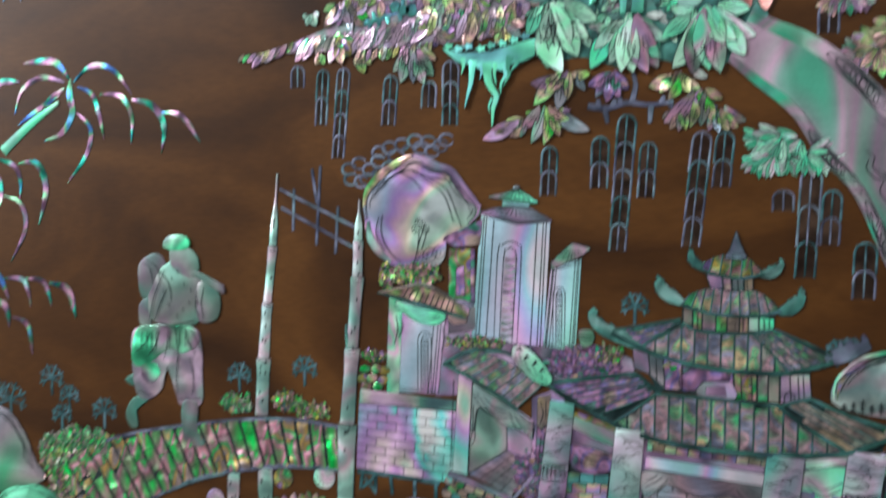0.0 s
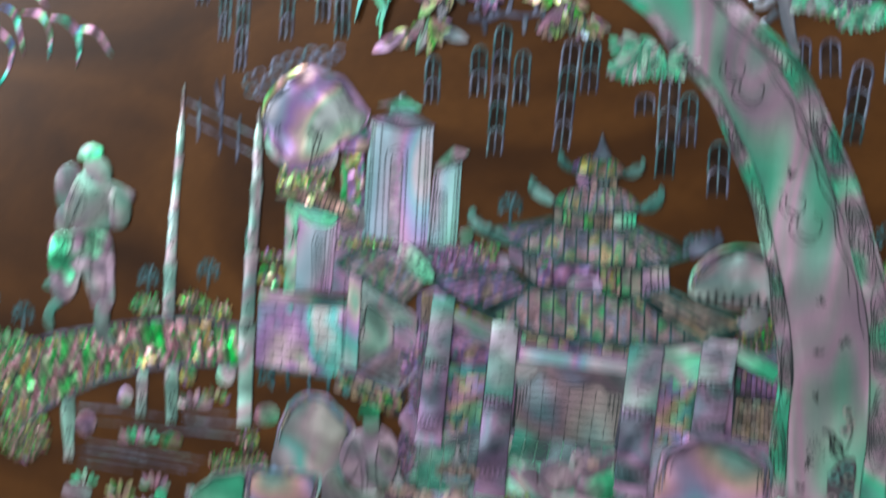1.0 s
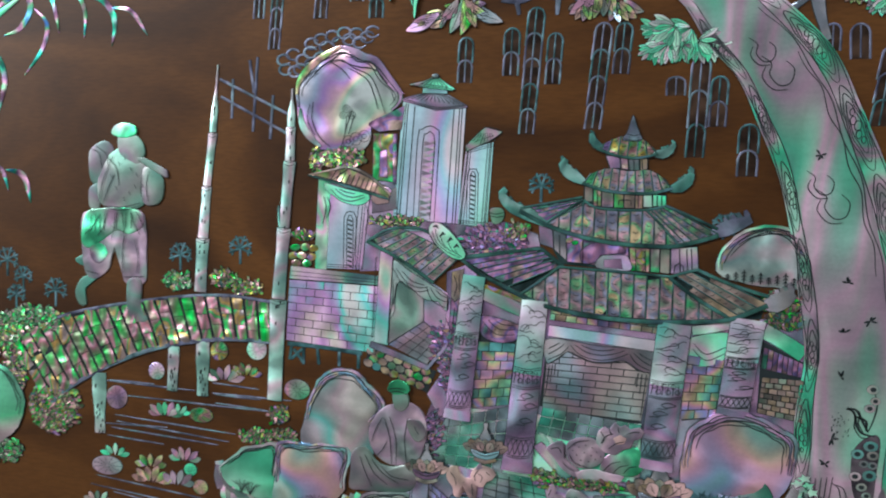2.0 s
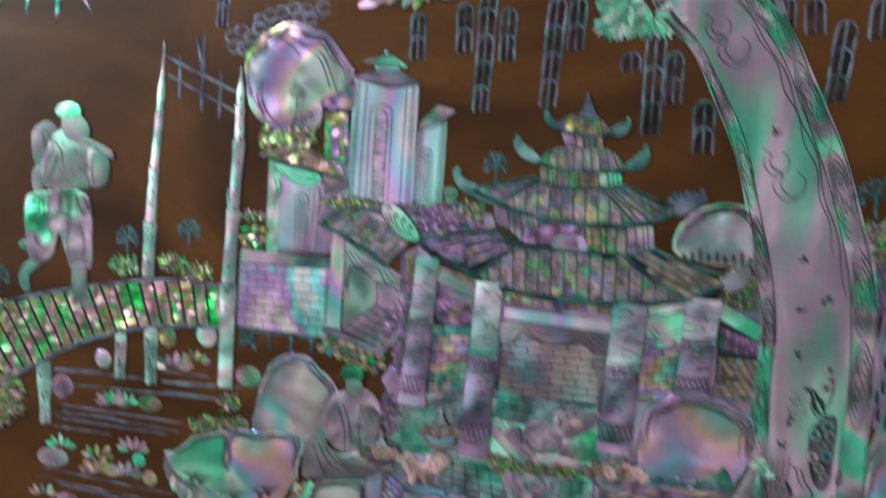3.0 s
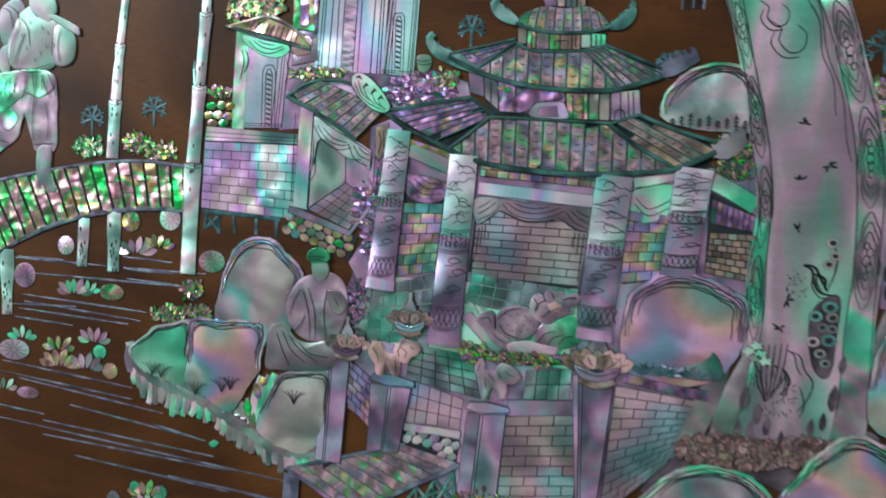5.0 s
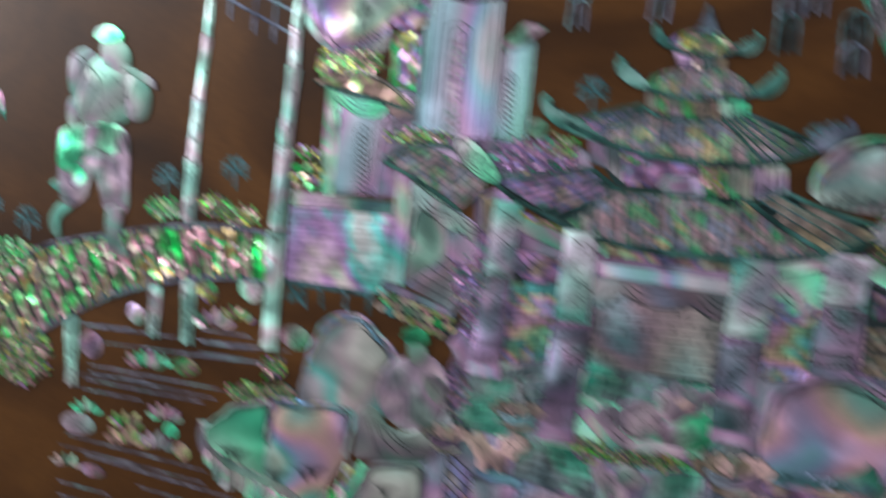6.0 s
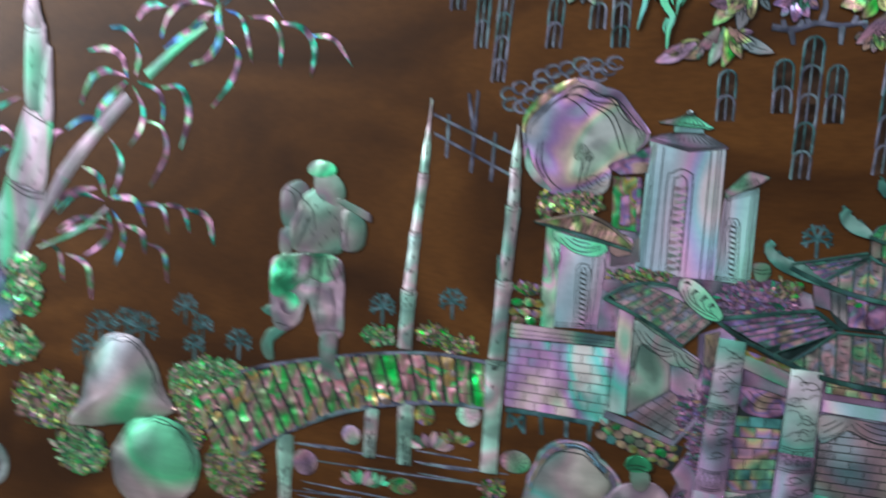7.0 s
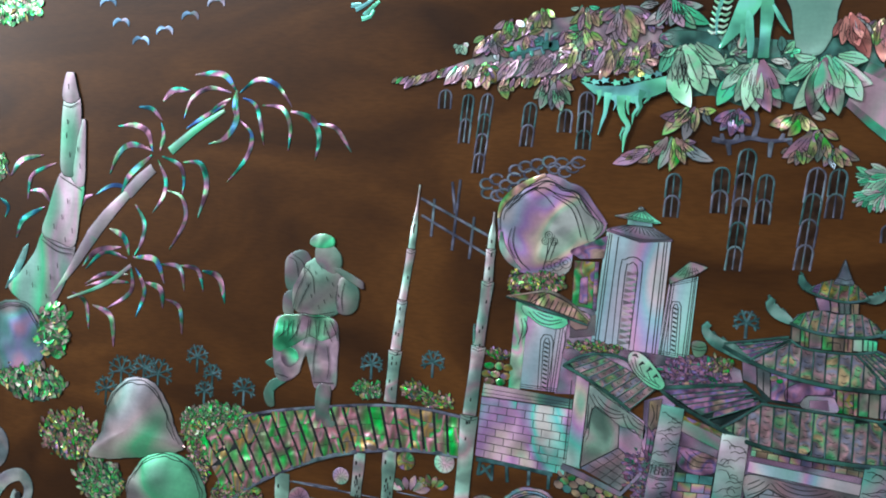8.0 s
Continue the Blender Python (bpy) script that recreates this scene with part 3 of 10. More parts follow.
def strip(parent, name, path, widths, mat, h=0.4, lift=0.0, crown=0.12, step=1.6, label=""):
    p = smooth(path, step)
    return part(name, mesh_of(name, *band(p, widths, h, lift, crown), mat, crown > 0.5, rims=range(4 * (len(p) - 1))), parent, label)


def line_mesh(paths, w, h, step):
    pieces = []
    for path in paths:
        p = smooth(path, step) if len(path) > 2 else path
        n, verts = len(p), []
        for k in range(n):
            a, c = p[max(k - 1, 0)], p[min(k + 1, n - 1)]
            ln = math.hypot(c[0] - a[0], c[1] - a[1]) or 1
            r = 0.5 * w * (0.55 + 0.45 * math.sin(math.pi * (k + 0.6) / (n + 0.2)))
            nx, nz = -(c[1] - a[1]) / ln * r, (c[0] - a[0]) / ln * r
            y = h(*p[k]) if callable(h) else h
            verts += [V(p[k][0] + nx, p[k][1] + nz, y), V(p[k][0] - nx, p[k][1] - nz, y)]
        pieces.append((verts, [(2 * k, 2 * k + 1, 2 * k + 3, 2 * k + 2) for k in range(n - 1)]))
    return joined(pieces)


def ink(parent, paths, w=0.35, h=0.56, step=1.5):
    """Engraved lines filled with black, on a face that stands h out of the board."""
    return tagged(part("engraving", mesh_of("engraving", *line_mesh(paths, w, h, step), INK_M), parent), "fine black engraved lines", kind="stuff")


def inks(parent, pairs, w=0.3, step=1.5):
    """Engraved lines that lie at different heights: pairs of a path and its height."""
    me = mesh_of("engraving", *joined([line_mesh([path], w, h, step) for path, h in pairs]), INK_M)
    return tagged(part("engraving", me, parent), "fine black engraved lines", kind="stuff")


def dome_height(outline, h, lift, dome):
    o = turned(outline)
    cx, cz = middle(o)

    def at(x, z):
        ang = math.atan2(z - cz, x - cx)
        best = min(o, key=lambda p: abs((math.atan2(p[1] - cz, p[0] - cx) - ang + math.pi) % (2 * math.pi) - math.pi))
        s = min(1.0, math.hypot(x - cx, z - cz) / (math.hypot(best[0] - cx, best[1] - cz) or 1))
        return lift + h + dome * (1 - s ** 2.2) + 0.12

    return at


def lerp(a, c, t):
    return a[0] + (c[0] - a[0]) * t, a[1] + (c[1] - a[1]) * t


def along(path, u):
    """A place at the fraction u of a path's length."""
    steps = [math.dist(p, q) for p, q in zip(path, path[1:])]
    left = u * sum(steps)
    for k, d in enumerate(steps):
        if left <= d:
            return lerp(path[k], path[k + 1], left / d)
        left -= d
    return path[-1]


def ellipse(at, rx, rz, n=20, turn=0.0, wob=0.0, seed=1):
    rnd = random.Random(seed)
    out = []
    for k in range(n):
        a = 2 * math.pi * k / n
        g = 1 + rnd.uniform(-wob, wob)
        x, z = g * rx * math.cos(a), g * rz * math.sin(a)
        out.append((at[0] + x * math.cos(turn) - z * math.sin(turn), at[1] + x * math.sin(turn) + z * math.cos(turn)))
    return out


def quad_at(q, u, v):
    """A place in a four-cornered field: u along its top and bottom, v from top to bottom."""
    return lerp(lerp(q[0], q[1], u), lerp(q[3], q[2], u), v)


def cells(parent, name, q, rows, cols, mat, shift=0.5, gap=0.16, h=0.5, lift=0.0, tilt=0.0, seed=1):
    """Courses of separate pieces laid into a four-cornered field (corners: upper left, upper right, lower right, lower left)."""
    rnd = random.Random(seed)
    wide, tall = math.dist(q[0], q[1]), math.dist(q[0], q[3])
    gu, gv = gap / wide, gap / tall
    for r in range(rows):
        v0, v1 = r / rows + gv / 2, (r + 1) / rows - gv / 2
        u = -(shift * (r % 2)) / cols
        while u < 1 - 1e-6:
            a, c = max(u, 0) + gu / 2, min(u + 1 / cols, 1) - gu / 2
            if c - a > 0.15 / cols:
                o = [quad_at(q, a, v0), quad_at(q, c, v0), quad_at(q, c, v1), quad_at(q, a, v1)]
                plate(parent, name, o, mat, h + rnd.uniform(-0.05, 0.05), lift + 3.5 * tilt, inset=0.1, tilt=(rnd.uniform(-tilt, tilt), rnd.uniform(-tilt, tilt)))
            u += 1 / cols


def wall(parent, name, q, mat=INK_M, h=0.3, lift=0.0):
    """The bed under laid pieces, whose joints it fills."""
    return plate(parent, name, q, mat, h, lift, inset=0.05)


# The room and the board
box("floor", (-2.4, -3.7, -0.1), (2.5, 0.2, 0.0), FLOOR_M)
box("ceiling", (-2.4, -3.7, 2.7), (2.5, 0.2, 2.8), PLASTER_M)
box("wall_north", (-2.4, 0.02, 0), (2.5, 0.2, 2.7), PLASTER_M)
box("wall_south", (-2.4, -3.7, 0), (2.5, -3.5, 2.7), PLASTER_M)
box("wall_east", (2.3, -3.5, 0), (2.5, 0.02, 2.7), PLASTER_M)
box("wall_west", (-2.4, -3.5, 0), (-2.2, -1.8, 2.7), PLASTER_M)
box("wall_west_2", (-2.4, -0.8, 0), (-2.2, 0.02, 2.7), PLASTER_M)
box("wall_west_3", (-2.4, -1.8, 0), (-2.2, -0.8, 1.65), PLASTER_M)
box("wall_west_4", (-2.4, -1.8, 2.55), (-2.2, -0.8, 2.7), PLASTER_M)
board = box("inlaid_panel", (-0.56, 0.0, 0.95), (0.4, 0.021, 1.65), WOOD_M, kind="")
tagged(board, "dark brown varnished wooden panel with figured grain, hung on the wall", "panel")
# Bamboo posts and the trellis between them
def post(joints, widths, lift, label):
    root = thing("bamboo_post", joints[-1], label, "post", "bamboo posts")
    for k in range(len(joints) - 1):
        a, c = joints[k], joints[k + 1]
        w0, w1 = widths[k], widths[k + 1]
        strip(root, "culm", [a, lerp(a, c, 0.08), lerp(a, c, 0.5), lerp(a, c, 0.985)], [w0 * (1.22 if k else 1), w0 * 1.05, w1 * 0.9, w1 * 0.93], POST_M, 0.6, lift, 0.8)
        if k:
            d = w0 * 0.5
            ink(root, [[(a[0] - d, a[1] + 0.2), (a[0], a[1] - 0.8), (a[0] + d, a[1] + 0.1)], [(a[0] - d, a[1] - 1.2), (a[0], a[1] - 2.1), (a[0] + d, a[1] - 1.2)]], 0.3, lift + 1.45)
    rnd = random.Random(len(joints))
    marks = []
    for k in range(14):
        s = rnd.uniform(0.15, 0.97) * (len(joints) - 1)
        i = int(s)
        x, z = lerp(joints[i], joints[i + 1], s - i)
        x += rnd.uniform(-0.25, 0.25) * widths[i]
        marks.append([(x, z), (x - 0.1, z - 1.5)])
    ink(root, marks, 0.7, lift + 1.43)
    return root


post([(-136.5, 88.4), (-138.8, 59.2), (-141.5, 36), (-143.4, 13), (-144.6, -10.9)], [0.906, 3.62, 4.08, 5.43, 6.34], 0, "tall pale green shell bamboo post behind the bridge")
post([(-101.9, 78), (-102.5, 61.8), (-102.9, 47.4), (-105.2, 18.7), (-107.5, -12.3), (-108.9, -57.1)], [1.13, 3.85, 4.75, 5.43, 6.79, 7.47], 0.6, "tall pale pink and green shell bamboo post before the bridge")
post([(-143.2, -32.6), (-143.3, -57.5)], [6.57, 6.11], 0, "short pale shell pile under the bridge")
post([(-157.3, -35.6), (-158.3, -56.1)], [5.43, 5.66], 0, "short greenish shell pile under the bridge")
post([(-195.2, -50.2), (-194.8, -78.6)], [7.24, 5.89], 0, "short grey shell pile under the bridge")
trellis = thing("trellis", (-119.9, 74.2), "thin teal shell trellis slats between the bamboo posts", "trellis")
for a in ([(-135.8, 82.4), (-102, 66.4)], [(-135.2, 74.9), (-103.8, 58.9)], [(-129.5, 82.4), (-130, 65.6)], [(-118.2, 91.5), (-120.1, 60)], [(-121.8, 90.3), (-119.7, 76.5)], [(-110.9, 75.4), (-112.1, 56.7)]):
    strip(trellis, "slat", a, 1.36, STEEL_M, 0.35)

# Towers
def tower(at, label, body, cap_roofs, niche):
    root = thing("tower", at, label, "tower", "towers")
    plate(root, "wall", body, TOWER_M, 0.55, 0.1)
    a, c, d, e = body
    for o in cap_roofs[:1]:
        ends = sorted(o, key=lambda p: p[0])
        ink(root, [[lerp(ends[0], ends[-1], t), lerp(lerp(ends[0], ends[-1], t), middle(o), 0.75)] for t in (0.25, 0.35, 0.45, 0.55, 0.65, 0.75)], 0.25, 0.86)
    ink(root, [[lerp(a, c, t), lerp(e, d, t)] for t in (0.08, 0.12, 0.2, 0.8, 0.88, 0.93)], 0.42, 0.7)
    for o in cap_roofs:
        plate(root, "roof", o, LEAF_M if o is cap_roofs[-1] else GREYP_M, 0.7, 0.1)
        o2 = turned(o)
        ink(root, [inset_of(o2, 0.5) + inset_of(o2, 0.5)[:1]], 0.22, 0.84)
        lo, hi = min(p[0] for p in o), max(p[0] for p in o)
        cx, cz = middle(o)
        if o is cap_roofs[-1]:
            ink(root, [[(lo + (hi - lo) * g, cz - 0.6 - 1.4 * (g > 0.3) * (g < 0.7)), (lo + (hi - lo) * (0.5 + 0.45 * (g - 0.4)), cz + 2.6)] for g in (0.2, 0.3, 0.4, 0.5, 0.6, 0.7, 0.8)], 0.26, 0.88)
    ink(root, [[lerp(a, e, t), lerp(c, d, t)] for t in (0.025, 0.05, 0.95, 0.975)], 0.34, 0.7)
    if niche:
        x0, z0, x1, z1 = niche
        w = (x1 - x0)
        arch = [[(x0, z1), (x0, z0 - w * 0.4), (x0 + w * 0.2, z0), (x1 - w * 0.2, z0), (x1, z0 - w * 0.4), (x1, z1)]]
        i = w * 0.25
        arch.append([(x0 + i, z1), (x0 + i, z0 - w * 0.6), (x0 + w * 0.4, z0 - i), (x1 - w * 0.4, z0 - i), (x1 - i, z0 - w * 0.6), (x1 - i, z1)])
        ink(root, arch, 0.45, 0.71)
        steps = int((z0 - z1) / 1.9)
        ink(root, [[(x0 + w * 0.32, z0 - w * 0.6 - 1.9 * k), (x1 - w * 0.32, z0 - w * 0.6 - 1.9 * k - 0.7)] for k in range(steps - 1)], 0.85, 0.72)
    return root


tall = thing("tower", (-42.4, 24), "tall pale white and blue shell tower with a tiered cap", "tower", "towers")
plate(tall, "wall", [(-53.6, 72.6), (-39.7, 69), (-27.1, 69.9), (-29.2, 22.6), (-57.1, 24.1)], TOWER_M, 0.55, 0.1)
plate(tall, "lower_roof", smooth([(-46.2, 75.7), (-34.6, 75.3)], 2) + [(-31, 73.3), (-26.6, 70.8), (-26.6, 69.7), (-39.7, 68.6), (-53.9, 72.6), (-53.6, 73.7), (-50.4, 74.7)], GREYP_M, 0.6, 0.4, label="grey ribbed lower roof")
plate(tall, "neck", [(-45.3, 78.1), (-35.1, 77.5), (-34.9, 75.3), (-45.5, 75.7)], PALE_M, 0.6, 0.5)
plate(tall, "upper_roof", [(-39.7, 82.8), (-36, 80.3), (-31.5, 77.2), (-33.3, 76.6), (-42.5, 77.6), (-50.8, 79.1), (-50.4, 79.6), (-44.8, 80.8)], GREEN_M, 0.7, 0.9, label="mint green upper roof")
plate(tall, "finial", ellipse((-40, 82.6), 1.5, 1.1, 10), PALE_M, 0.5, 1.5, dome=0.3)
ink(tall, [[(-49.7, 79.3), (-42.5, 78.3), (-32.6, 77.2)], [(-46.7, 79.5), (-41.6, 78.9), (-34.7, 77.9)]] + [[lerp((-41.1, 81.8), (-38.8, 81.7), t), lerp((-46.7, 79.5), (-34.2, 77.9), t)] for t in (0.05, 0.2, 0.35, 0.5, 0.65, 0.8, 0.95)], 0.34, 1.75)
ink(tall, [[lerp((-44.8, 75.5), (-35.6, 75.1), t), lerp((-52.2, 73.6), (-27.8, 70.8), t)] for t in [k / 12 for k in range(13)]] + [[(-53.4, 73.2), (-39.7, 69.5), (-26.8, 70.6)], [(-53.4, 73.7), (-39.7, 70.1), (-26.9, 71)]], 0.34, 1.12)
ink(tall, [[(-52.2, 71.7), (-55.4, 24.3)], [(-51.3, 71.4), (-54.2, 24.1)], [(-48.5, 70.5), (-51.4, 23.9)], [(-32.1, 69.1), (-34.3, 23)], [(-29.8, 69.3), (-31.8, 22.8)], [(-28.7, 69.5), (-30.6, 22.8)], [(-56.4, 26.6), (-49.3, 24.6), (-42.2, 23.8)]], 0.5, 0.72)
ink(tall, [[(-48.3, 23.7), (-47, 57.4), (-45.4, 61), (-41.9, 62.5), (-38.7, 60.9), (-38, 56.9), (-39.4, 23.2)], [(-46.2, 23.8), (-44.7, 56.1), (-43.6, 59.2), (-41.9, 60.3), (-40.3, 58.9), (-39.8, 56.1), (-41.3, 23.4)]], 0.45, 0.72)
teeth = []
for k in range(13):
    a, c = lerp((-44.2, 56.5), (-45.8, 24.9), k / 13), lerp((-44.2, 56.5), (-45.8, 24.9), (k + 0.9) / 13)
    teeth.append(slab([a, c, (lerp(a, c, 0.5)[0] + 4.2, lerp(a, c, 0.6)[1])], 0.04, 0.66, 0.02))
    teeth.append(slab([(a[0] + 4.9, a[1]), (a[0] + 4.6, a[1] - 2.0), (a[0] + 2.6, a[1] - 0.2)], 0.04, 0.66, 0.02))
tagged(part("niche_teeth", mesh_of("niche_teeth", *joined(teeth), FIGP_M), tall), "dull lilac sawtooth row in the niche", kind="stuff")
tower((-21.5, 22.5), "small pale shell tower with a slanted striped roof", [(-27, 52.9), (-15.5, 56.3), (-17.2, 21.6), (-29.8, 22.8)],
      [[(-27.1, 54.7), (-19.2, 62.3), (-11.9, 60.2), (-16.9, 56.3), (-26.8, 52)]], (*(-25.8, 45.2), *(-21.5, 22.9)))
tower((-80.7, 2.9), "squat pale shell gate tower with a ribbed roof", [(-89.1, 40.1), (-67, 34.7), (-70, 2.2), (-90.6, 2.2)],
      [], (*(-78.2, 26.4), *(-72.9, 2.6)))
eaves = thing("gate_tower_roof", (-78.2, 32.8), "low striped green and rose shell roof on the gate tower", "roof")
plate(eaves, "lining", smooth([(-87.2, 38.7), (-78, 36.4), (-67.4, 34), (-68.3, 30.6), (-72.7, 29.2), (-79.2, 30.5), (-83.3, 33.2), (-86.3, 35)], 1.6, True), GREEN_M, 0.4, 0.5, label="mint green hanging lining")
ink(eaves, [[(-84.3, 36), (-80.4, 32.3), (-75.1, 31), (-69.3, 32.8)], [(-82.3, 36), (-78.9, 33.7), (-74.6, 32.6), (-69.8, 33.7)], [(-80.4, 36), (-77.5, 34.8), (-73.6, 34.2)], [(-85.8, 32.7), (-84.3, 28.2), (-86.3, 23.6)], [(-87.3, 32.7), (-86.3, 27.7), (-87.8, 21.3)], [(-68.3, 29.2), (-67.8, 23.8), (-68.8, 19.2)]], 0.38, 1.05)
plate(eaves, "end_block", [(-66.6, 37.8), (-61.1, 38.3), (-57.8, 36), (-58.8, 30.6), (-64, 29.7), (-66.4, 31.5)], FIGS_M, 0.5, 0.5)
strip(eaves, "scroll", [(-60.2, 36.9), (-62.1, 36), (-61.6, 33.8), (-59.2, 34.2)], 0.7, INK_M, 0.2, 1.0)
plate(eaves, "side_face", [(-89.9, 40.7), (-84.3, 38.8), (-84.8, 24), (-85.3, 9.1), (-85.8, 1.4), (-91, 1.6), (-91.1, 13.5), (-90.5, 28.4)], LEAF_M, 0.3, 0.42, label="mint green side face of the tower")
plate(eaves, "back_face", [(-67.8, 38.2), (-57, 37.7), (-56.8, 23.8), (-57.5, 12.1), (-58.3, 2.4), (-71.1, 1.4), (-69.7, 15.7)], GREYP_M, 0.1, 0.0, label="lilac grey wall behind the tower")
hip = plate(eaves, "hip", [(-94.6, 41.9), (-85.2, 43.5), (-76.5, 45.1), (-67.4, 41.4), (-58.3, 34.2), (-59.2, 32.4), (-70.7, 36), (-82.8, 39.1), (-90.6, 40.5)], LEAFLET_M, 0.5, 0.8)
ink(hip, [[lerp((-81.8, 43.9), (-63.5, 39.2), t), lerp((-84.3, 39.6), (-65, 34.2), t)] for t in [k / 9 for k in range(10)]] + [[(-92.1, 41.7), (-81.4, 39.2), (-69.3, 36), (-59.7, 33.3)], [(-76.5, 44.6), (-80.4, 41.9), (-83.8, 39.6)], [(-76.5, 44.6), (-67.4, 41), (-59.2, 34.7)]], 0.5, 1.42)
strip(eaves, "ridge", [(-94.1, 41.9), (-85.2, 43.7), (-76.5, 45.3), (-67.4, 41.7), (-58.1, 34.2)], [0.5, 1.0, 1.3, 1.2, 0.8], SAND_M, 0.5, 1.0, 0.03)
strip(eaves, "eave", [(-94.6, 41.7), (-82.8, 38.7), (-70.7, 35.5), (-58.8, 32.2)], [0.6, 1.2, 1.3, 0.9], RIDGE_M, 0.6, 0.9, 0.03)

# Trunk of the great tree
def loft(left, right, u0, u1, rows=40):
    n = len(left)
    a, c = smooth(left, 3), smooth(right, 3)
    pick = lambda p, s: lerp(p[int(s * (len(p) - 1))], p[min(int(s * (len(p) - 1)) + 1, len(p) - 1)], s * (len(p) - 1) % 1)
    return [lerp(pick(a, k / rows), pick(c, k / rows), u0) for k in range(rows + 1)], [lerp(pick(a, k / rows), pick(c, k / rows), u1) for k in range(rows + 1)]


def between(parent, name, left, right, u0, u1, mat, h, lift=0.0, rows=40, s0=0.0, s1=1.0, crown=0.0):
    a, c = loft(left, right, u0, u1, rows)
    k0, k1 = int(s0 * rows), int(s1 * rows)
    a, c = a[k0:k1 + 1], c[k0:k1 + 1]
    cols, verts = 7, []
    for p, q in zip(a, c):
        verts += [V(*p, -0.4), V(*p, lift + h)]
        for j in range(cols):
            t = j / (cols - 1)
            verts.append(V(*lerp(p, q, t), lift + h + crown * math.sin(math.pi * t)))
        verts += [V(*q, lift + h), V(*q, -0.4)]
    w, n = cols + 4, len(a)
    faces = [(w * k + j, w * (k + 1) + j, w * (k + 1) + j + 1, w * k + j + 1) for j in (0, cols + 2) for k in range(n - 1)]
    faces += [(w * k + j, w * (k + 1) + j, w * (k + 1) + j + 1, w * k + j + 1) for k in range(n - 1) for j in range(2, cols + 1)]
    verts += verts[:w] + verts[w * (n - 1):w * n]
    faces += [tuple(range(w * n, w * n + w)), tuple(range(w * n + w, w * n + 2 * w))[::-1]]
    return part(name, mesh_of(name, verts, faces, mat, crown > 0, range(2 * (n - 1))), parent)

stub = thing("bamboo_stub", (-107.4, 19.9), "short broken bamboo stub beside the post", "stub")
strip(stub, "culm", [(-107.8, 28.5), (-107.1, 23.4), (-106.4, 18.7)], [0.679, 2.26, 3.17], PALE_M, 0.6, 0.3, 0.6)
def leaf_outline(base, angle, length, width):
    dx, dz = math.cos(angle), math.sin(angle)
    prof = [(0, 0.02), (0.18, 0.5), (0.42, 0.92), (0.66, 1.0), (0.86, 0.62), (0.95, 0.28), (1.0, 0.0)]
    side = [(base[0] + length * t * dx - width * 0.5 * w * dz, base[1] + length * t * dz + width * 0.5 * w * dx) for t, w in prof]
    back = [(base[0] + length * t * dx + width * 0.5 * w * dz, base[1] + length * t * dz - width * 0.5 * w * dx) for t, w in prof[1:-1]]
    return side + back[::-1]


def ellipse_tuft(at):
    return [(at[0] + (2.6 if k % 2 else 1.5) * math.cos(k * math.pi / 5), at[1] + (1.8 if k % 2 else 1.0) * math.sin(k * math.pi / 5)) for k in range(10)]


# The great tree: trunk, bark, leaves
TL = [(34.5, 127.3), (43.6, 118.7), (56.3, 107.6), (64.8, 93.6)]
TR = [(42, 144.3), (51.4, 140.3), (62.5, 135.2), (75.3, 125.8), (84.8, 116)]
TL += [(76.4, 80.6), (84.6, 62.5), (92.4, 44), (97, 25.4), (100.9, 2.6), (104.6, -22.4)]
TR += [(108.3, 92.3), (119.5, 70.1), (130, 45.9), (136.7, 23.8), (142.4, 3.6), (144.4, -20.8)]
TL += [(102.4, -45.6), (102.9, -63.5), (101.9, -75.6), (98.7, -87.9), (95, -98.4), (92, -109.2)]
TR += [(144.5, -41.8), (143.1, -61.1), (143.2, -84.3), (142.1, -97.7)]
tree = thing("tree", (121.5, -83), "great tree with a broad mint and pink shell trunk", "tree")
between(tree, "trunk", TL, TR, 0.13, 0.79, TRUNK_M, 0.8, 0.3, crown=0.16, rows=60)
between(tree, "bark", TL, TR, 0.0, 0.14, BARK_M, 0.9, 0.3, crown=0.08, rows=60)
between(tree, "bark", TL, TR, 0.78, 1.0, BARK_M, 0.9, 0.3, crown=0.08, rows=60)


def trunk_at(s, u):
    a, c = loft(TL, TR, u, u, 60)
    k = min(int(s * 60), 59)
    return lerp(a[k], a[k + 1], s * 60 - k)


def trunk_h(u):
    return 1.26 + (0.16 * math.sin(math.pi * (u - 0.1) / 0.73) if 0.1 < u < 0.83 else 0.06)


lines = []
for u, s0, s1, wob in ((0.02, 0.12, 0.9, 0.012), (0.135, 0.1, 0.95, 0.012), (0.7, 0.28, 0.6, 0.02), (0.74, 0.2, 0.66, 0.02), (0.785, 0.1, 0.97, 0.008), (0.975, 0.1, 0.95, 0.01)):
    path = [trunk_at(s0 + (s1 - s0) * k / 30, u + wob * math.sin(k * 0.9 + u * 40)) for k in range(31)]
    lines.append((path, trunk_h(u) + 0.1))
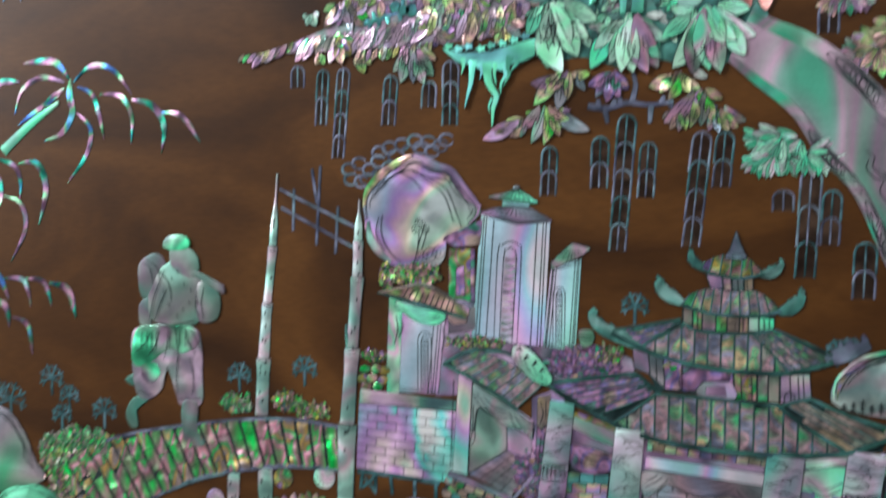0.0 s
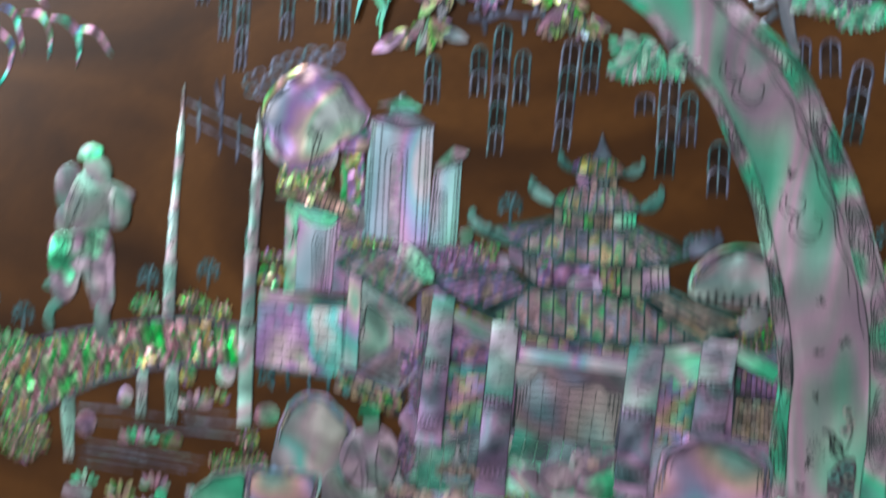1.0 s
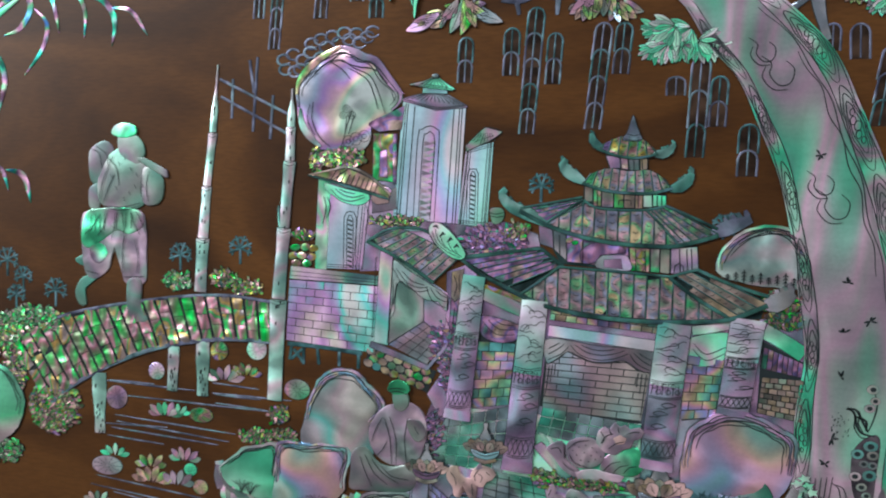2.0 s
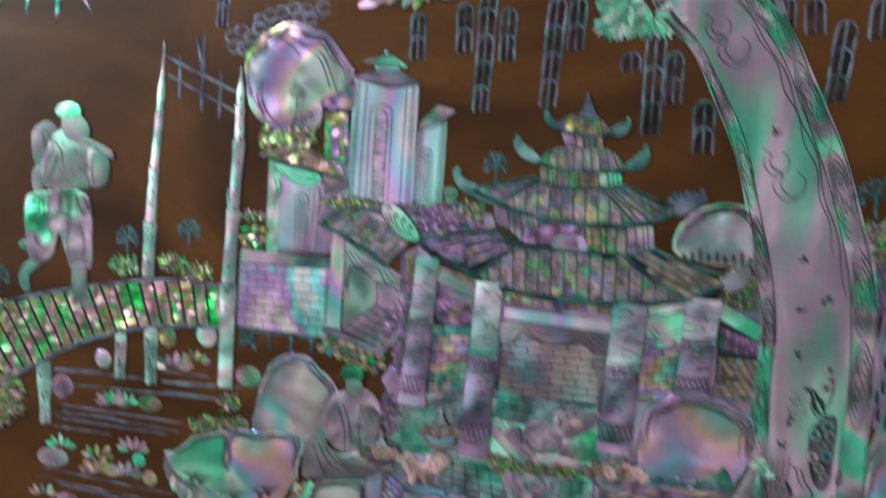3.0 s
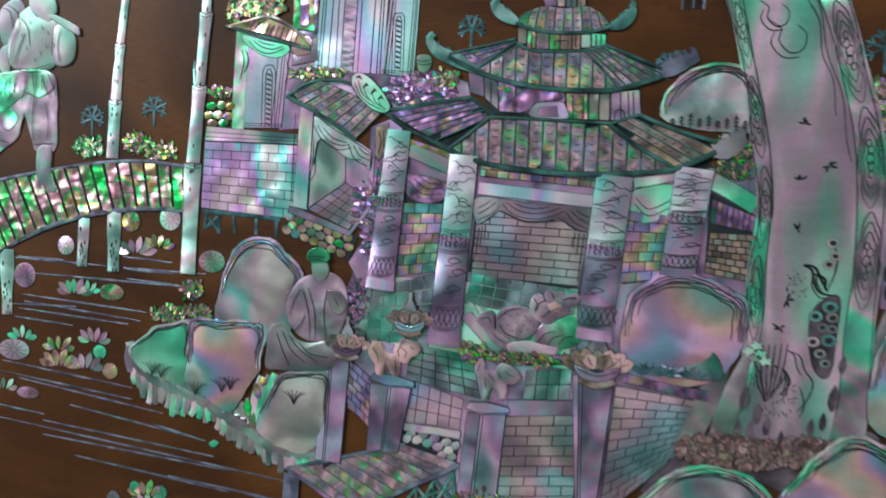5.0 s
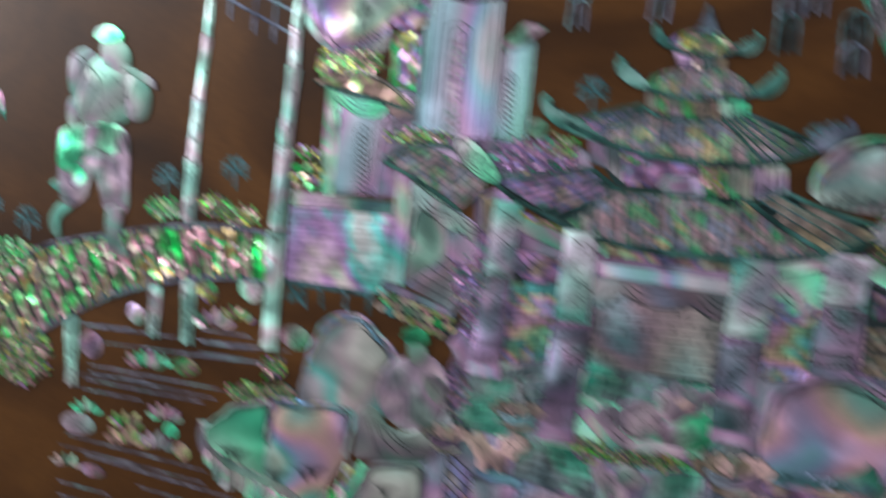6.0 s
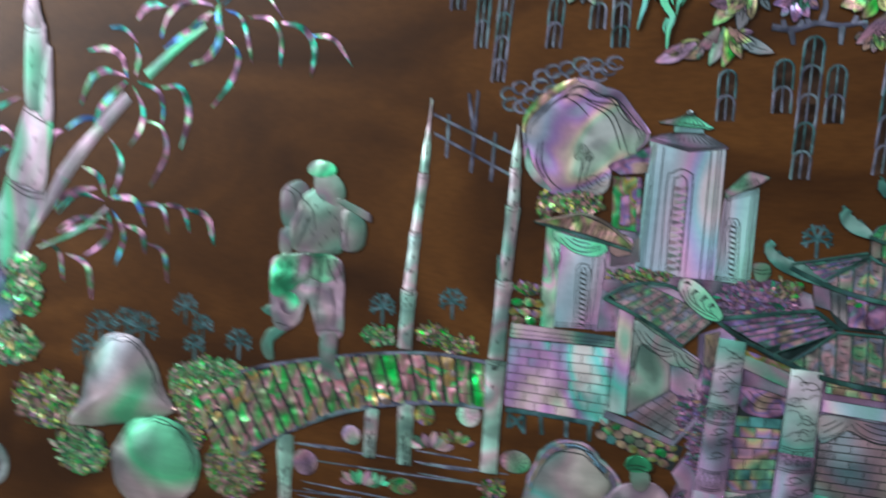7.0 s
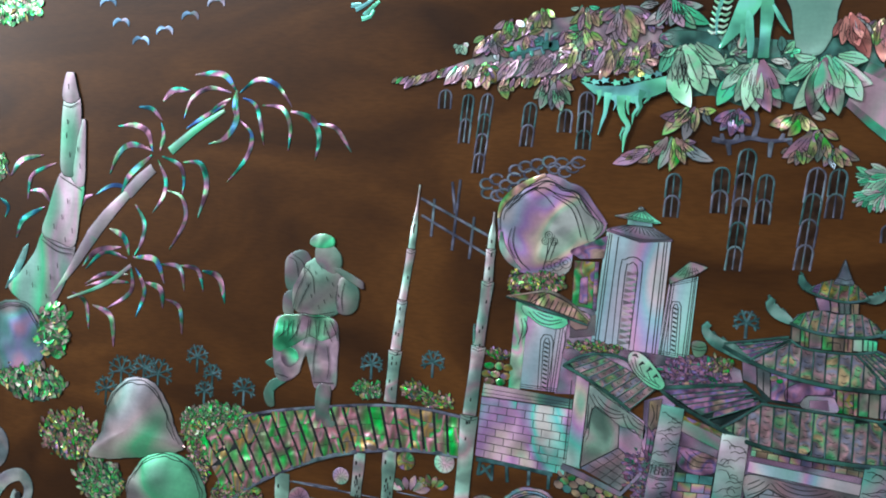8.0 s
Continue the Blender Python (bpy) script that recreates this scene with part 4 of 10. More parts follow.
# Long knots in the bark
knots = [(0.2 + 0.118 * k, 0.075, 0.054, 0.062) for k in range(6)] + [(0.165 + 0.125 * k, 0.885, 0.06, 0.1) for k in range(6)]
for n, (s, u, ln, w) in enumerate(knots):
    for g in (1.0, 0.8, 0.6) if u > 0.5 else (1.0, 0.7):
        ring = [trunk_at(s + g * ln * math.cos(a * math.pi / 12), u + g * w * (0.9 + 0.1 * math.sin(2 * a + n)) * math.sin(a * math.pi / 12) * (0.75 + 0.25 * math.sin(a * math.pi / 12) ** 2)) for a in range(25)]
        lines.append((ring, trunk_h(0.05) + 0.14))
    for j in range(5):
        c = trunk_at(s + ln * (0.16 * (j - 2)), u + 0.012 * math.sin(3 * j + n))
        r = (1.5 - 0.25 * abs(j - 2)) * (1.0 if u > 0.5 else 0.7)
        lines.append(([(c[0] + r * 0.8 * math.cos(a), c[1] + r * 1.3 * math.sin(a)) for a in [k * math.pi / 5 for k in range(11)]], trunk_h(0.05) + 0.14))
inks(tree, lines, 0.4, 1.2)
# Curling vine strokes, small dark winged marks, ringed growths and root slots
curls = []
for x, z, g in ((*(88, 80.8), 1.0), (*(82.8, 89), 0.8), (*(109.4, 31.7), 1.0), (*(105.2, 39.9), 0.8)):
    curls.append(([(x - 4 * g, z + 8 * g), (x, z + 5 * g), (x - 0.5 * g, z + 1 * g), (x + 3 * g, z - 3 * g), (x + 7 * g, z - 2 * g), (x + 8 * g, z + 3 * g), (x + 5 * g, z + 6 * g)], 1.6))
    curls.append(([(x - 2 * g, z + 4 * g), (x - 3 * g, z), (x + 1 * g, z - 4.5 * g), (x + 6 * g, z - 4.5 * g)], 1.6))
inks(tree, curls, 0.38, 1.0)
winged = []
for x, z in [(118.6, 5.1), (126.5, -8.7), (117.9, -13.5), (117.6, -30.2), (115.5, -54), (113.9, -63.6), (106.7, 52.1)]:
    rnd = random.Random(int(abs(x * 7 + z * 13)))
    for k in range(5):
        ang = rnd.uniform(0, 2 * math.pi)
        v, f = slab(leaf_outline((x, z), ang, rnd.uniform(1.2, 2.8), 0.75), 0.05, 1.55, 0.02)
        winged.append((v, f))
tagged(part("winged_mark", mesh_of("winged_mark", *joined(winged), INK_M), tree), "small black winged marks", kind="stuff")
# Ringed growths on a dark ground, a long vine and tear-shaped hollows at the foot
plate(tree, "growth", smooth([(123.1, -59), (126.2, -53.6), (130.8, -51.2), (132.4, -54.5), (131.6, -66.3), (130.9, -76), (128.7, -79.8), (125.2, -77.2), (123.1, -68.8)], 1.2, True), HOLLOW_M, 0.1, 1.5, inset=0.05, label="dark patch of ringed growths on the bark")
for at, r in (((124.8, -58.9), 2.3), ((129.2, -55.7), 2.6), ((130.1, -59.1), 2.2), ((124.4, -67.5), 2.2), ((129.3, -66.8), 2.6), ((126.8, -71.4), 2.0), ((130.2, -62.9), 1.8), ((127.1, -62.5), 1.8), ((128.6, -74.6), 1.8), ((128.9, -34.2), 2.2), ((129.9, -38.5), 1.8), ((128.1, -41.4), 2.0)):
    eye = plate(tree, "growth_ring", ellipse(at, r, r * 0.82, 12), STONE_M, 0.1, 1.62, inset=0.05)
    plate(eye, "hollow", ellipse(at, r * 0.5, r * 0.42, 8), INK_M, 0.06, 1.74, inset=0.03)
# A curling vine and a clump of engraved stems low on the trunk
vine = [[(120.2, -42.1), (122.9, -43.2), (123.7, -47.2), (125.7, -50.8), (130.3, -51.8)], [(120.2, -42.1), (123.6, -42.4), (126, -46.7), (128, -50.3)], [(123.7, -44.8), (127.1, -46.3), (127.2, -49.9)]]
stems = [[(x, z), (x + 2.4 * (k - 2.5) * 0.5, z + 9), (x - 3.2 + 1.5 * k, z + 19)] for k, (x, z) in ((k, lerp((110.1, -88.9), (112.4, -87.5), k / 5)) for k in range(6))]
curls = [[(116.4, -77.8), (115.7, -81.5), (113.1, -85), (110.8, -86.4)], [(116.4, -77.8), (118.1, -81.8), (116.2, -85.2)], [(116.6, -70.8), (119, -72.7), (119.8, -76.3), (121.4, -79.1)], [(121.2, -83.2), (122.8, -89.3), (121.4, -93.5)]]
inks(tree, [(p, 1.62) for p in vine], 0.9, 1.0)
inks(tree, [(p, 1.62) for p in stems + curls], 0.36, 1.0)
for at in ((104.6, -72.3), (106.3, -74.3), (108.2, -72.9), (106.9, -70.1), (109.8, -75.3)):
    plate(tree, "tuft", ellipse_tuft(at), GREEN_M, 0.2, 1.55, inset=0.05)
inks(tree, [(p, 1.62) for p in ([(129.3, -34.7), (130.6, -40.1), (129.5, -45.9), (127.9, -50.3)], [(120.6, -41.3), (123.3, -44.7), (123.2, -49), (125.9, -52.7), (128.7, -52.2)], [(121.4, -41.6), (124.7, -43), (124.5, -47.3), (126.9, -51.5)], [(117.7, -71.3), (120.7, -72.7), (122.4, -77.3), (125.2, -81.8), (123.3, -87.9), (120.5, -91.7)], [(115.1, -77.4), (117.4, -80.4), (116.9, -85.6), (115.2, -88.6)], [(115.8, -77.8), (116.7, -81.7), (115.5, -86.6)], [(107.2, -76.8), (108.6, -81.1), (110.4, -89)])], 0.45, 1.0)
hollows = []
for x, z, r in ((*(104.2, -89.1), 10.7), (*(108.4, -94.3), 8.9), (*(106.1, -99.8), 7.57), (*(111.6, -98.1), 8.46), (*(102.3, -99.3), 6.68), (*(116.2, -101.7), 6.68), (*(125.4, -97.3), 7.57), (*(129.1, -95), 8.01), (*(132.1, -87.2), 11.6), (*(134.2, -75.3), 8.01), (*(114, -104.7), 5.34), (*(120.4, -103.7), 5.79), (*(122.8, -101.1), 5.34)):
    hollows.append(slab(leaf_outline((x, z + r * 0.5), radians(-96), r * 0.8, r * 0.27), 0.05, 2.0, 0.03))
tagged(part("hollow", mesh_of("hollow", *joined(hollows), HOLLOW_M), tree), "dark tear-shaped hollows at the trunk's foot", kind="stuff")
stipple = []
rnd = random.Random(12)
for (cx, cz), rx, rz, count in (((111.7, -85.9), 9, 10, 90), ((118.3, -49.1), 4, 6, 30)):
    for k in range(count):
        a, g = rnd.uniform(0, 2 * math.pi), math.sqrt(rnd.random())
        x, z = cx + rx * g * math.cos(a), cz + rz * g * math.sin(a)
        stipple.append(([(x, z), (x + rnd.uniform(-0.5, 0.5), z - rnd.uniform(0.3, 0.9))], 1.55))
inks(tree, stipple, 0.35)
for path, w in (([(101.7, -62.6), (96.9, -73.9), (93.3, -86.3), (88.1, -99), (84.6, -109.1)], [1.78, 5.79, 7.57, 8.9, 7.57]), ([(104.1, -73.4), (100, -87.8), (96.8, -100.2), (95.3, -109.5)], [2.23, 6.68, 8.01, 6.68])):
    strip(tree, "root", path, w, ROOT_M, 1.0, 0.45, 0.3, label="rounded root with dark slots")


def petal_outline(base, tip, width, bend=0.0):
    """A blunt leaflet, broadest past its middle, bent a little to one side."""
    dx, dz = tip[0] - base[0], tip[1] - base[1]
    ln = math.hypot(dx, dz)
    nx, nz = -dz / ln, dx / ln
    prof = [(0.0, 0.2), (0.18, 0.6), (0.38, 0.94), (0.55, 1.0), (0.74, 0.8), (0.9, 0.42), (1.0, 0.06)]
    rim = []
    for sg, rows in ((1, prof), (-1, prof[::-1])):
        for t, w in rows:
            o = 0.5 * width * w * sg + bend * ln * math.sin(math.pi * t)
            rim.append((base[0] + dx * t + nx * o, base[1] + dz * t + nz * o))
    return rim


def fan(top, tips, label, lift=0.4, wide=0.42, dull=None):
    """Leaflets that hang from one stalk and lap over one another, each with its outline and midrib engraved."""
    rnd = random.Random(int(abs(top[0] * 13 + top[1] * 7)))
    root = thing("leaf_spray", top, label, "leaf", "leaf sprays")
    lines = []
    dull = dull or tips[0][1]
    far = max(math.dist(top, tip) for tip, mat in tips)
    under = []
    for (p, m), (q, n) in zip(tips, tips[1:] + tips[:1]):
        g = rnd.uniform(0.72, 0.95)
        under.append((lerp(top, lerp(p, q, rnd.uniform(0.3, 0.7)), g), rnd.choice([m, n, dull])))
    for j, (tip, mat) in enumerate(under + tips):
        ln = math.dist(top, tip)
        if ln < 2.5:
            continue
        start = (top[0] + rnd.uniform(-0.12, 0.12) * far + 0.18 * (tip[0] - top[0]), top[1] + rnd.uniform(-0.12, 0.06) * far + 0.1 * (tip[1] - top[1]))
        base = lerp(start, tip, rnd.uniform(0.0, 0.16))
        bend = rnd.uniform(-0.08, 0.08) + (0.06 if tip[0] < top[0] else -0.06)
        o = petal_outline(base, tip, math.dist(base, tip) * wide * rnd.uniform(0.8, 1.15) + 0.8, bend)
        up = lift * 0.6 + 0.07 * j
        plate(root, "leaflet", o, mat, 0.45, up, 0.0, (rnd.uniform(-0.09, 0.09), rnd.uniform(-0.09, 0.09)), 0.14)
        hh = up + 0.72
        mid = lerp(o[3], o[-4], 0.5)
        lines.append(([base, mid, lerp(mid, tip, 0.7)], hh))
        if ln > 12:
            lines += [([lerp(base, o[1], 0.6), lerp(mid, o[3], 0.55)], hh), ([lerp(base, o[-2], 0.6), lerp(mid, o[-4], 0.55)], hh)]
        lines += [(o[1:6], hh), (o[8:13], hh)]
    inks(root, lines, 0.34 if len(tips) and math.dist(top, tips[0][0]) > 12 else 0.24)
    return root


def rosette(at, r, a0, a1, count, mat, lift=0.3, wide=0.42, seed=0):
    """A spray of pointed leaflets from one stalk, each a piece of its own with an engraved midrib."""
    rnd = random.Random(int(seed + abs(at[0] * 10 + at[1])))
    root = thing("leaf_spray", at, "spray of pointed shell leaflets, " + {GREEN_M: "mint green", PINK_M: "rose pink and mint", PURPLE_M: "dull purple", LEAFLET_M: "rose gold and yellow green", LEAF_M: "pale green and rose", CORAL_M: "pale blue grey"}[mat], "leaf", "leaf sprays")
    veins = []
    count += 5
    order = list(range(count))
    rnd.shuffle(order)
    for j, k in enumerate(order):
        a = radians(a0 + (a1 - a0) * (k + 0.5) / count + rnd.uniform(-6, 6))
        ln = r * rnd.uniform(0.72, 1.0)
        base = (at[0] + r * 0.08 * math.cos(a), at[1] + r * 0.08 * math.sin(a))
        up = 0.5 * lift + 0.05 * j
        o = leaf_outline(base, a, ln, ln * wide * 0.98)
        plate(root, "leaflet", o, mat, 0.45, up, inset=0.12, tilt=(rnd.uniform(-0.06, 0.06), rnd.uniform(-0.06, 0.06)))
        tip = (base[0] + ln * 0.82 * math.cos(a), base[1] + ln * 0.82 * math.sin(a))
        hh = up + 0.45 + 0.2
        veins.append(([base, lerp(base, tip, 0.5), tip], hh))
        if r > 14:
            for sg in (-1, 1):
                m = (base[0] + ln * 0.5 * math.cos(a + sg * 0.17), base[1] + ln * 0.5 * math.sin(a + sg * 0.17))
                veins.append(([lerp(base, m, 0.3), m], hh))
    inks(root, veins, 0.18 if r < 14 else 0.3)
    return root


def bunch(at, r, a0, a1, count, mat, lift=0.3, wide=0.42):
    """Three small sprays grown into one another."""
    rosette(at, r * 0.72, a0, a1, count, mat, lift + 0.9, wide, 1)
    rosette((at[0] - r * 0.42, at[1] - r * 0.1), r * 0.6, a0, a1, count - 2, PINK_M if mat == LEAFLET_M else mat if mat in (GREEN_M, CORAL_M) else LEAFLET_M, lift, wide, 2)
    rosette((at[0] + r * 0.42, at[1] - r * 0.06), r * 0.6, a0, a1, count - 2, mat, lift + 0.3, wide, 3)


# Dark shell ground that shows between the leaves
shade = thing("leaf_backing", (-73.6, 148.4), "dull rose grey shell ground behind the leaves", "leaf backing")
plate(shade, "face", smooth([(-127.7, 140.2), (-113.8, 146.3), (-111.1, 151.7), (-101, 158.1), (-91.4, 162.9), (-76.9, 162.7), (-62.9, 166), (-46.8, 167.2), (-37.7, 160.1), (-36.1, 149.8), (-40.5, 141.4), (-54.1, 138.9), (-72.8, 137.3), (-99.6, 136.1), (-117.2, 136.3)], 2.0, True), FIGP_M, 0.1, 0.0)
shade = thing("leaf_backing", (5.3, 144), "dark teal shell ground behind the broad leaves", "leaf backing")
plate(shade, "face", smooth([(-36.5, 155.4), (-21.6, 160), (-8.2, 155.4), (13.1, 153.1), (33.5, 155.2), (45.7, 150.8), (47.2, 129), (35.4, 126.6), (19.1, 126.3), (10.6, 128.3), (-2, 125.8), (-15.2, 130.1), (-28.5, 129.9), (-34.6, 141.5)], 2.0, True), TEALD_M, 0.1, 0.0)
# Three broad leaf sprays under the boughs
fan((-28.2, 151.7), [((-11.1, 143.5), MINT_M), ((-14, 137), MINT_M), ((-17.9, 130.6), MINT_M), ((-36.3, 138.7), GREEN_M), ((-37.2, 146.6), GREEN_M), ((-32.6, 131.2), MINT_M), ((-28.7, 126.7), MINT_M), ((-23.3, 124.9), MINT_M), ((-27.5, 134.6), MINT_M), ((-20.4, 134.7), MINT_M)], "broad spray of mint green shell leaves", 1.6, 0.4)
fan((0.5, 145.8), [((12.1, 143.6), MINT_M), ((13.5, 135.1), GREEN_M), ((11.4, 128.8), GREEN_M), ((-8.1, 139.9), MINT_M), ((-13.2, 126), GREEN_M), ((-6.4, 127.6), MINT_M), ((-11.9, 132.5), MINT_M), ((10.8, 125.6), PINK_M), ((7.1, 123.7), PINK_M), ((-2.3, 124.4), MINT_M), ((2, 124.1), MINT_M)], "broad spray of mint and rose shell leaves", 1.8, 0.36)
fan((26.2, 148.2), [((14.4, 146.8), MINT_M), ((11.8, 136), GREEN_M), ((41.4, 144.7), MINT_M), ((43.6, 135.5), GREEN_M), ((15.8, 125.3), MINT_M), ((40.1, 128.9), MINT_M), ((36.9, 134.1), MINT_M), ((32, 123), PINK_M), ((22.6, 122.8), PINK_M), ((28.3, 124.2), GREEN_M), ((19.9, 132.5), PINK_M), ((32.9, 133.2), MINT_M)], "broad spray of mint and pale pink shell leaves", 2.2, 0.38)
# Smaller sprays below them
fan((-21.1, 126.3), [((-35.1, 121.4), PINK_M), ((-13.1, 124.2), SPRIG_M), ((-33.7, 113.5), SPRIG_M), ((-14.9, 118.2), CORAL_M), ((-29.9, 116.9), LEAFLET_M), ((-25, 111.4), CORAL_M), ((-21.3, 115.2), SPRIG_M), ((-26.4, 118.8), LEAFLET_M)], "spray of rose gold and yellow green shell leaves", 0.7, 0.34)
fan((-29.2, 113.6), [((-37.1, 110.6), SPRIG_M), ((-20.1, 111.1), LEAFLET_M), ((-38.1, 104.9), PINK_M), ((-13, 103.5), CORAL_M), ((-18, 105.2), LEAFLET_M), ((-34.5, 99.4), LEAF_M), ((-23.9, 101.7), LEAFLET_M), ((-30, 98.7), SPRIG_M)], "spray of pale green and rose shell leaves", 0.5, 0.34)
fan((-36, 108.3), [((-44.2, 108), SPRIG_M), ((-53, 101), PINK_M), ((-48, 102.7), LEAFLET_M), ((-42.9, 101.9), LEAFLET_M), ((-38.8, 101.6), LEAF_M), ((-50, 104.5), PINK_M)], "low spray of pale rose shell leaves", 0.3, 0.26)
fan((-5, 126.7), [((-14.1, 120.1), PURPLE_M), ((-11.2, 116), PURPLE_M), ((0.7, 118.2), PURPLE_M), ((-7.2, 113.8), PURPLE_M), ((-2.5, 115.3), PURPLE_M)], "spray of dull purple shell leaves", 0.4, 0.44)
fan((17.9, 124.9), [((28, 121.6), PINK_M), ((7.4, 118.8), LEAFLET_M), ((25.4, 117.5), SPRIG_M), ((11.4, 116.6), LEAFLET_M), ((21.8, 116.5), SPRIG_M), ((14.5, 114.5), SPRIG_M), ((17.9, 119.1), LEAFLET_M)], "spray of brown rose and bright green shell leaves", 0.6, 0.4)
fan((25.4, 117.9), [((19.6, 112.8), PINK_M), ((33, 113.7), LEAFLET_M), ((13, 105.9), PINK_M), ((31.6, 110.6), CORAL_M), ((22.2, 104), LEAFLET_M), ((25.9, 104.6), PINK_M), ((29.9, 105.6), SPRIG_M), ((27.6, 110.4), SPRIG_M)], "spray of pale rose and gold shell leaves", 0.4, 0.3)
fan((18.4, 111.5), [((12.4, 107.6), PINK_M), ((24.6, 106.3), LEAFLET_M), ((15.2, 103.7), LEAFLET_M), ((21, 103.5), SPRIG_M), ((18.2, 102.9), PINK_M)], "spray of small rose shell leaves", 0.3, 0.36)
fan((30.8, 111.4), [((41.2, 106), PINK_M), ((38.6, 103.7), LEAFLET_M), ((28.5, 102.9), PINK_M), ((35.4, 102.7), SPRIG_M), ((32.2, 102.1), CORAL_M)], "spray of small pale shell leaves", 0.3, 0.34)
# The long lilac row and what hangs under it
for x0, z0, x1, z1, count, drop, mats, label in ((*(-73.5, 147.9), *(-104, 142.9), 11, (-7.2, -9.6), (LILAC_M, PINK_M, LILAC_M, LILAC_M), "row of lilac pink shell leaves along the bough"), (*(-104, 143.9), *(-125.2, 141.2), 8, (-5.2, -7.6), (LILAC_M, PINK_M, LEAFLET_M), "row of lilac and rose shell leaves"), (*(-123.7, 141.8), *(-143.7, 136), 8, (-4.4, -5.0), (PINK_M, LILAC_M, SPRIG_M, PINK_M), "low row of rose shell leaves at the bough's end"), (*(-139.5, 137.1), *(-151.7, 136), 5, (-3.4, -3.2), (LEAFLET_M, SPRIG_M, PINK_M), "last small shell leaves of the bough"), (*(-72.4, 138.3), *(-103, 136), 14, (-1.8, -4.4), (SPRIG_M, LEAFLET_M, PINK_M), "fringe of small yellow green shell leaves"), (*(-41.2, 151.2), *(-61.2, 147.9), 8, (-3.6, -11.4), (LEAFLET_M, PINK_M, LEAFLET_M, LILAC_M), "row of brown rose shell leaves"), (*(-60.5, 150.8), *(-73.2, 149.8), 6, (-2.4, -8.6), (PINK_M, LILAC_M, SPRIG_M), "row of pale lilac shell leaves"), (*(-87.2, 165.2), *(-113.2, 152.7), 9, (-4.6, -8.4), (LEAFLET_M, PINK_M, SPRIG_M, LILAC_M), "slanting row of rose and green shell leaves")):
    root = thing("leaf_spray", (x1, z1), label, "leaf", "leaf sprays")
    edges = []
    for k in range(count):
        rnd = random.Random(int(abs(x0 * 11 + k * 37)))
        p = lerp((x0, z0), (x1, z1), (k + rnd.uniform(0.0, 0.4)) / count)
        g = rnd.uniform(0.8, 1.15)
        tip = (p[0] + drop[0] * g + rnd.uniform(-0.8, 0.8), p[1] + drop[1] * g)
        o = petal_outline(p, tip, math.dist(p, tip) * 0.42, rnd.uniform(-0.04, 0.1))
        plate(root, "leaflet", o, mats[k % len(mats)], 0.45, 0.5 + 0.05 * k, 0.1, (rnd.uniform(-0.08, 0.08), rnd.uniform(-0.08, 0.08)), 0.12)
        edges += [(o[1:6], 1.3 + 0.05 * k), (o[8:13], 1.3 + 0.05 * k), ([lerp(p, tip, 0.15), lerp(p, tip, 0.8)], 1.3 + 0.05 * k)]
    inks(root, edges, 0.24)
fan((-80.6, 137.7), [((-88.1, 127.4), PINK_M), ((-71, 131.6), LEAFLET_M), ((-84.9, 123.1), LEAF_M), ((-72.1, 125.3), PINK_M), ((-75.7, 122.4), LEAF_M), ((-80.1, 122.8), CORAL_M)], "spray of pale pink and white shell leaves", 1.0, 0.36)
fan((-110.5, 142.8), [((-116.1, 135.9), PINK_M), ((-103.8, 139.4), SPARK_M), ((-113.9, 131.9), PINK_M), ((-104.9, 134), SPARK_M), ((-108.7, 131), LEAFLET_M), ((-111.7, 137.4), SPARK_M), ((-107.6, 136.9), SPARK_M)], "glittering green and pink shell leaves", 1.2, 0.44)
fan((-100.5, 135.6), [((-103.2, 130.1), SPRIG_M), ((-96.7, 130.7), SPRIG_M), ((-99.5, 127.2), SPRIG_M)], "small bright green shell leaves", 0.8, 0.5)
fan((-118.2, 136.3), [((-119.9, 131.3), LEAFLET_M), ((-115.9, 131.4), SPRIG_M)], "small gold shell leaves", 0.8, 0.5)
# Dull small sprays that fill the bough behind the rest
for k, (p, r) in enumerate((((-47.1, 164.8), 9), ((-61.5, 165.9), 8), ((-66.8, 153.1), 9), ((-54.6, 146), 9), ((-45.3, 144.2), 9), ((-76.6, 157.5), 8), ((-39, 153.1), 8), ((-79.4, 148.8), 8), ((-93.6, 142.9), 8), ((-41.9, 162.5), 8), ((-57.5, 155.5), 9), ((-70.8, 143.1), 8), ((-93.4, 155.6), 8), ((-105.5, 150.7), 8), ((-15.6, 141.6), 9), ((13.9, 141.9), 9), ((-9.9, 147.1), 8), ((9.3, 147.2), 8))):
    three = ((LEAFLET_M, PURPLE_M, LILAC_M), (LILAC_M, LEAFLET_M, SPRIG_M), (PURPLE_M, PINK_M, LEAFLET_M))[k % 3] if k < 14 else (MINT_M, TEALD_M, LEAF_M)
    fan(p, [((p[0] + r * math.cos(radians(a + 7 * k)), p[1] + r * 0.9 * math.sin(radians(a + 7 * k))), three[j % 3]) for j, a in enumerate((185, 222, 255, 290, 330))], "small dull spray of rose and green shell leaves", 0.1, 0.4)
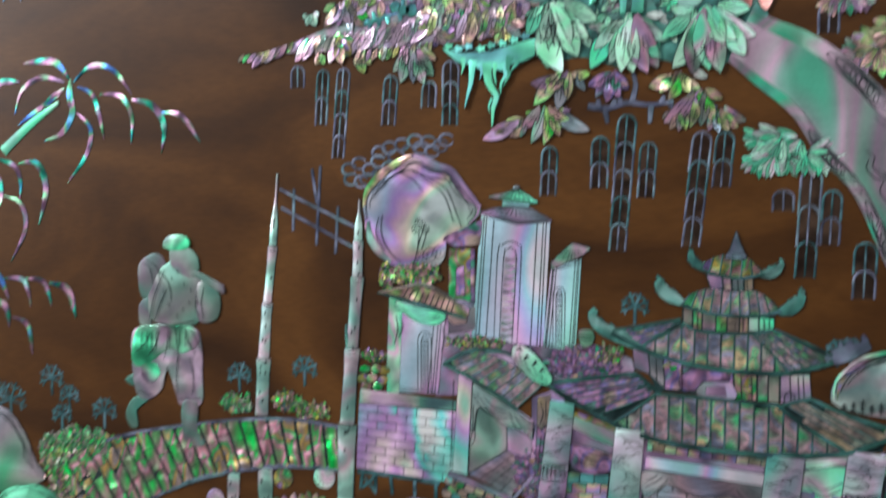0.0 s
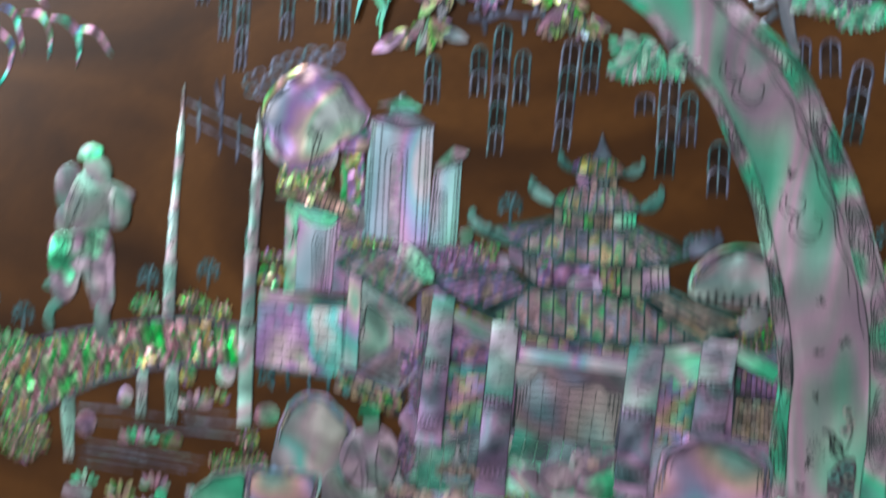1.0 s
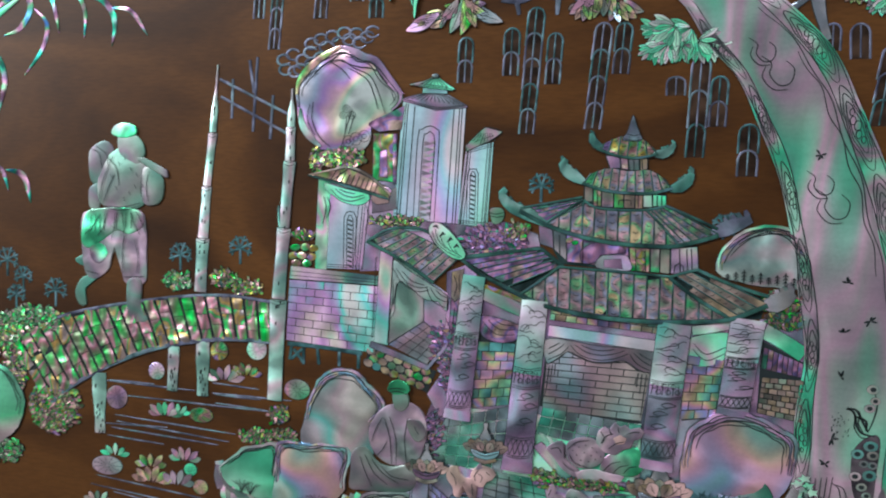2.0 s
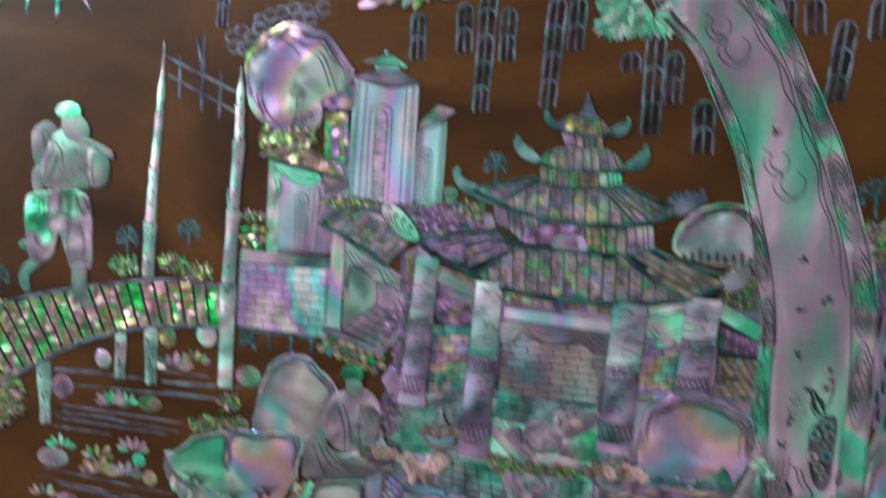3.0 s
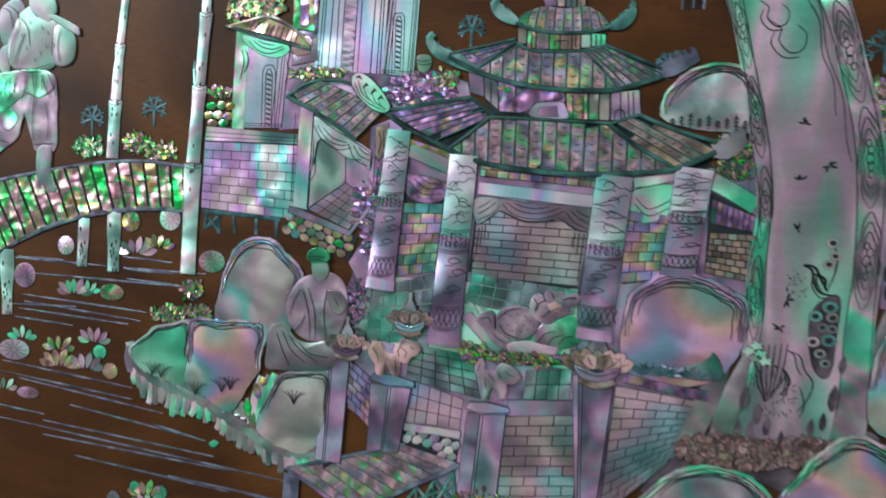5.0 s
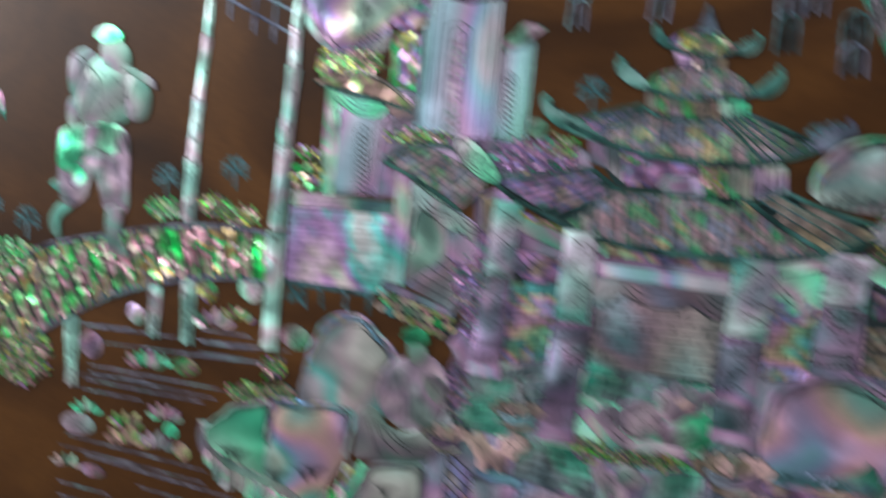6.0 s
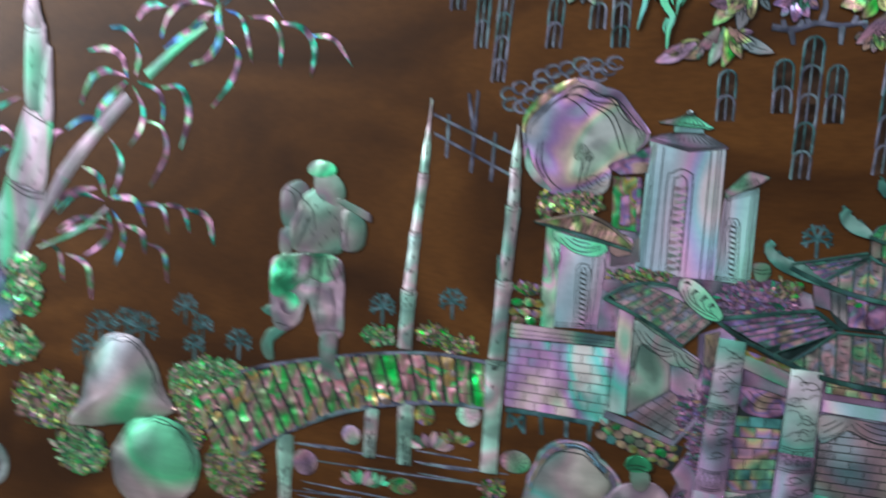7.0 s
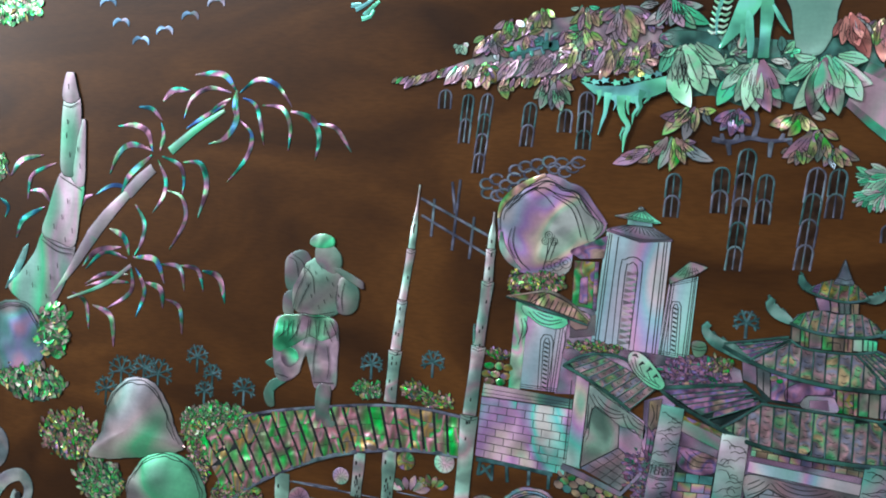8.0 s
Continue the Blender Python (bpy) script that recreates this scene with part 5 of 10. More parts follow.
# The upper sprays
fan((-86.3, 166.7), [((-92.8, 160.5), LEAFLET_M), ((-81.2, 162.3), SPRIG_M), ((-89.1, 157), LEAFLET_M), ((-82.8, 158), SPRIG_M), ((-85.8, 158), LEAFLET_M)], "spray of yellow green shell leaves", 1.0, 0.4)
fan((-100.3, 162.9), [((-107.4, 157.6), PINK_M), ((-93.6, 158.5), LILAC_M), ((-103.8, 154.6), LEAFLET_M), ((-96.8, 154.1), PINK_M), ((-100.1, 152.7), LEAFLET_M)], "spray of grey rose shell leaves", 1.0, 0.4)
fan((-108.8, 155.6), [((-116.2, 151.7), SPRIG_M), ((-102.4, 149.7), PINK_M), ((-114.8, 146.8), LILAC_M), ((-105.2, 146.3), LILAC_M), ((-110.2, 145.8), PURPLE_M)], "spray of lilac shell leaves with a green edge", 0.8, 0.4)
fan((-121.8, 151.7), [((-125.2, 149.7), MINT_M), ((-118.1, 150.2), GREEN_M), ((-123.5, 146.7), MINT_M), ((-119.4, 146.3), MINT_M)], "small mint green shell leaves", 0.5, 0.6)
fan((-68.6, 167.4), [((-74.7, 166.1), GREEN_M), ((-62.5, 166.4), GREEN_M), ((-74.8, 159.4), LEAFLET_M), ((-62.4, 158.4), LEAFLET_M), ((-70.3, 156.5), PINK_M), ((-66.1, 156.9), SPRIG_M)], "spray of rose shell leaves with mint tips", 1.0, 0.36)
fan((-68.5, 158.4), [((-75.9, 154.1), LEAFLET_M), ((-60.6, 152.7), SPRIG_M), ((-72.6, 148.8), LEAF_M), ((-64.1, 148.4), LEAFLET_M), ((-68.3, 147.9), PINK_M)], "spray of dull green and rose shell leaves", 0.8, 0.4)
fan((-53.2, 167.7), [((-61.6, 160.7), PINK_M), ((-42.8, 162.5), LILAC_M), ((-59.4, 155), LILAC_M), ((-43.2, 155), LEAFLET_M), ((-55, 152.2), LILAC_M), ((-46.7, 151.7), LEAFLET_M), ((-50.8, 151.2), PINK_M)], "spray of lilac and brown rose shell leaves", 1.0, 0.36)
fan((-33.4, 170.7), [((-46.3, 166.7), PALE_M), ((-21.2, 166.4), LILAC_M), ((-44, 159.2), LILAC_M), ((-18.1, 159.1), GREEN_M), ((-23.2, 157.2), LEAF_M), ((-38.5, 158.2), LILAC_M), ((-28.1, 157.7), LILAC_M), ((-33.5, 158.2), LILAC_M)], "broad spray of pale lilac shell leaves", 1.2, 0.36)
fan((34.1, 164), [((41.2, 159.6), ROSY_M), ((28.3, 153.9), ROSY_M), ((43.2, 152.6), LILAC_M), ((31.7, 150.8), ROSY_M), ((41.7, 145.6), ROSY_M), ((35.8, 150.4), ROSY_M), ((38.4, 153), ROSY_M)], "spray of dull coral red shell leaves", 1.4, 0.36)
fan((45, 161.7), [((49.8, 155.2), LEAFLET_M), ((40.6, 157), LEAFLET_M), ((43.4, 150), SPRIG_M), ((49.1, 148.2), ROSY_M), ((46.6, 143.9), ROSY_M)], "spray of gold and coral shell leaves", 1.2, 0.36)
# Shade over the first broad spray, put in as a dark teal plate
plate(thing("shade_bar", (-25.6, 154), "flat dark teal bar that stands for shade behind the sprays", "leaf"), "face", smooth([(-37.7, 154), (-34.7, 156.4), (-23.6, 156.8), (-14.7, 154.5), (-13, 148.1), (-25.4, 149.9), (-35.3, 150.8)], 1.5, True), TEALD_M, 0.4, 0.8)
bunch((53.3, 100.8), 14, 150, 290, 9, GREEN_M, 0.3, 0.3)
bunch((50.7, 93.9), 11.3, 170, 300, 8, GREEN_M, 0.3, 0.3)
bunch((60.9, 94.8), 12.4, 240, 400, 7, GREEN_M, 0.3, 0.3)
bunch((83.2, 129.9), 13.5, 110, 330, 9, LEAFLET_M, 0.3, 0.36)
bunch((72.9, 148.4), 10.2, 200, 340, 6, PINK_M, 0.3, 0.36)

# Moss that drips from the boughs
moss = thing("hanging_moss", (-52, 134.2), "bright teal green shell moss dripping from the bough", "moss")
plate(moss, "drape", [(-68.7, 135.3), (-60.6, 133.5), (-49.8, 133.7), (-42.4, 135.9), (-33.3, 138), (-33.3, 131.4), (-38.1, 129.1), (-43.4, 128), (-45.9, 126), (-49.8, 127.4), (-54.1, 126.9), (-57.3, 128.5), (-62.8, 129.9)], TEALG_M, 0.45, 2.6)
for a, w in (([(-56.7, 130.6), (-57.5, 121.7), (-58.4, 118.6), (-59.7, 112.9)], 2.71), ([(-51.5, 129.5), (-50.6, 121.9), (-47.6, 116.8), (-48.8, 113), (-49.2, 105.8)], 3.39), ([(-45.5, 129.3), (-44.2, 124.5), (-45.9, 121.8), (-46.1, 117.6)], 2.26), ([(-42.4, 131.7), (-43.8, 127.2), (-42.9, 125.1), (-44.8, 120.9)], 2.71), ([(-54.1, 129.6), (-53.2, 125.8), (-54.1, 123.3)], 2.03), ([(-48.1, 129.4), (-48.5, 124.6), (-47.6, 121.4)], 2.03), ([(-60.6, 131.6), (-60.2, 128.6), (-61, 125.6)], 2.03), ([(-39.2, 131.6), (-40.4, 128.3), (-42.1, 126.3)], 2.71), ([(-49.3, 116.2), (-50.6, 113.1), (-50.1, 110.9)], 1.35)):
    strip(moss, "drip", a, [w * 1.3, w * 0.8, w * 0.6, w * 0.12], TEALG_M, 0.45, 2.6)
for x, z in [(-66.1, 136), (-62.4, 135), (-58.5, 135.7), (-53.7, 134.7), (-49.8, 135.8), (-45.6, 136.4), (-41.3, 137.5), (-37.1, 138.6)]:
    plate(moss, "tuft", ellipse_tuft((x, z)), TEALG_M, 0.45, 2.65)
moss = thing("hanging_moss", (-3.9, 155.3), "mint shell moss with long drips before a bough", "moss")
for a, w in (([(0.2, 173.4), (-4.2, 165.8), (-8.4, 157.2), (-13.5, 149.4)], [9, 8.5, 5.5, 1.2]), ([(-4.1, 164.4), (-2.8, 157.2), (-1.9, 150.8), (-2, 145.4)], [4.5, 3.6, 3.2, 2.0]), ([(2.5, 173.4), (3.5, 164.3), (3.3, 155.3), (3.1, 145.4)], [5, 5.4, 4.2, 4.6]), ([(-5.9, 159), (-5.1, 154), (-5.7, 149.9)], [2.6, 2.6, 1.0]), ([(5.5, 166.6), (9.3, 159.8), (12.5, 155.3)], [1.4, 2.2, 0.6])):
    strip(moss, "drip", a, w, TEALG_M, 0.45, 1.9, 0.3)
plate(moss, "curl", smooth([(-6.8, 153.1), (-4.8, 154.9), (-3.3, 152.2), (-4.4, 149), (-7, 149.4)], 1.2, True), PINK_M, 0.45, 1.9)
bough = thing("bough", (20.9, 159.7), "flat pale grey green shell bough end of the tree", "bough")
plate(bough, "face", smooth([(10.1, 173.2), (12.4, 164.3), (13.8, 155.3), (15.9, 148.1), (23.9, 146.8), (28.6, 155.3), (29.6, 164.1), (29.8, 172.9)], closed=True), MIST_M, 0.6, 0.4, dome=0.3)
fern = thing("fern", (-14.8, 162.2), "pale mint shell fern over a dark ground", "fern")
strip(fern, "stem", [(-12.8, 171.8), (-15.3, 163.6), (-15.2, 154.9)], [2.2, 1.8, 1.0], TEALG_M, 0.45, 1.2)
for k in range(7):
    for sg in (-1, 1):
        p = lerp((-12.8, 171.8), (-15.2, 154.9), (k + 0.5) / 7)
        strip(fern, "leaflet", [p, (p[0] + sg * 2.0, p[1] - 0.6), (p[0] + sg * 3.6, p[1] + 0.7)], [1.0, 1.5, 0.6], MINT_M, 0.4, 1.2, step=0.8)


def coral(at, arms, w, label, mat=None, name="twig"):
    root = thing(name, at, label, "twig", "teal twigs")
    for a in arms:
        strip(root, "stem", a, [w, w * 0.6], mat or STEEL_M, 0.4, 0.1)
    return root


coral((2.1, 111.8), ([(-14, 112.6), (-6.9, 111.6), (0.1, 113.5), (8.1, 112.5), (16.3, 113.5)], [(1.7, 113.3), (3, 119.9), (1.9, 124)], [(-7.9, 112.1), (-6.8, 106.3)], [(8.5, 112.5), (8.2, 106)], [(-1.9, 112.7), (-2.9, 115.6)], [(-10, 112.1), (-10.4, 115)], [(12, 112.8), (13, 115.6)], [(-4.9, 112.4), (-4.3, 114.8)], [(15, 113.1), (16, 111.1)]), 2.48, "branched grey blue shell twig under the leaves")
comb = coral((-88, 148.3), ([(-99.7, 146.3), (-90.5, 148.8), (-78.6, 152.7)], [(-98.3, 146.8), (-99.5, 149.8)], [(-95.4, 147.6), (-96.3, 150.7)], [(-92.4, 148.3), (-93.2, 151.7)], [(-97.3, 146.6), (-97.6, 144.4)], [(-93.9, 147.6), (-93.7, 144.9)], [(-90.5, 148.3), (-89.8, 145.9)], [(-87.7, 149.8), (-88.5, 154.6)], [(-84.3, 150.7), (-84.2, 156.1)], [(-81, 151.7), (-79.2, 154.1)], [(-85.7, 149.8), (-85, 146.9)], [(-82.4, 150.7), (-81.2, 148.3)]), 2.4, "comb-shaped teal shell twig among the leaves", TEALB_M)
for x, z in ((-87.3, 152.2), (-83.8, 150.7), (-80.9, 150.7)):
    plate(comb, "knob", ellipse((x, z), 2.6, 2.4, 12, 0.0, 0.2, int(x)), TEALB_M, 0.45, 0.6)
coral((-166.8, 167.4), ([(-172.3, 166.7), (-168.3, 168.7), (-164.3, 171.3)], [(-168, 164.1), (-164.6, 167.4), (-161, 170.7)], [(-174.6, 168.8), (-169.7, 169.3)], [(-169.2, 162.6), (-165.2, 163.6), (-163.5, 166.6)]), 2.63, "curled teal shell twig near the top", TEALG_M)

drape = thing("coral_spray", (102.4, 116.5), "pale blue grey shell coral spray with a long stem", "coral")
plate(drape, "core", smooth([(94.4, 130.2), (97.5, 134.6), (101.3, 136.3), (104.9, 132.7), (106.8, 125.1), (104.5, 119.8), (105.1, 112.6), (106.5, 102.1), (108.4, 94.6), (106, 93.5), (103.4, 99.7), (101.1, 106.2), (99.4, 114.3), (96.5, 119), (94.2, 124.8)], 1.6, True), CORAL_M, 0.5, 0.3)
for a in ([(96, 124.4), (90.7, 123), (85.7, 122.1)], [(95.6, 127), (91, 126.1), (87, 126.6)], [(97.2, 119), (93.4, 116.4), (89.5, 115.8)], [(98.3, 115.9), (95.2, 112.9), (91.7, 112.2)], [(95.8, 131.6), (93.6, 134.8), (94.2, 138.2)], [(98.9, 133.8), (98.1, 137.6), (99.4, 140.5)], [(102.4, 133.6), (103, 137.7), (104.6, 140.3)], [(104.9, 130.4), (108.3, 132.5), (111.1, 133.2)], [(106.1, 126.6), (109.9, 126.4), (113.3, 127.4)], [(105.9, 122.5), (110.1, 120.4), (112.9, 119.5)], [(104.9, 119.1), (108.8, 115.1), (110.7, 112.4)], [(99.9, 110.9), (97.5, 108.6), (95.4, 106)]):
    strip(drape, "arm", a, [3.85, 2.72, 1.59], CORAL_M, 0.45, 0.35)
    strip(drape, "arm_fork", [lerp(a[1], a[2], 0.2), (a[2][0] + 0.5 * (a[2][1] - a[1][1]), a[2][1] - 0.5 * (a[2][0] - a[1][0]))], [1.81, 1.13], CORAL_M, 0.4, 0.35)
bunch((87.7, 134.3), 10.4, 150, 300, 7, LEAFLET_M, 0.3, 0.36)
bunch((93.8, 139.7), 12.5, 160, 330, 8, PINK_M, 0.5, 0.36)
for x, z, r, m in ((*(111.9, 116.7), 11.3, GREEN_M), (*(119.5, 113), 9.38, LEAF_M), (*(128.2, 109.3), 10.3, GREEN_M), (*(135.7, 112.3), 10.8, GREEN_M), (*(123.1, 116.8), 10.3, CORAL_M)):
    bunch((x, z), r, 200, 345, 7, m, 0.4, 0.36)

# Hanging chains of arched links
def chain(top, bottom, links, w):
    root = thing("hanging_chain", top, "hanging chain of thin arched blue grey shell links", "chain", "hanging chains")
    for k in range(links):
        a, c = lerp(top, bottom, k / links), lerp(top, bottom, (k + 1) / links - 0.0)
        c = lerp(c, bottom, 0.12 if k < links - 1 else 0)
        r = w * (0.4 - 0.012 * k)
        v = math.dist(a, c)
        n, rise = 9, min(r * 1.1, v * 0.35)
        arch = [(c[0] - r, c[1])] + [(a[0] - r * math.cos(math.pi * j / (n - 1)), a[1] - rise + rise * math.sin(math.pi * j / (n - 1))) for j in range(n)] + [(c[0] + r, c[1])]
        mat = (STEEL_M, STEEL_M, TEAL_M)[(k + links) % 3]
        plate(root, "ground", arch, CHAIN_M, 0.1, 0.06 * (k % 2), inset=0.05, label="dark brown fill inside the arch")
        link = part("link", mesh_of("link", *band(arch, 0.797, 0.32, 0.04 * (k % 2)), mat), root)
        strip(link, "bar", [(a[0], a[1] - 0.3), (c[0], c[1] + v * 0.04)], 0.703, mat, 0.3, 0.04 * (k % 2))


for top, bottom, links, w in (((-127.4, 130.9), (-127.5, 122.5), 1, 6.77), ((-116.8, 129), (-117.9, 107.6), 2, 5.87), ((-108.3, 129.4), (-110.9, 94.6), 4, 6.32), ((-89.1, 125.9), (-90.2, 107), 2, 6.77), ((-73.8, 123.3), (-74.2, 113.6), 1, 6.77), ((-65.4, 130.9), (-65.8, 106.6), 3, 7.67), ((-27.7, 97.9), (-28.2, 79.8), 2, 7.22), ((-9.2, 101.2), (-9.6, 82.5), 2, 7.67), ((0.2, 109), (-2.7, 59.5), 5, 8.12), ((7.9, 98.9), (7.1, 79), 2, 7.22), ((26.4, 102.4), (23.2, 61.5), 4, 8.12), ((34.3, 102.3), (33.2, 82.7), 2, 7.67), ((54.2, 81.4), (54.2, 74.3), 1, 8.58), ((63.2, 88.9), (61.9, 50.8), 3, 8.58), ((70.2, 81.4), (69.7, 62.5), 2, 7.67), ((81.4, 63.4), (81.1, 43.8), 2, 9.03), ((67.2, 145.7), (67.2, 135.4), 1, 8.12)):
    chain(top, bottom, links, w)
for top, bottom, links, w in (((129.1, 91.6), (125.9, 62.8), 3, 8.6), ((118, 99.9), (118.5, 87.2), 1, 8.15), ((140.5, 99.1), (140, 85), 1, 9.06), ((108.8, 100.2), (108.8, 90.3), 1, 6.79)):
    chain(top, bottom, links, w)
# Palms at the water's far bank
def frond(root, pts, w, mat):
    strip(root, "frond", pts, [w * 0.25, w, w * 0.9, w * 0.12], mat, 0.35, 0.05, 0.1, 1.3)


def palm(at, stems, fronds, label):
    root = thing("palm", at, label, "palm", "palms")
    for path, widths in stems:
        strip(root, "trunk", path, widths, OLD_M, 0.5, 0.1, 0.08 * max(widths))
    for k, pts in enumerate(fronds):
        frond(root, pts, 2.37 if k % 3 else 3.16, FROND_M)
    return root


palm((-230, 127.1), [([(-236.1, 119.4), (-250.2, 110.4), (-264.4, 99)], [1.84, 3.69, 4.74])], [
    [(-230.7, 129.2), (-238.1, 136.7), (-253, 136.3)], [(-233.1, 127.9), (-244.7, 130.1), (-254.2, 124.8), (-257.9, 115.1)], [(-228.6, 127.9), (-220.1, 134.2), (-209.7, 132.2), (-201.2, 121.8)], [(-269.7, 123.1), (-264.4, 128.7), (-255, 128.6)], [(-226.9, 125.5), (-219.3, 121.4), (-214.6, 103.6)],
    [(-216.4, 122.3), (-206.1, 121.1), (-201.5, 112.5), (-201.9, 101.4)], [(-201.6, 119.7), (-192.1, 117.2), (-186.7, 109), (-188, 97.4)], [(-187.9, 114.2), (-178.5, 112.4), (-170.3, 101.7)], [(-227.8, 115), (-221.1, 108), (-223.4, 97.2), (-232.8, 85.2)], [(-230.5, 126), (-229.8, 114.5), (-235.3, 106.2), (-243.6, 103.2)],
    [(-232.9, 125.2), (-240.2, 121), (-245, 116)], [(-235.7, 122.4), (-246, 116.8), (-256.4, 110.2)], [(-230.1, 129.2), (-230.8, 121.2), (-229.2, 114.5)]], "slender leaning palm head with curved pastel shell fronds")
palm((-271.9, 96.8), [([(-273.4, 90.3), (-280.7, 83.9), (-287.3, 76.8)], [5.26, 6.32, 6.32]), ([(-287, 77.2), (-297.6, 66.3), (-307, 54.7)], [4.6, 6.84, 7.37]), ([(-306.4, 55.2), (-316.8, 39.2), (-328.8, 23.3)], [7.37, 4.74, 1.58])], [
    [(-274.5, 98.6), (-277.6, 107.7), (-284.9, 111.1), (-294.6, 110.3)], [(-270.1, 99.3), (-268.7, 106.6), (-270.3, 112.6)], [(-283.5, 120.1), (-275.8, 119.4), (-269.8, 113.7)], [(-275.2, 99.1), (-285.9, 101.6), (-293.1, 97.4), (-298, 86.5)], [(-271.1, 94.6), (-266.1, 84.5), (-267.4, 76.1), (-272.7, 68.4)],
    [(-269, 96.3), (-259, 92.5), (-256.1, 85), (-256.9, 77.8)], [(-256.9, 93.7), (-247.6, 93.5), (-243.6, 82.8), (-247.5, 67.3)], [(-265.1, 79.6), (-256.8, 76.7), (-254.3, 65.8), (-262.1, 50.9)], [(-284.9, 79.5), (-296.1, 80.9), (-305.6, 75.7)], [(-274.4, 96.7), (-286.6, 86.4), (-290.9, 76.4)], [(-307.3, 75.6), (-312.2, 73.3), (-315.1, 65.8)]],
    "leaning palm with a jointed pale shell trunk and curled fronds")
palm((-283.4, 45), [([(-283.2, 41.7), (-293.2, 33.9), (-304.4, 28.1), (-319.2, 22.4)], [2.11, 2.37, 1.84, 1.05])], [
    [(-296.4, 59.1), (-288, 55.4), (-284.5, 46.6)], [(-282.5, 72), (-276.8, 63.1), (-278.1, 53.2), (-282.2, 45.7)], [(-285.7, 44.9), (-298.9, 47.3), (-309.4, 38.1)], [(-282.2, 45.7), (-269.7, 45.4), (-263.9, 34.1)], [(-266.7, 43.4), (-255.9, 42.5), (-252.7, 31.1)],
    [(-255.4, 43.6), (-246, 42.1), (-242.3, 32)], [(-243.5, 41.8), (-234.2, 39.2), (-230.4, 26.9)], [(-283.6, 42.2), (-282.5, 29), (-295.6, 19.2)], [(-280.6, 40.7), (-274.8, 29.7), (-279.1, 16.1)], [(-274.4, 33.9), (-265.9, 31.2), (-264.1, 21.9)], [(-262.8, 26.4), (-254.7, 23), (-252.7, 10.1)],
    [(-316.7, 25.7), (-308.3, 21), (-305.9, 8)], [(-304.3, 20.2), (-293.4, 15.4), (-290.8, 0.3)], [(-284, 33.1), (-296.4, 32.8), (-308.8, 29.5)], [(-284.9, 37), (-298.3, 36.3), (-309.6, 30.3)], [(-289.3, 50.3), (-303.9, 47.3), (-311.4, 39.1)]], "low palm head with drooping green and blue shell fronds")
palm((-353.1, 68.9), [], [[(-357.5, 83.1), (-351, 91.6), (-337.9, 94.4)], [(-346.3, 71.6), (-344.2, 84), (-330.1, 90.6)], [(-345.1, 75.8), (-337.9, 76.1), (-331.6, 69.5)], [(-352.1, 51.4), (-348.4, 61), (-335.6, 68.1)], [(-365, 89), (-360.5, 86.2), (-358.2, 82.8)], [(-363.9, 71.3), (-358.3, 67.2), (-359.8, 61.2)]], "loose curved shell fronds beside the old trunk")
stump = thing("old_trunk", (-339.9, 23), "thick broken pale shell trunk with joints", "trunk")
for k, o in enumerate(([(-335.9, 55.3), (-325.6, 50.2), (-316.1, 49.6), (-318.7, 36.2), (-323.7, 24.3), (-332.6, 12), (-345.4, 17.3), (-355.8, 25.3), (-349.2, 33.4), (-340.8, 44.5)], [(-326.1, 86.7), (-319.9, 83.8), (-312.2, 79.9), (-314, 65.2), (-316.4, 49), (-326, 50.2), (-336.5, 54.7), (-333.5, 67), (-330.1, 79.3)], [(-318.1, 110.2), (-313.6, 113.4), (-312.4, 99), (-312.5, 79.6), (-320.5, 83.2), (-320, 97)], [(-327, 122.8), (-321.5, 121.5), (-317.3, 124.4), (-315.7, 110.2), (-318.1, 87.9), (-319.9, 83.8), (-326.5, 86.4), (-327.7, 101.9)], [(-325.8, 137.1), (-321.7, 136.9), (-318.9, 128.4), (-317.5, 123.3), (-322.1, 120.9), (-327.3, 122.5), (-328, 128.3)])):
    plate(stump, "joint", smooth(o, 2.2, True), OLD_M, 0.6, 0.1 + 0.35 * k, dome=0.9, inset=0.3)
plate(stump, "splinter", smooth([(-357.9, 23.9), (-352.9, 35.5), (-347.2, 47), (-344.2, 49), (-345.5, 41.3), (-350.4, 30.4)], 2.0, True), SCROLL_M, 0.5, 0.1, dome=0.4)
ink(stump, [[(-335.1, 53), (-325.9, 48.4), (-316.3, 47.3)], [(-335.6, 51.3), (-326.4, 46.1), (-316.8, 45)], [(-326.7, 84.1), (-320.4, 80.9), (-312.7, 77.3)], [(-327.1, 120.2), (-322, 119.2), (-317.4, 121.6)]], 0.5, 2.9)
ink(stump, [[p, (p[0] + 0.4, p[1] - 2.6)] for p in ((-336.9, 37.8), (-329.1, 33.7), (-339.8, 28.9), (-325.3, 39.8), (-331.2, 23.7), (-343.7, 35), (-324.1, 64.7), (-328.6, 59.8), (-321.2, 72.9), (-317.6, 58.1), (-321.4, 53.3), (-316.8, 99.4), (-314.9, 90.9), (-323.9, 106), (-321.3, 96.4), (-323.6, 112.9), (-324, 130.6))], 0.5, 3.1)

# Crescents in the sky
for x, z in [(-296.1, 161.9), (-284.3, 152.9), (-271.2, 157.9), (-257.6, 164.9), (-304.2, 172), (-243.9, 171.3)]:
    chip = thing("sky_crescent", (x, z), "tiny winged blue white shell crescent in the sky", "crescent", "sky crescents")
    for sg in (-1, 1):
        strip(chip, "wing", [(x, z + 0.8), (x + sg * 2.0, z + 1.3), (x + sg * 4.0, z - 0.3), (x + sg * 4.4, z - 2.2)], [1.05, 2.37, 2.11, 0.263], SKY_M, 0.35, 0.0, 0.15, 0.8)


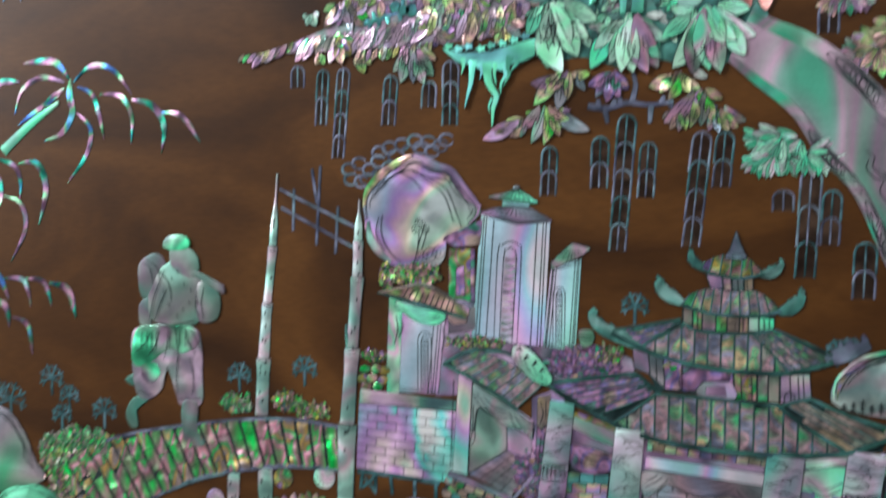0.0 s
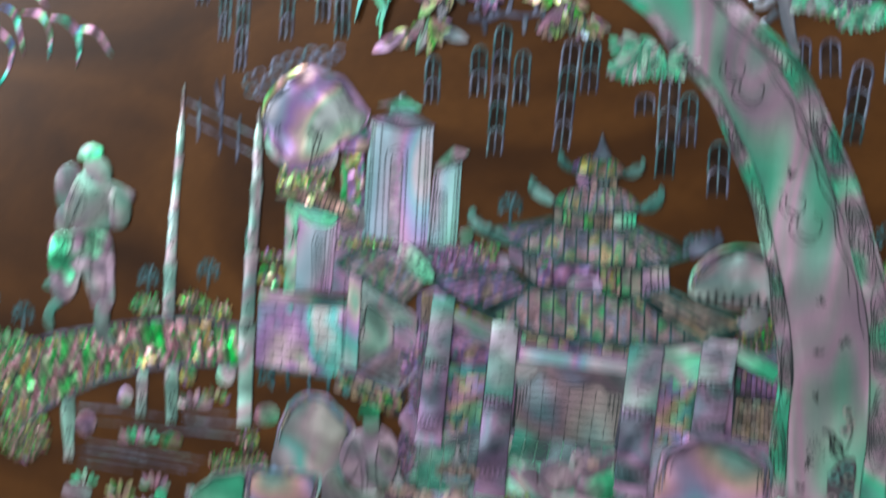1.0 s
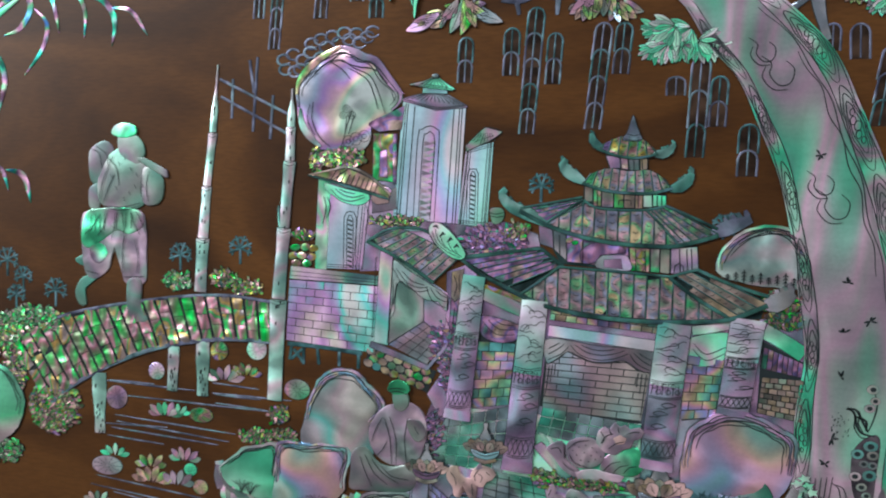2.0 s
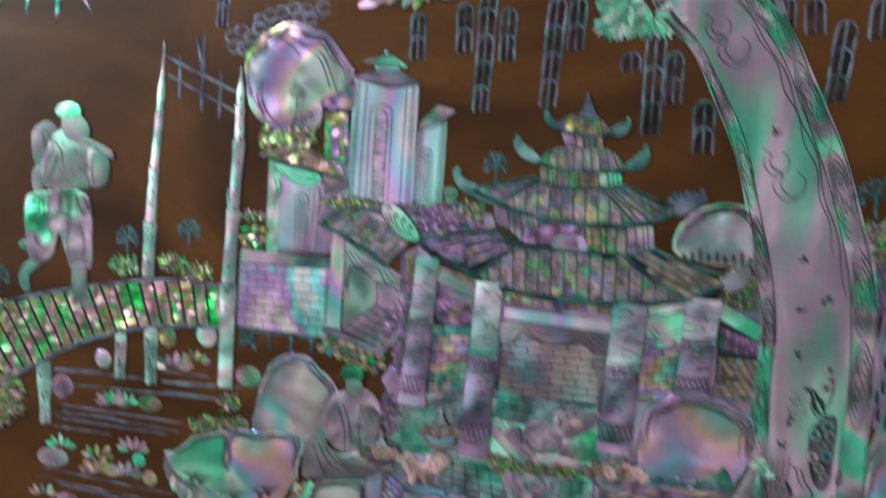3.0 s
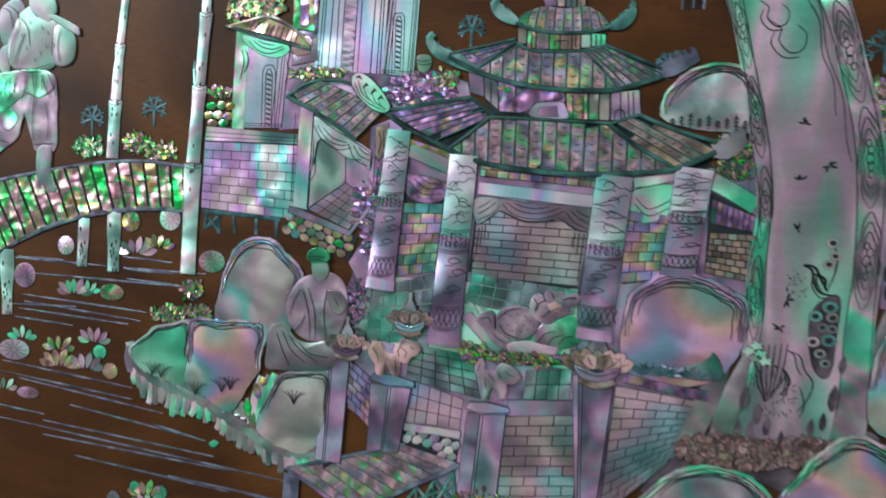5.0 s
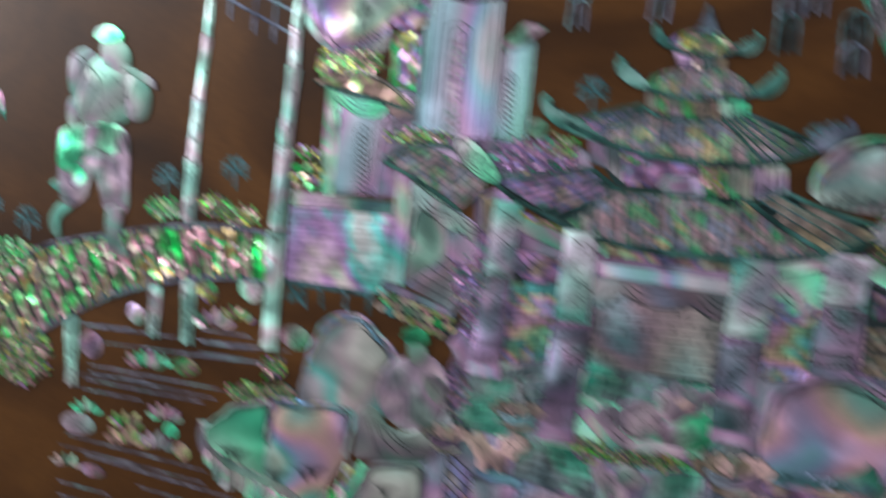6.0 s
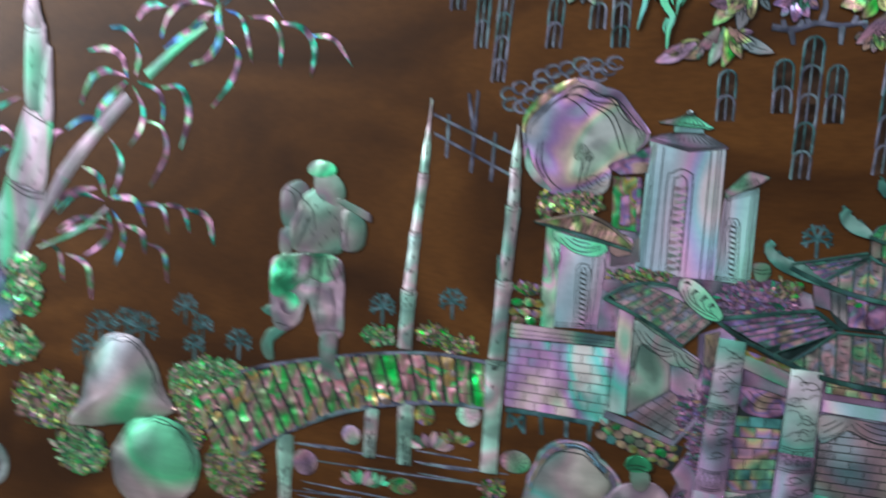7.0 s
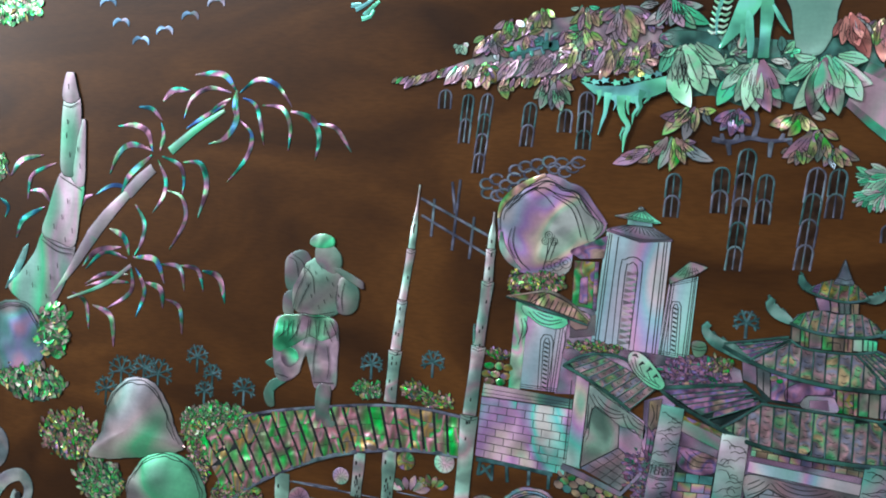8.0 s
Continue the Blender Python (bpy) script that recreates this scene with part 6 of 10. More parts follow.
def rim_band(path, widths, hf, up):
    """A thin raised layer that follows a boulder's curved face."""
    v, f = band(path, widths, 0.0, 0.0, 0.0)
    out = []
    for x, y, z in v:
        h = hf(x * 1000, (z - MID) * 1000)
        out.append((x, -(h + up) * RELIEF / 1000 if y < 0.0001 else y, z))
    return out, f


def rock(outline, label, mat=ROCK_M, lift=0.2, dome=1.2, ridges=2, rim_mat=None):
    """A smooth domed boulder with a layered rim along its upper side."""
    o = smooth(outline, 2.0, True)
    at = middle(o)
    worn = [0.012 * math.sin(k * 0.9) + 0.009 * math.sin(k * 2.3 + 1) + 0.006 * math.sin(k * 0.37 + 2) for k in range(len(o))]
    o = [(at[0] + (p[0] - at[0]) * (1 + e), at[1] + (p[1] - at[1]) * (1 + e)) for p, e in zip(o, worn)]
    root = thing("rock", min(outline, key=lambda p: p[1]), label, "rock", "rocks")
    plate(root, "face", o, mat, 0.6, lift, dome)
    hf = dome_height(o, 0.6, lift, dome)
    arc = [p for p in o if -0.25 < (math.atan2(p[1] - at[1], p[0] - at[0]) + 0.8) % (2 * math.pi) - 0.8 < 3.4]
    arc.sort(key=lambda p: (math.atan2(p[1] - at[1], p[0] - at[0]) + 0.8) % (2 * math.pi))
    seed = abs(at[0] * 0.37 + at[1] * 0.21)

    def inner(g, jit, phase=0.0):
        out = []
        for k, p in enumerate(arc):
            w = g + jit * 1.5 * math.sin(k * 1.3 + phase + seed) + jit * 1.6 * math.sin(k * 0.43 + 2 * phase) + jit * math.sin(k * 2.9 + phase)
            out.append((at[0] + (p[0] - at[0]) * w, at[1] + (p[1] - at[1]) * w))
        return out

    for k in range(min(ridges, 2)):
        m = rim_mat or (LEAF_M, PASTEL_M, ROOT_M)[int(seed + k) % 3]
        part("rim", mesh_of("rim", *rim_band(inner(0.955 - 0.075 * k, 0.006, k), [0.4, 1.7, 2.3, 1.6, 2.2, 1.4, 0.4], hf, 0.16 + 0.05 * k), m), root, "brighter layered rim")
    n = len(arc)
    for k in range(2 + ridges):
        lo, hi = int(n * 0.04 * ((k * 5) % 4)), n - int(n * 0.05 * ((k * 3) % 5))
        ink(root, [inner(0.925 - 0.042 * k, 0.007, k * 1.9)[lo:hi:2]], 0.42, lambda x, z: hf(x, z) + 0.3, 1.2)
    return root


def shrub(at, rx, rz, count, label, mat, size=3.0, lift=0.1, turn=0.0, name="shrub", leafy=0.95):
    """A bank of many small shell chips, too many and too small to count."""
    rnd = random.Random(int(abs(at[0] * 31 + at[1] * 17)))
    verts, faces, slots = [], [], []
    lay = rnd.choice((0.6, 1.1, 2.1, 2.6))
    for k in range(count * 3):
        a, g = rnd.uniform(0, 2 * math.pi), math.sqrt(rnd.random())
        x, z = rx * g * math.cos(a), rz * g * math.sin(a)
        p = (at[0] + x * math.cos(turn) - z * math.sin(turn), at[1] + x * math.sin(turn) + z * math.cos(turn))
        s = size * rnd.uniform(0.36, 0.95)
        b = lay + rnd.gauss(0, 0.55)
        o = leaf_outline(p, b, s, s * rnd.uniform(0.36, 0.6)) if rnd.random() < leafy else ellipse(p, s * 0.46, s * 0.36, 8, b, 0.12, k)
        v, f = slab(o, 0.35, lift + rnd.uniform(0, 0.7), 0.13, 0, (rnd.gauss(0, 0.12), rnd.gauss(0, 0.12)))
        faces += [tuple(i + len(verts) for i in face) for face in f]
        slots += [1] * (len(f) - 1) + [0]
        verts += v
    root = thing(name, (at[0], at[1] - rz), label, "shrub", "shrubs")
    bed = []
    for k in range(26):
        a, g = 2 * math.pi * k / 26, rnd.uniform(0.72, 1.0)
        x, z = rx * g * math.cos(a), rz * g * math.sin(a)
        bed.append((at[0] + x * math.cos(turn) - z * math.sin(turn), at[1] + x * math.sin(turn) + z * math.cos(turn)))
    plate(root, "bed", bed, RIDGE_M, 0.2, lift * 0.5 + 0.02 * rnd.random(), inset=0.05, label="dark shell ground between the leaves")
    tagged(part("leaves", mesh_of("leaves", verts, faces, mat, rims=[k for k, i in enumerate(slots) if i]), root), kind="stuff")
    return root


def twig_tree(at, r, label="small dull teal shell tree like a snowflake"):
    root = thing("little_tree", (at[0], at[1] - r), label, "tree", "little trees")
    strip(root, "stem", [(at[0], at[1] - r * 1.2), at], 1.32, TEAL_M, 0.3)
    for k in range(6):
        a = radians(90 + (k - 2.5) * 44)
        tip = (at[0] + r * math.cos(a), at[1] + r * math.sin(a))
        arm = strip(root, "arm", [at, tip], [1.32, 1.05], TEAL_M, 0.3)
        m = lerp(at, tip, 0.6)
        for sg in (-1, 1):
            strip(arm, "spur", [m, (m[0] + r * 0.36 * math.cos(a + sg * 0.9), m[1] + r * 0.36 * math.sin(a + sg * 0.9))], 1.05, TEAL_M, 0.28)


for p, r in (((-243.4, -0), 6.32), ((-234.9, -7.4), 5.26), ((-238.7, -16.1), 5.26), ((-217.7, -13.2), 6.32), ((-285.5, -10.8), 7.9), ((-264.6, -10.6), 8.42), ((-293.8, -21.1), 6.84), ((-272.8, -8.1), 6.84), ((-154.3, 5.6), 5.79), ((-125.6, 9.4), 5.79)):
    twig_tree(p, r)
for p, r in (((4.1, 38.9), 5.43), ((141.7, 29.5), 6.79), ((73.6, 25.2), 4.53), ((77.6, 26.3), 4.08)):
    twig_tree(p, r)

rock([(-301.3, -55.8), (-295.4, -42.9), (-292.4, -28.3), (-287.7, -19.2), (-280.2, -13.9), (-271.9, -13), (-262.6, -18.1), (-256.3, -28), (-251.3, -39.1), (-247.7, -45.8), (-261.9, -50.5), (-280.9, -54.7)], "smooth domed green and pink shell boulder on the bank", DOME_M, lift=0.6, dome=9.0, ridges=0)
rock([(-279, -69.7), (-275.7, -60), (-267.2, -50.8), (-254.5, -47.8), (-241.9, -52.3), (-234.7, -64.3), (-237.2, -77.5), (-249.4, -88.4), (-266.4, -89.3), (-275.8, -81.6)], "round shell boulder with green and lilac bands", DOME_M, lift=0.9, dome=9.0, ridges=0)
shrub((-313.2, -48.3), 17.4, 12.1, 90, "bank of glittering green and pink shell leaves", SPARKS_M, 6.03)
shrub((-293.2, -68.2), 14.4, 10.4, 70, "bank of glittering green and gold shell leaves", GREENS_M, 6.03)
shrub((-219.8, -67.6), 13.4, 12.1, 80, "bank of glittering pink and green shell leaves", SPARKS_M, 5.56)
shrub((-236.7, -40), 12.1, 9.74, 60, "leaves at the bridge's end, green and pink shell", SPARKS_M, 5.56)
shrub((-226.2, -25.7), 12.8, 3.71, 40, "low bright green shell leaves behind the bridge", GREENS_M, 5.1)
shrub((-337.1, -23.6), 19.7, 9.48, 70, "bank of glittering pale green shell leaves", GREENS_M, 7.9)
rock([(-371, 8.6), (-360.7, 16.9), (-346.6, 18.9), (-337.2, 13), (-330.2, 0.5), (-334.3, -11.6), (-351.5, -16.9), (-373, -18.6)], "pale stone block of banded pink shell", lift=0.4, dome=0.6, ridges=1)
shrub((-328.3, 3.6), 8.42, 13.7, 40, "pointed mint green shell bush", GREENS_M, 8.95, 0.5)
shrub((-360.8, 168.1), 17.1, 7.9, 60, "bright green shell leaves hanging at the top", GREENS_M, 7.37)
shrub((-363, 86.1), 3.69, 6.32, 16, "teal shell leaves beside the old trunk", GREENS_M, 4.21)
scroll = thing("scroll_wave", (-359.8, -58.9), "pale lilac shell scroll with a curled groove", "scroll")
plate(scroll, "face", ellipse((-359.8, -58.9), 9.48, 11.6, 26), CORAL_M, 0.5, 0.2, dome=0.6)
ink(scroll, [ellipse((-361.3, -57.6), 2.37, 2.63, 14)], 1.3, 1.5)
scroll = thing("scroll_wave", (-343.7, -89.4), "bright teal and white curled shell scroll", "scroll")
strip(scroll, "curl", [(-357.2, -101.9), (-360.1, -90.3), (-357, -81.2), (-351, -74.4), (-342.6, -71.4), (-337.4, -76), (-337.7, -83.1), (-342.4, -86.8), (-346.1, -83.8), (-344.2, -80.3)], [4.74, 6.84, 7.9, 7.9, 7.37, 6.84, 5.79, 4.74, 3.69], SCROLL_M, 0.5, 0.3, 0.6)
plate(scroll, "eye", ellipse((-343, -82.7), 1.84, 2.37, 12), INK_M, 0.2, 1.6)
# A carried-bundle figure crossing the bridge: one plain shape
def figure(name, at, label, blobs, folds=(), fold_h=2.6):
    verts, faces, slots = [], [], []
    mats = [FIG_M, GREENF_M, FIGS_M, INK_M, FIGP_M]
    pieces = [(slab(smooth(o, 1.6, True), 0.6, lf, 0.2, dm), m) for o, lf, dm, m in blobs] + [(line_mesh([p], 0.34, h, 1.2), 3) for p, h in folds]
    for (v, f), m in pieces:
        faces += [tuple(i + len(verts) for i in face) for face in f]
        slots += [m] * len(f)
        verts += v
    me = mesh_of(name, verts, faces, FIG_M, True)
    for m in mats[1:]:
        me.materials.append(m)
    me.polygons.foreach_set("material_index", slots)
    return tagged(new(name, me), label, "figurine")


figure("figurine", (-185.8, -17.6), "plain shell shape of a walking figurine carrying a bundle", [
    ([(-200, 47.6), (-198.3, 52.5), (-191.9, 55.6), (-187.4, 52.5), (-186.2, 43.3), (-192, 34.9), (-198.5, 37.1)], 0.2, 0.5, 0),
    ([(-186.7, 51.2), (-180.4, 54.3), (-173.1, 50.1), (-169.3, 42), (-169.7, 31.5), (-174.4, 25.9), (-185.6, 24.9), (-194.4, 28.1), (-195.1, 38.7), (-192.2, 46.8)], 0.5, 0.88, 0),
    ([(-173.7, 41.6), (-167.8, 44.2), (-162.4, 38.6), (-163, 30), (-167.8, 27), (-172.9, 29.1)], 0.8, 0.5, 0),
    ([(-175.2, 47.3), (-171.9, 48.1), (-160.5, 42.7), (-159.8, 39.6), (-161.4, 39.5)], 1.2, 0.11, 0),
    ([(-184.3, 57.9), (-177.9, 59.1), (-172.9, 55.3), (-171.4, 49.7), (-175.1, 45.2), (-180.8, 46.9), (-184.5, 51.4)], 1.0, 0.5, 0),
    ([(-187.8, 58.5), (-186.3, 62.3), (-181, 63.7), (-176.1, 61.9), (-175.9, 58.2), (-182, 56.8)], 1.4, 0.39, 1),
    ([(-203.3, 21.7), (-197.1, 24.4), (-188.5, 25.7), (-173.7, 24.4), (-170.9, 14.7), (-170.9, 5.2), (-171.2, -6.9), (-176.7, -8.6), (-181.9, -7.6), (-184.3, 3.8), (-186.2, 6.8), (-188.4, 4.5), (-189.7, -2), (-196.6, -7), (-201.7, -4.4), (-203.6, 7.2)], 0.4, 0.4, 4),
    ([(-201.1, 23), (-194.2, 24.9), (-185.7, 25.9), (-174.9, 24.8), (-172.2, 18.2), (-179.3, 13.9), (-185.6, 15.4), (-193.3, 10.4), (-200.6, 7), (-203.8, 11)], 0.9, 0.3, 1),
    ([(-199, 8.2), (-193.3, 9.3), (-190.1, 4.8), (-194.4, 0.1), (-198.6, 2.4)], 0.9, 0.2, 1),
    ([(-199.9, -5.3), (-195.7, -6.4), (-201.8, -11.9), (-201.3, -18.8), (-204.8, -19.3), (-207.3, -13.6), (-204.4, -7.4)], 0.3, 0.17, 0),
    ([(-180.2, -7.4), (-173.5, -6.6), (-173.3, -18.2), (-170.1, -24.1), (-173.9, -25.7), (-179.8, -22.7)], 0.9, 0.17, 0),
    ([(-207.3, 1.5), (-201.1, 4.3), (-200.1, -1), (-204.2, -0.9)], 0.2, 0.11, 0),
    ([(-199.5, 34.3), (-194.3, 35.8), (-194.8, 24.1), (-199.5, 25.8)], 0.3, 0.3, 0)], [
    ([(-194.4, 28.1), (-192.2, 37.6), (-187.1, 48.5)], 2.4), ([(-192.1, 27.5), (-189.1, 35.2), (-186.1, 40.7)], 2.4), ([(-190, 25.6), (-182.8, 24.6), (-173.9, 26.4)], 2.4), ([(-191.5, 26.5), (-182.9, 25.9), (-173.4, 28.1)], 2.45),
    ([(-172.5, 40.4), (-173.2, 33.8), (-171.8, 29.2)], 2.4), ([(-169.3, 42), (-170.5, 35.4), (-169.6, 28.9)], 2.4), ([(-190, 48.3), (-185.4, 43.4), (-184, 35.6)], 2.45), ([(-186.1, 23.3), (-186.6, 16.9), (-188.2, 10.9)], 2.4), ([(-182.7, 23.6), (-181.7, 16), (-181.8, 9.4)], 2.4),
    ([(-178.5, 23.9), (-176.1, 17.8), (-173.6, 13.9)], 2.4), ([(-194.1, 22.5), (-197.2, 17.2), (-201.6, 13.3)], 2.4), ([(-190.1, 22.9), (-192.3, 16.3), (-195.7, 12.3)], 2.4), ([(-175.4, 24.2), (-172.2, 18.2), (-170.9, 14.7)], 2.4), ([(-182, -5.5), (-171.9, -4.9)], 2.0), ([(-198.1, 22.2), (-198.5, 18.4), (-198.5, 14.7)], 2.4), ([(-195.8, 22.4), (-196.2, 18.6), (-196.2, 14.9)], 2.4), ([(-193.5, 22.6), (-193.9, 18.8), (-193.9, 15.1)], 2.4), ([(-191.2, 22.8), (-191.6, 19), (-191.6, 15.3)], 2.4), ([(-185, 23.4), (-185.3, 19.6), (-185.4, 15.9)], 2.4), ([(-180.5, 23.8), (-180.8, 20), (-180.8, 16.3)], 2.4), ([(-177.7, 24), (-178, 20.3), (-178, 16.6)], 2.4), ([(-188.1, 40.5), (-187.4, 38.7)], 2.7), ([(-185.7, 35.4), (-185.1, 33.6)], 2.7), ([(-184.1, 46.1), (-183.5, 44.3)], 2.7), ([(-181.5, 48.9), (-180.8, 47.1)], 2.7), ([(-178.4, 43.9), (-177.7, 42.1)], 2.7), ([(-176.2, 36.2), (-175.5, 34.4)], 2.7), ([(-179.1, 33.3), (-178.4, 31.6)], 2.7), ([(-175.4, 41.5), (-174.7, 39.7)], 2.7), ([(-181.7, 30.5), (-181.1, 28.7)], 2.7), ([(-172.3, 36.5), (-171.6, 34.8)], 2.7), ([(-201.2, -3.3), (-194.7, -4.7)], 2.0),
    ([(-198.2, 51.7), (-194.4, 50.1), (-192.5, 42.9)], 2.0), ([(-196, 53.2), (-190.6, 49.6), (-189.7, 44.4)], 2.0), ([(-182, 12), (-182.6, 4), (-182.1, -3.9)], 2.2), ([(-176.3, 12), (-174.7, 3.5), (-175.3, -3.7)], 2.2)])


shrub((-242.5, -33.8), 7.55, 8.8, 60, "dark green shell leaves at the bridge's end", GREENS_M, 4.19, 0.2)
shrub((-238.4, -52), 6.29, 10.5, 60, "green and rose shell leaves between rock and bridge", SPARKS_M, 4.19, 0.3)
shrub((-220.4, -71), 10.9, 9.64, 110, "gold and green shell leaves under the bridge's end", SPARKS_M, 4.19, 0.5)
shrub((-252.5, -90.4), 17.8, 6.71, 110, "green and lilac shell leaves on the near shore", GREENS_M, 4.61, 0.5)
shrub((-227, -29.2), 12.6, 3.35, 60, "bright green shell moss along the bridge's edge", GREENS_M, 3.14, 0.7)
# The arched bridge: an edge beam and a rail line with slanting rows of shell tiles between
BU = [(-240.9, -40.6), (-231.5, -32.8), (-218.9, -26.6), (-202.9, -21.7), (-180.1, -17.2), (-152.6, -12.9), (-131.1, -11.6), (-111.2, -13.3)]
BL = [(-221.5, -67.6), (-211.8, -59.1), (-198.2, -50.7), (-182.8, -43.2), (-167.6, -37.5), (-151.3, -33.5), (-129.9, -30.7), (-110, -30.9)]
bridge = thing("bridge", (-195.1, -53.5), "arched bridge faced with glittering green and pink shell tiles", "bridge")
up, low = smooth(BU, 1.0), smooth(BL, 1.0)


def across(u, v):
    return lerp(along(up, u), along(low, u), v)


strip(bridge, "rail", BU[2:], 1.58, STEEL_M, 0.7, 0.7)
strip(bridge, "edge_beam", BL, 2.11, STEEL_M, 0.6, 0.6)
deck = part("deck", mesh_of("deck", *joined([slab([along(up, a), along(up, c), along(low, c), along(low, a)], 0.5, 0.3, 0.02) for a, c in [(k / 24, (k + 1) / 24) for k in range(24)]]), INK_M), bridge, "dark bed between the tiles")
tagged(deck, kind="stuff")
COLS = 22
for k in range(COLS):
    cuts = [0.0, 0.3, 0.66, 1.0] if k % 2 else [0.0, 0.42, 0.76, 1.0]
    for v0, v1 in zip(cuts, cuts[1:]):
        a, c = (k + 0.04) / COLS, (k + 0.84) / COLS
        o = [across(a, v0 + 0.004), across(c, v0 + 0.004), across(c, v1 - 0.002), across(a, v1 - 0.002)]
        rnd = random.Random(k * 7 + int(v0 * 100))
        plate(deck, "tile", o, BRIDGE_M, 0.5, 0.8, tilt=(rnd.uniform(-0.07, 0.07), rnd.uniform(-0.07, 0.07)), inset=0.07)
shrub((-154.9, -7.1), 7.24, 3.85, 45, "bright green shell bush behind the bridge", GREENS_M, 3.85)
shrub((-132.5, -4.9), 5.89, 4.08, 40, "pink and green shell bush behind the bridge", SPARKS_M, 3.62)
shrub((-121.4, -7.9), 6.79, 3.62, 40, "pink shell bush behind the bridge", SPARKS_M, 3.62)
shrub((-95.9, 15.4), 4.53, 2.26, 24, "small gold and green shell bush beside the gate tower", SPARKS_M, 3.17)
stones = thing("stone_heap", (-96.5, 7.2), "pile of rounded pink and gold shell stones", "stones")
for x, z in [(-100, 10.7), (-95.5, 11), (-91.5, 10.6), (-101, 7.1), (-97, 7.2), (-92.5, 6.8), (-99.5, 3.9), (-94.5, 4)]:
    plate(stones, "stone", ellipse((x, z), 2.49, 1.81, 10, 0.1, 0.08, int(abs(x * 9 + z))), SPARK_M, 0.5, 0.2, dome=0.3)

# Water: long thin streaks
for a in ([(-189.9, -53.2), (-167.3, -53.5)], [(-138.7, -50.9), (-116.3, -52.3)], [(-137.3, -56), (-115.4, -56.9)], [(-187, -59.7), (-110.9, -61.8)], [(-187, -69.1), (-127.2, -73.3)], [(-186.1, -72), (-130.4, -77)], [(-188.9, -75.1), (-135.7, -78.8)], [(-191.2, -78.9), (-162.4, -80.9)], [(-196.9, -98.2), (-133.7, -105)], [(-199.8, -102.7), (-133.7, -109.8)], [(-188.2, -105.3), (-119.3, -114.3)],
          [(-199.8, -117.5), (-175.6, -119.9)], [(-163.2, -114.7), (-99.6, -123.7)], [(-176.4, -122.5), (-96.2, -129.8)], [(-199.8, -123), (-65.5, -136.3)], [(-176.4, -128.5), (-89.2, -134.8)], [(-160.2, -136.1), (-89.1, -143.5)], [(-82.2, -143.4), (-66, -144.9)], [(-124.5, -118.9), (-100.4, -123.8)], [(-116.3, -139.9), (-65.8, -144.4)]):
    streak = strip(None, "water_streak", [a[0], lerp(a[0], a[1], 0.5), a[1]], [0.445, 1, 0.445], STEEL_M, 0.25)
    tagged(streak, "long thin grey blue shell streak on the pond", "water", "water streaks")
for a in ([(-192.1, -73.5), (-160.8, -72.9)], [(-191.4, -53.6), (-146.9, -55.1)], [(-138.6, -55.5), (-101, -56.2)], [(-137.3, -59.9), (-112, -61.5)]):
    streak = strip(None, "water_streak", [a[0], lerp(a[0], a[1], 0.5), a[1]], [0.464, 1.04, 0.464], STEEL_M, 0.25)
    tagged(streak, "long thin grey blue shell streak on the pond", "water", "water streaks")


def pad(at, rx, rz, mat, label="round shell lily pad with fine radiating ribs"):
    root = thing("lily_pad", at, label, "lily pad", "lily pads")
    plate(root, "leaf", ellipse(at, rx, rz, 22), mat, 0.4, 0.1, dome=0.25)
    ink(root, [[lerp(at, p, 0.15), lerp(at, p, 0.9)] for p in ellipse(at, rx, rz, 11)], 0.16, 0.82)


def lotus(at, r, count, mat, label="open shell lotus with pointed petals"):
    root = thing("lotus", at, label, "lotus", "lotuses")
    rnd = random.Random(int(abs(at[0] * 3 + at[1] * 5)))
    for j, k in enumerate(sorted(range(count), key=lambda i: abs(i - (count - 1) / 2), reverse=True)):
        a = radians(165 - 150 * k / (count - 1))
        base = (at[0] + r * 0.35 * math.cos(a), at[1] - r * 0.35)
        plate(root, "petal", leaf_outline(base, a, r * rnd.uniform(0.8, 1.0), r * 0.42), mat, 0.4, 0.12 * j, tilt=(rnd.uniform(-0.1, 0.1), rnd.uniform(-0.1, 0.1)), inset=0.12)


pad_rows = (((-166, -47.4), 4.17, 4.17, PALE_M), ((-186.1, -60.9), 5.56, 5.56, PINK_M), ((-135.3, -36.3), 4.41, 4.41, SPARK_M), ((-117.4, -34.6), 4.87, 4.87, GREEN_M), ((-98.5, -51), 6.03, 4.64, PINK_M))
for row in pad_rows:
    pad(*row)
lotus((-133.1, -46.7), 7.88, 6, PINK_M)
lotus((-122.8, -44.1), 6.96, 6, SPARK_M)
for row in (((-143.9, -65.9), 6.01, 3.56, SPARK_M), ((-144.1, -98.8), 3.78, 3.56, LEAFLET_M), ((-191.2, -93.1), 8.01, 4.67, GREY_M), ((-183.9, -111.2), 5.79, 2.67, PINK_M), ((-141.6, -153.8), 3.56, 4.9, PALE_M), ((-149.1, -91.2), 3.34, 3.12, GREEN_M), ((-131.6, -146.4), 2.67, 2.67, GREEN_M), ((-119.6, -147.3), 3.12, 3.12, GREEN_M)):
    pad(*row)
lotus((-161.7, -64.9), 7.57, 7, PINK_M)
lotus((-155.3, -64.5), 5.34, 5, GREEN_M)
lotus((-169, -89.1), 7.12, 5, LEAFLET_M)
lotus((-151.9, -84.8), 7.12, 6, PINK_M)
lotus((-168.4, -95.7), 8.46, 6, LEAFLET_M)
lotus((-155.9, -96), 8.01, 6, GREY_M)
lotus((-196.3, -108.4), 6.23, 5, PINK_M)
lotus((-186.9, -85.9), 6.23, 5, GREEN_M)
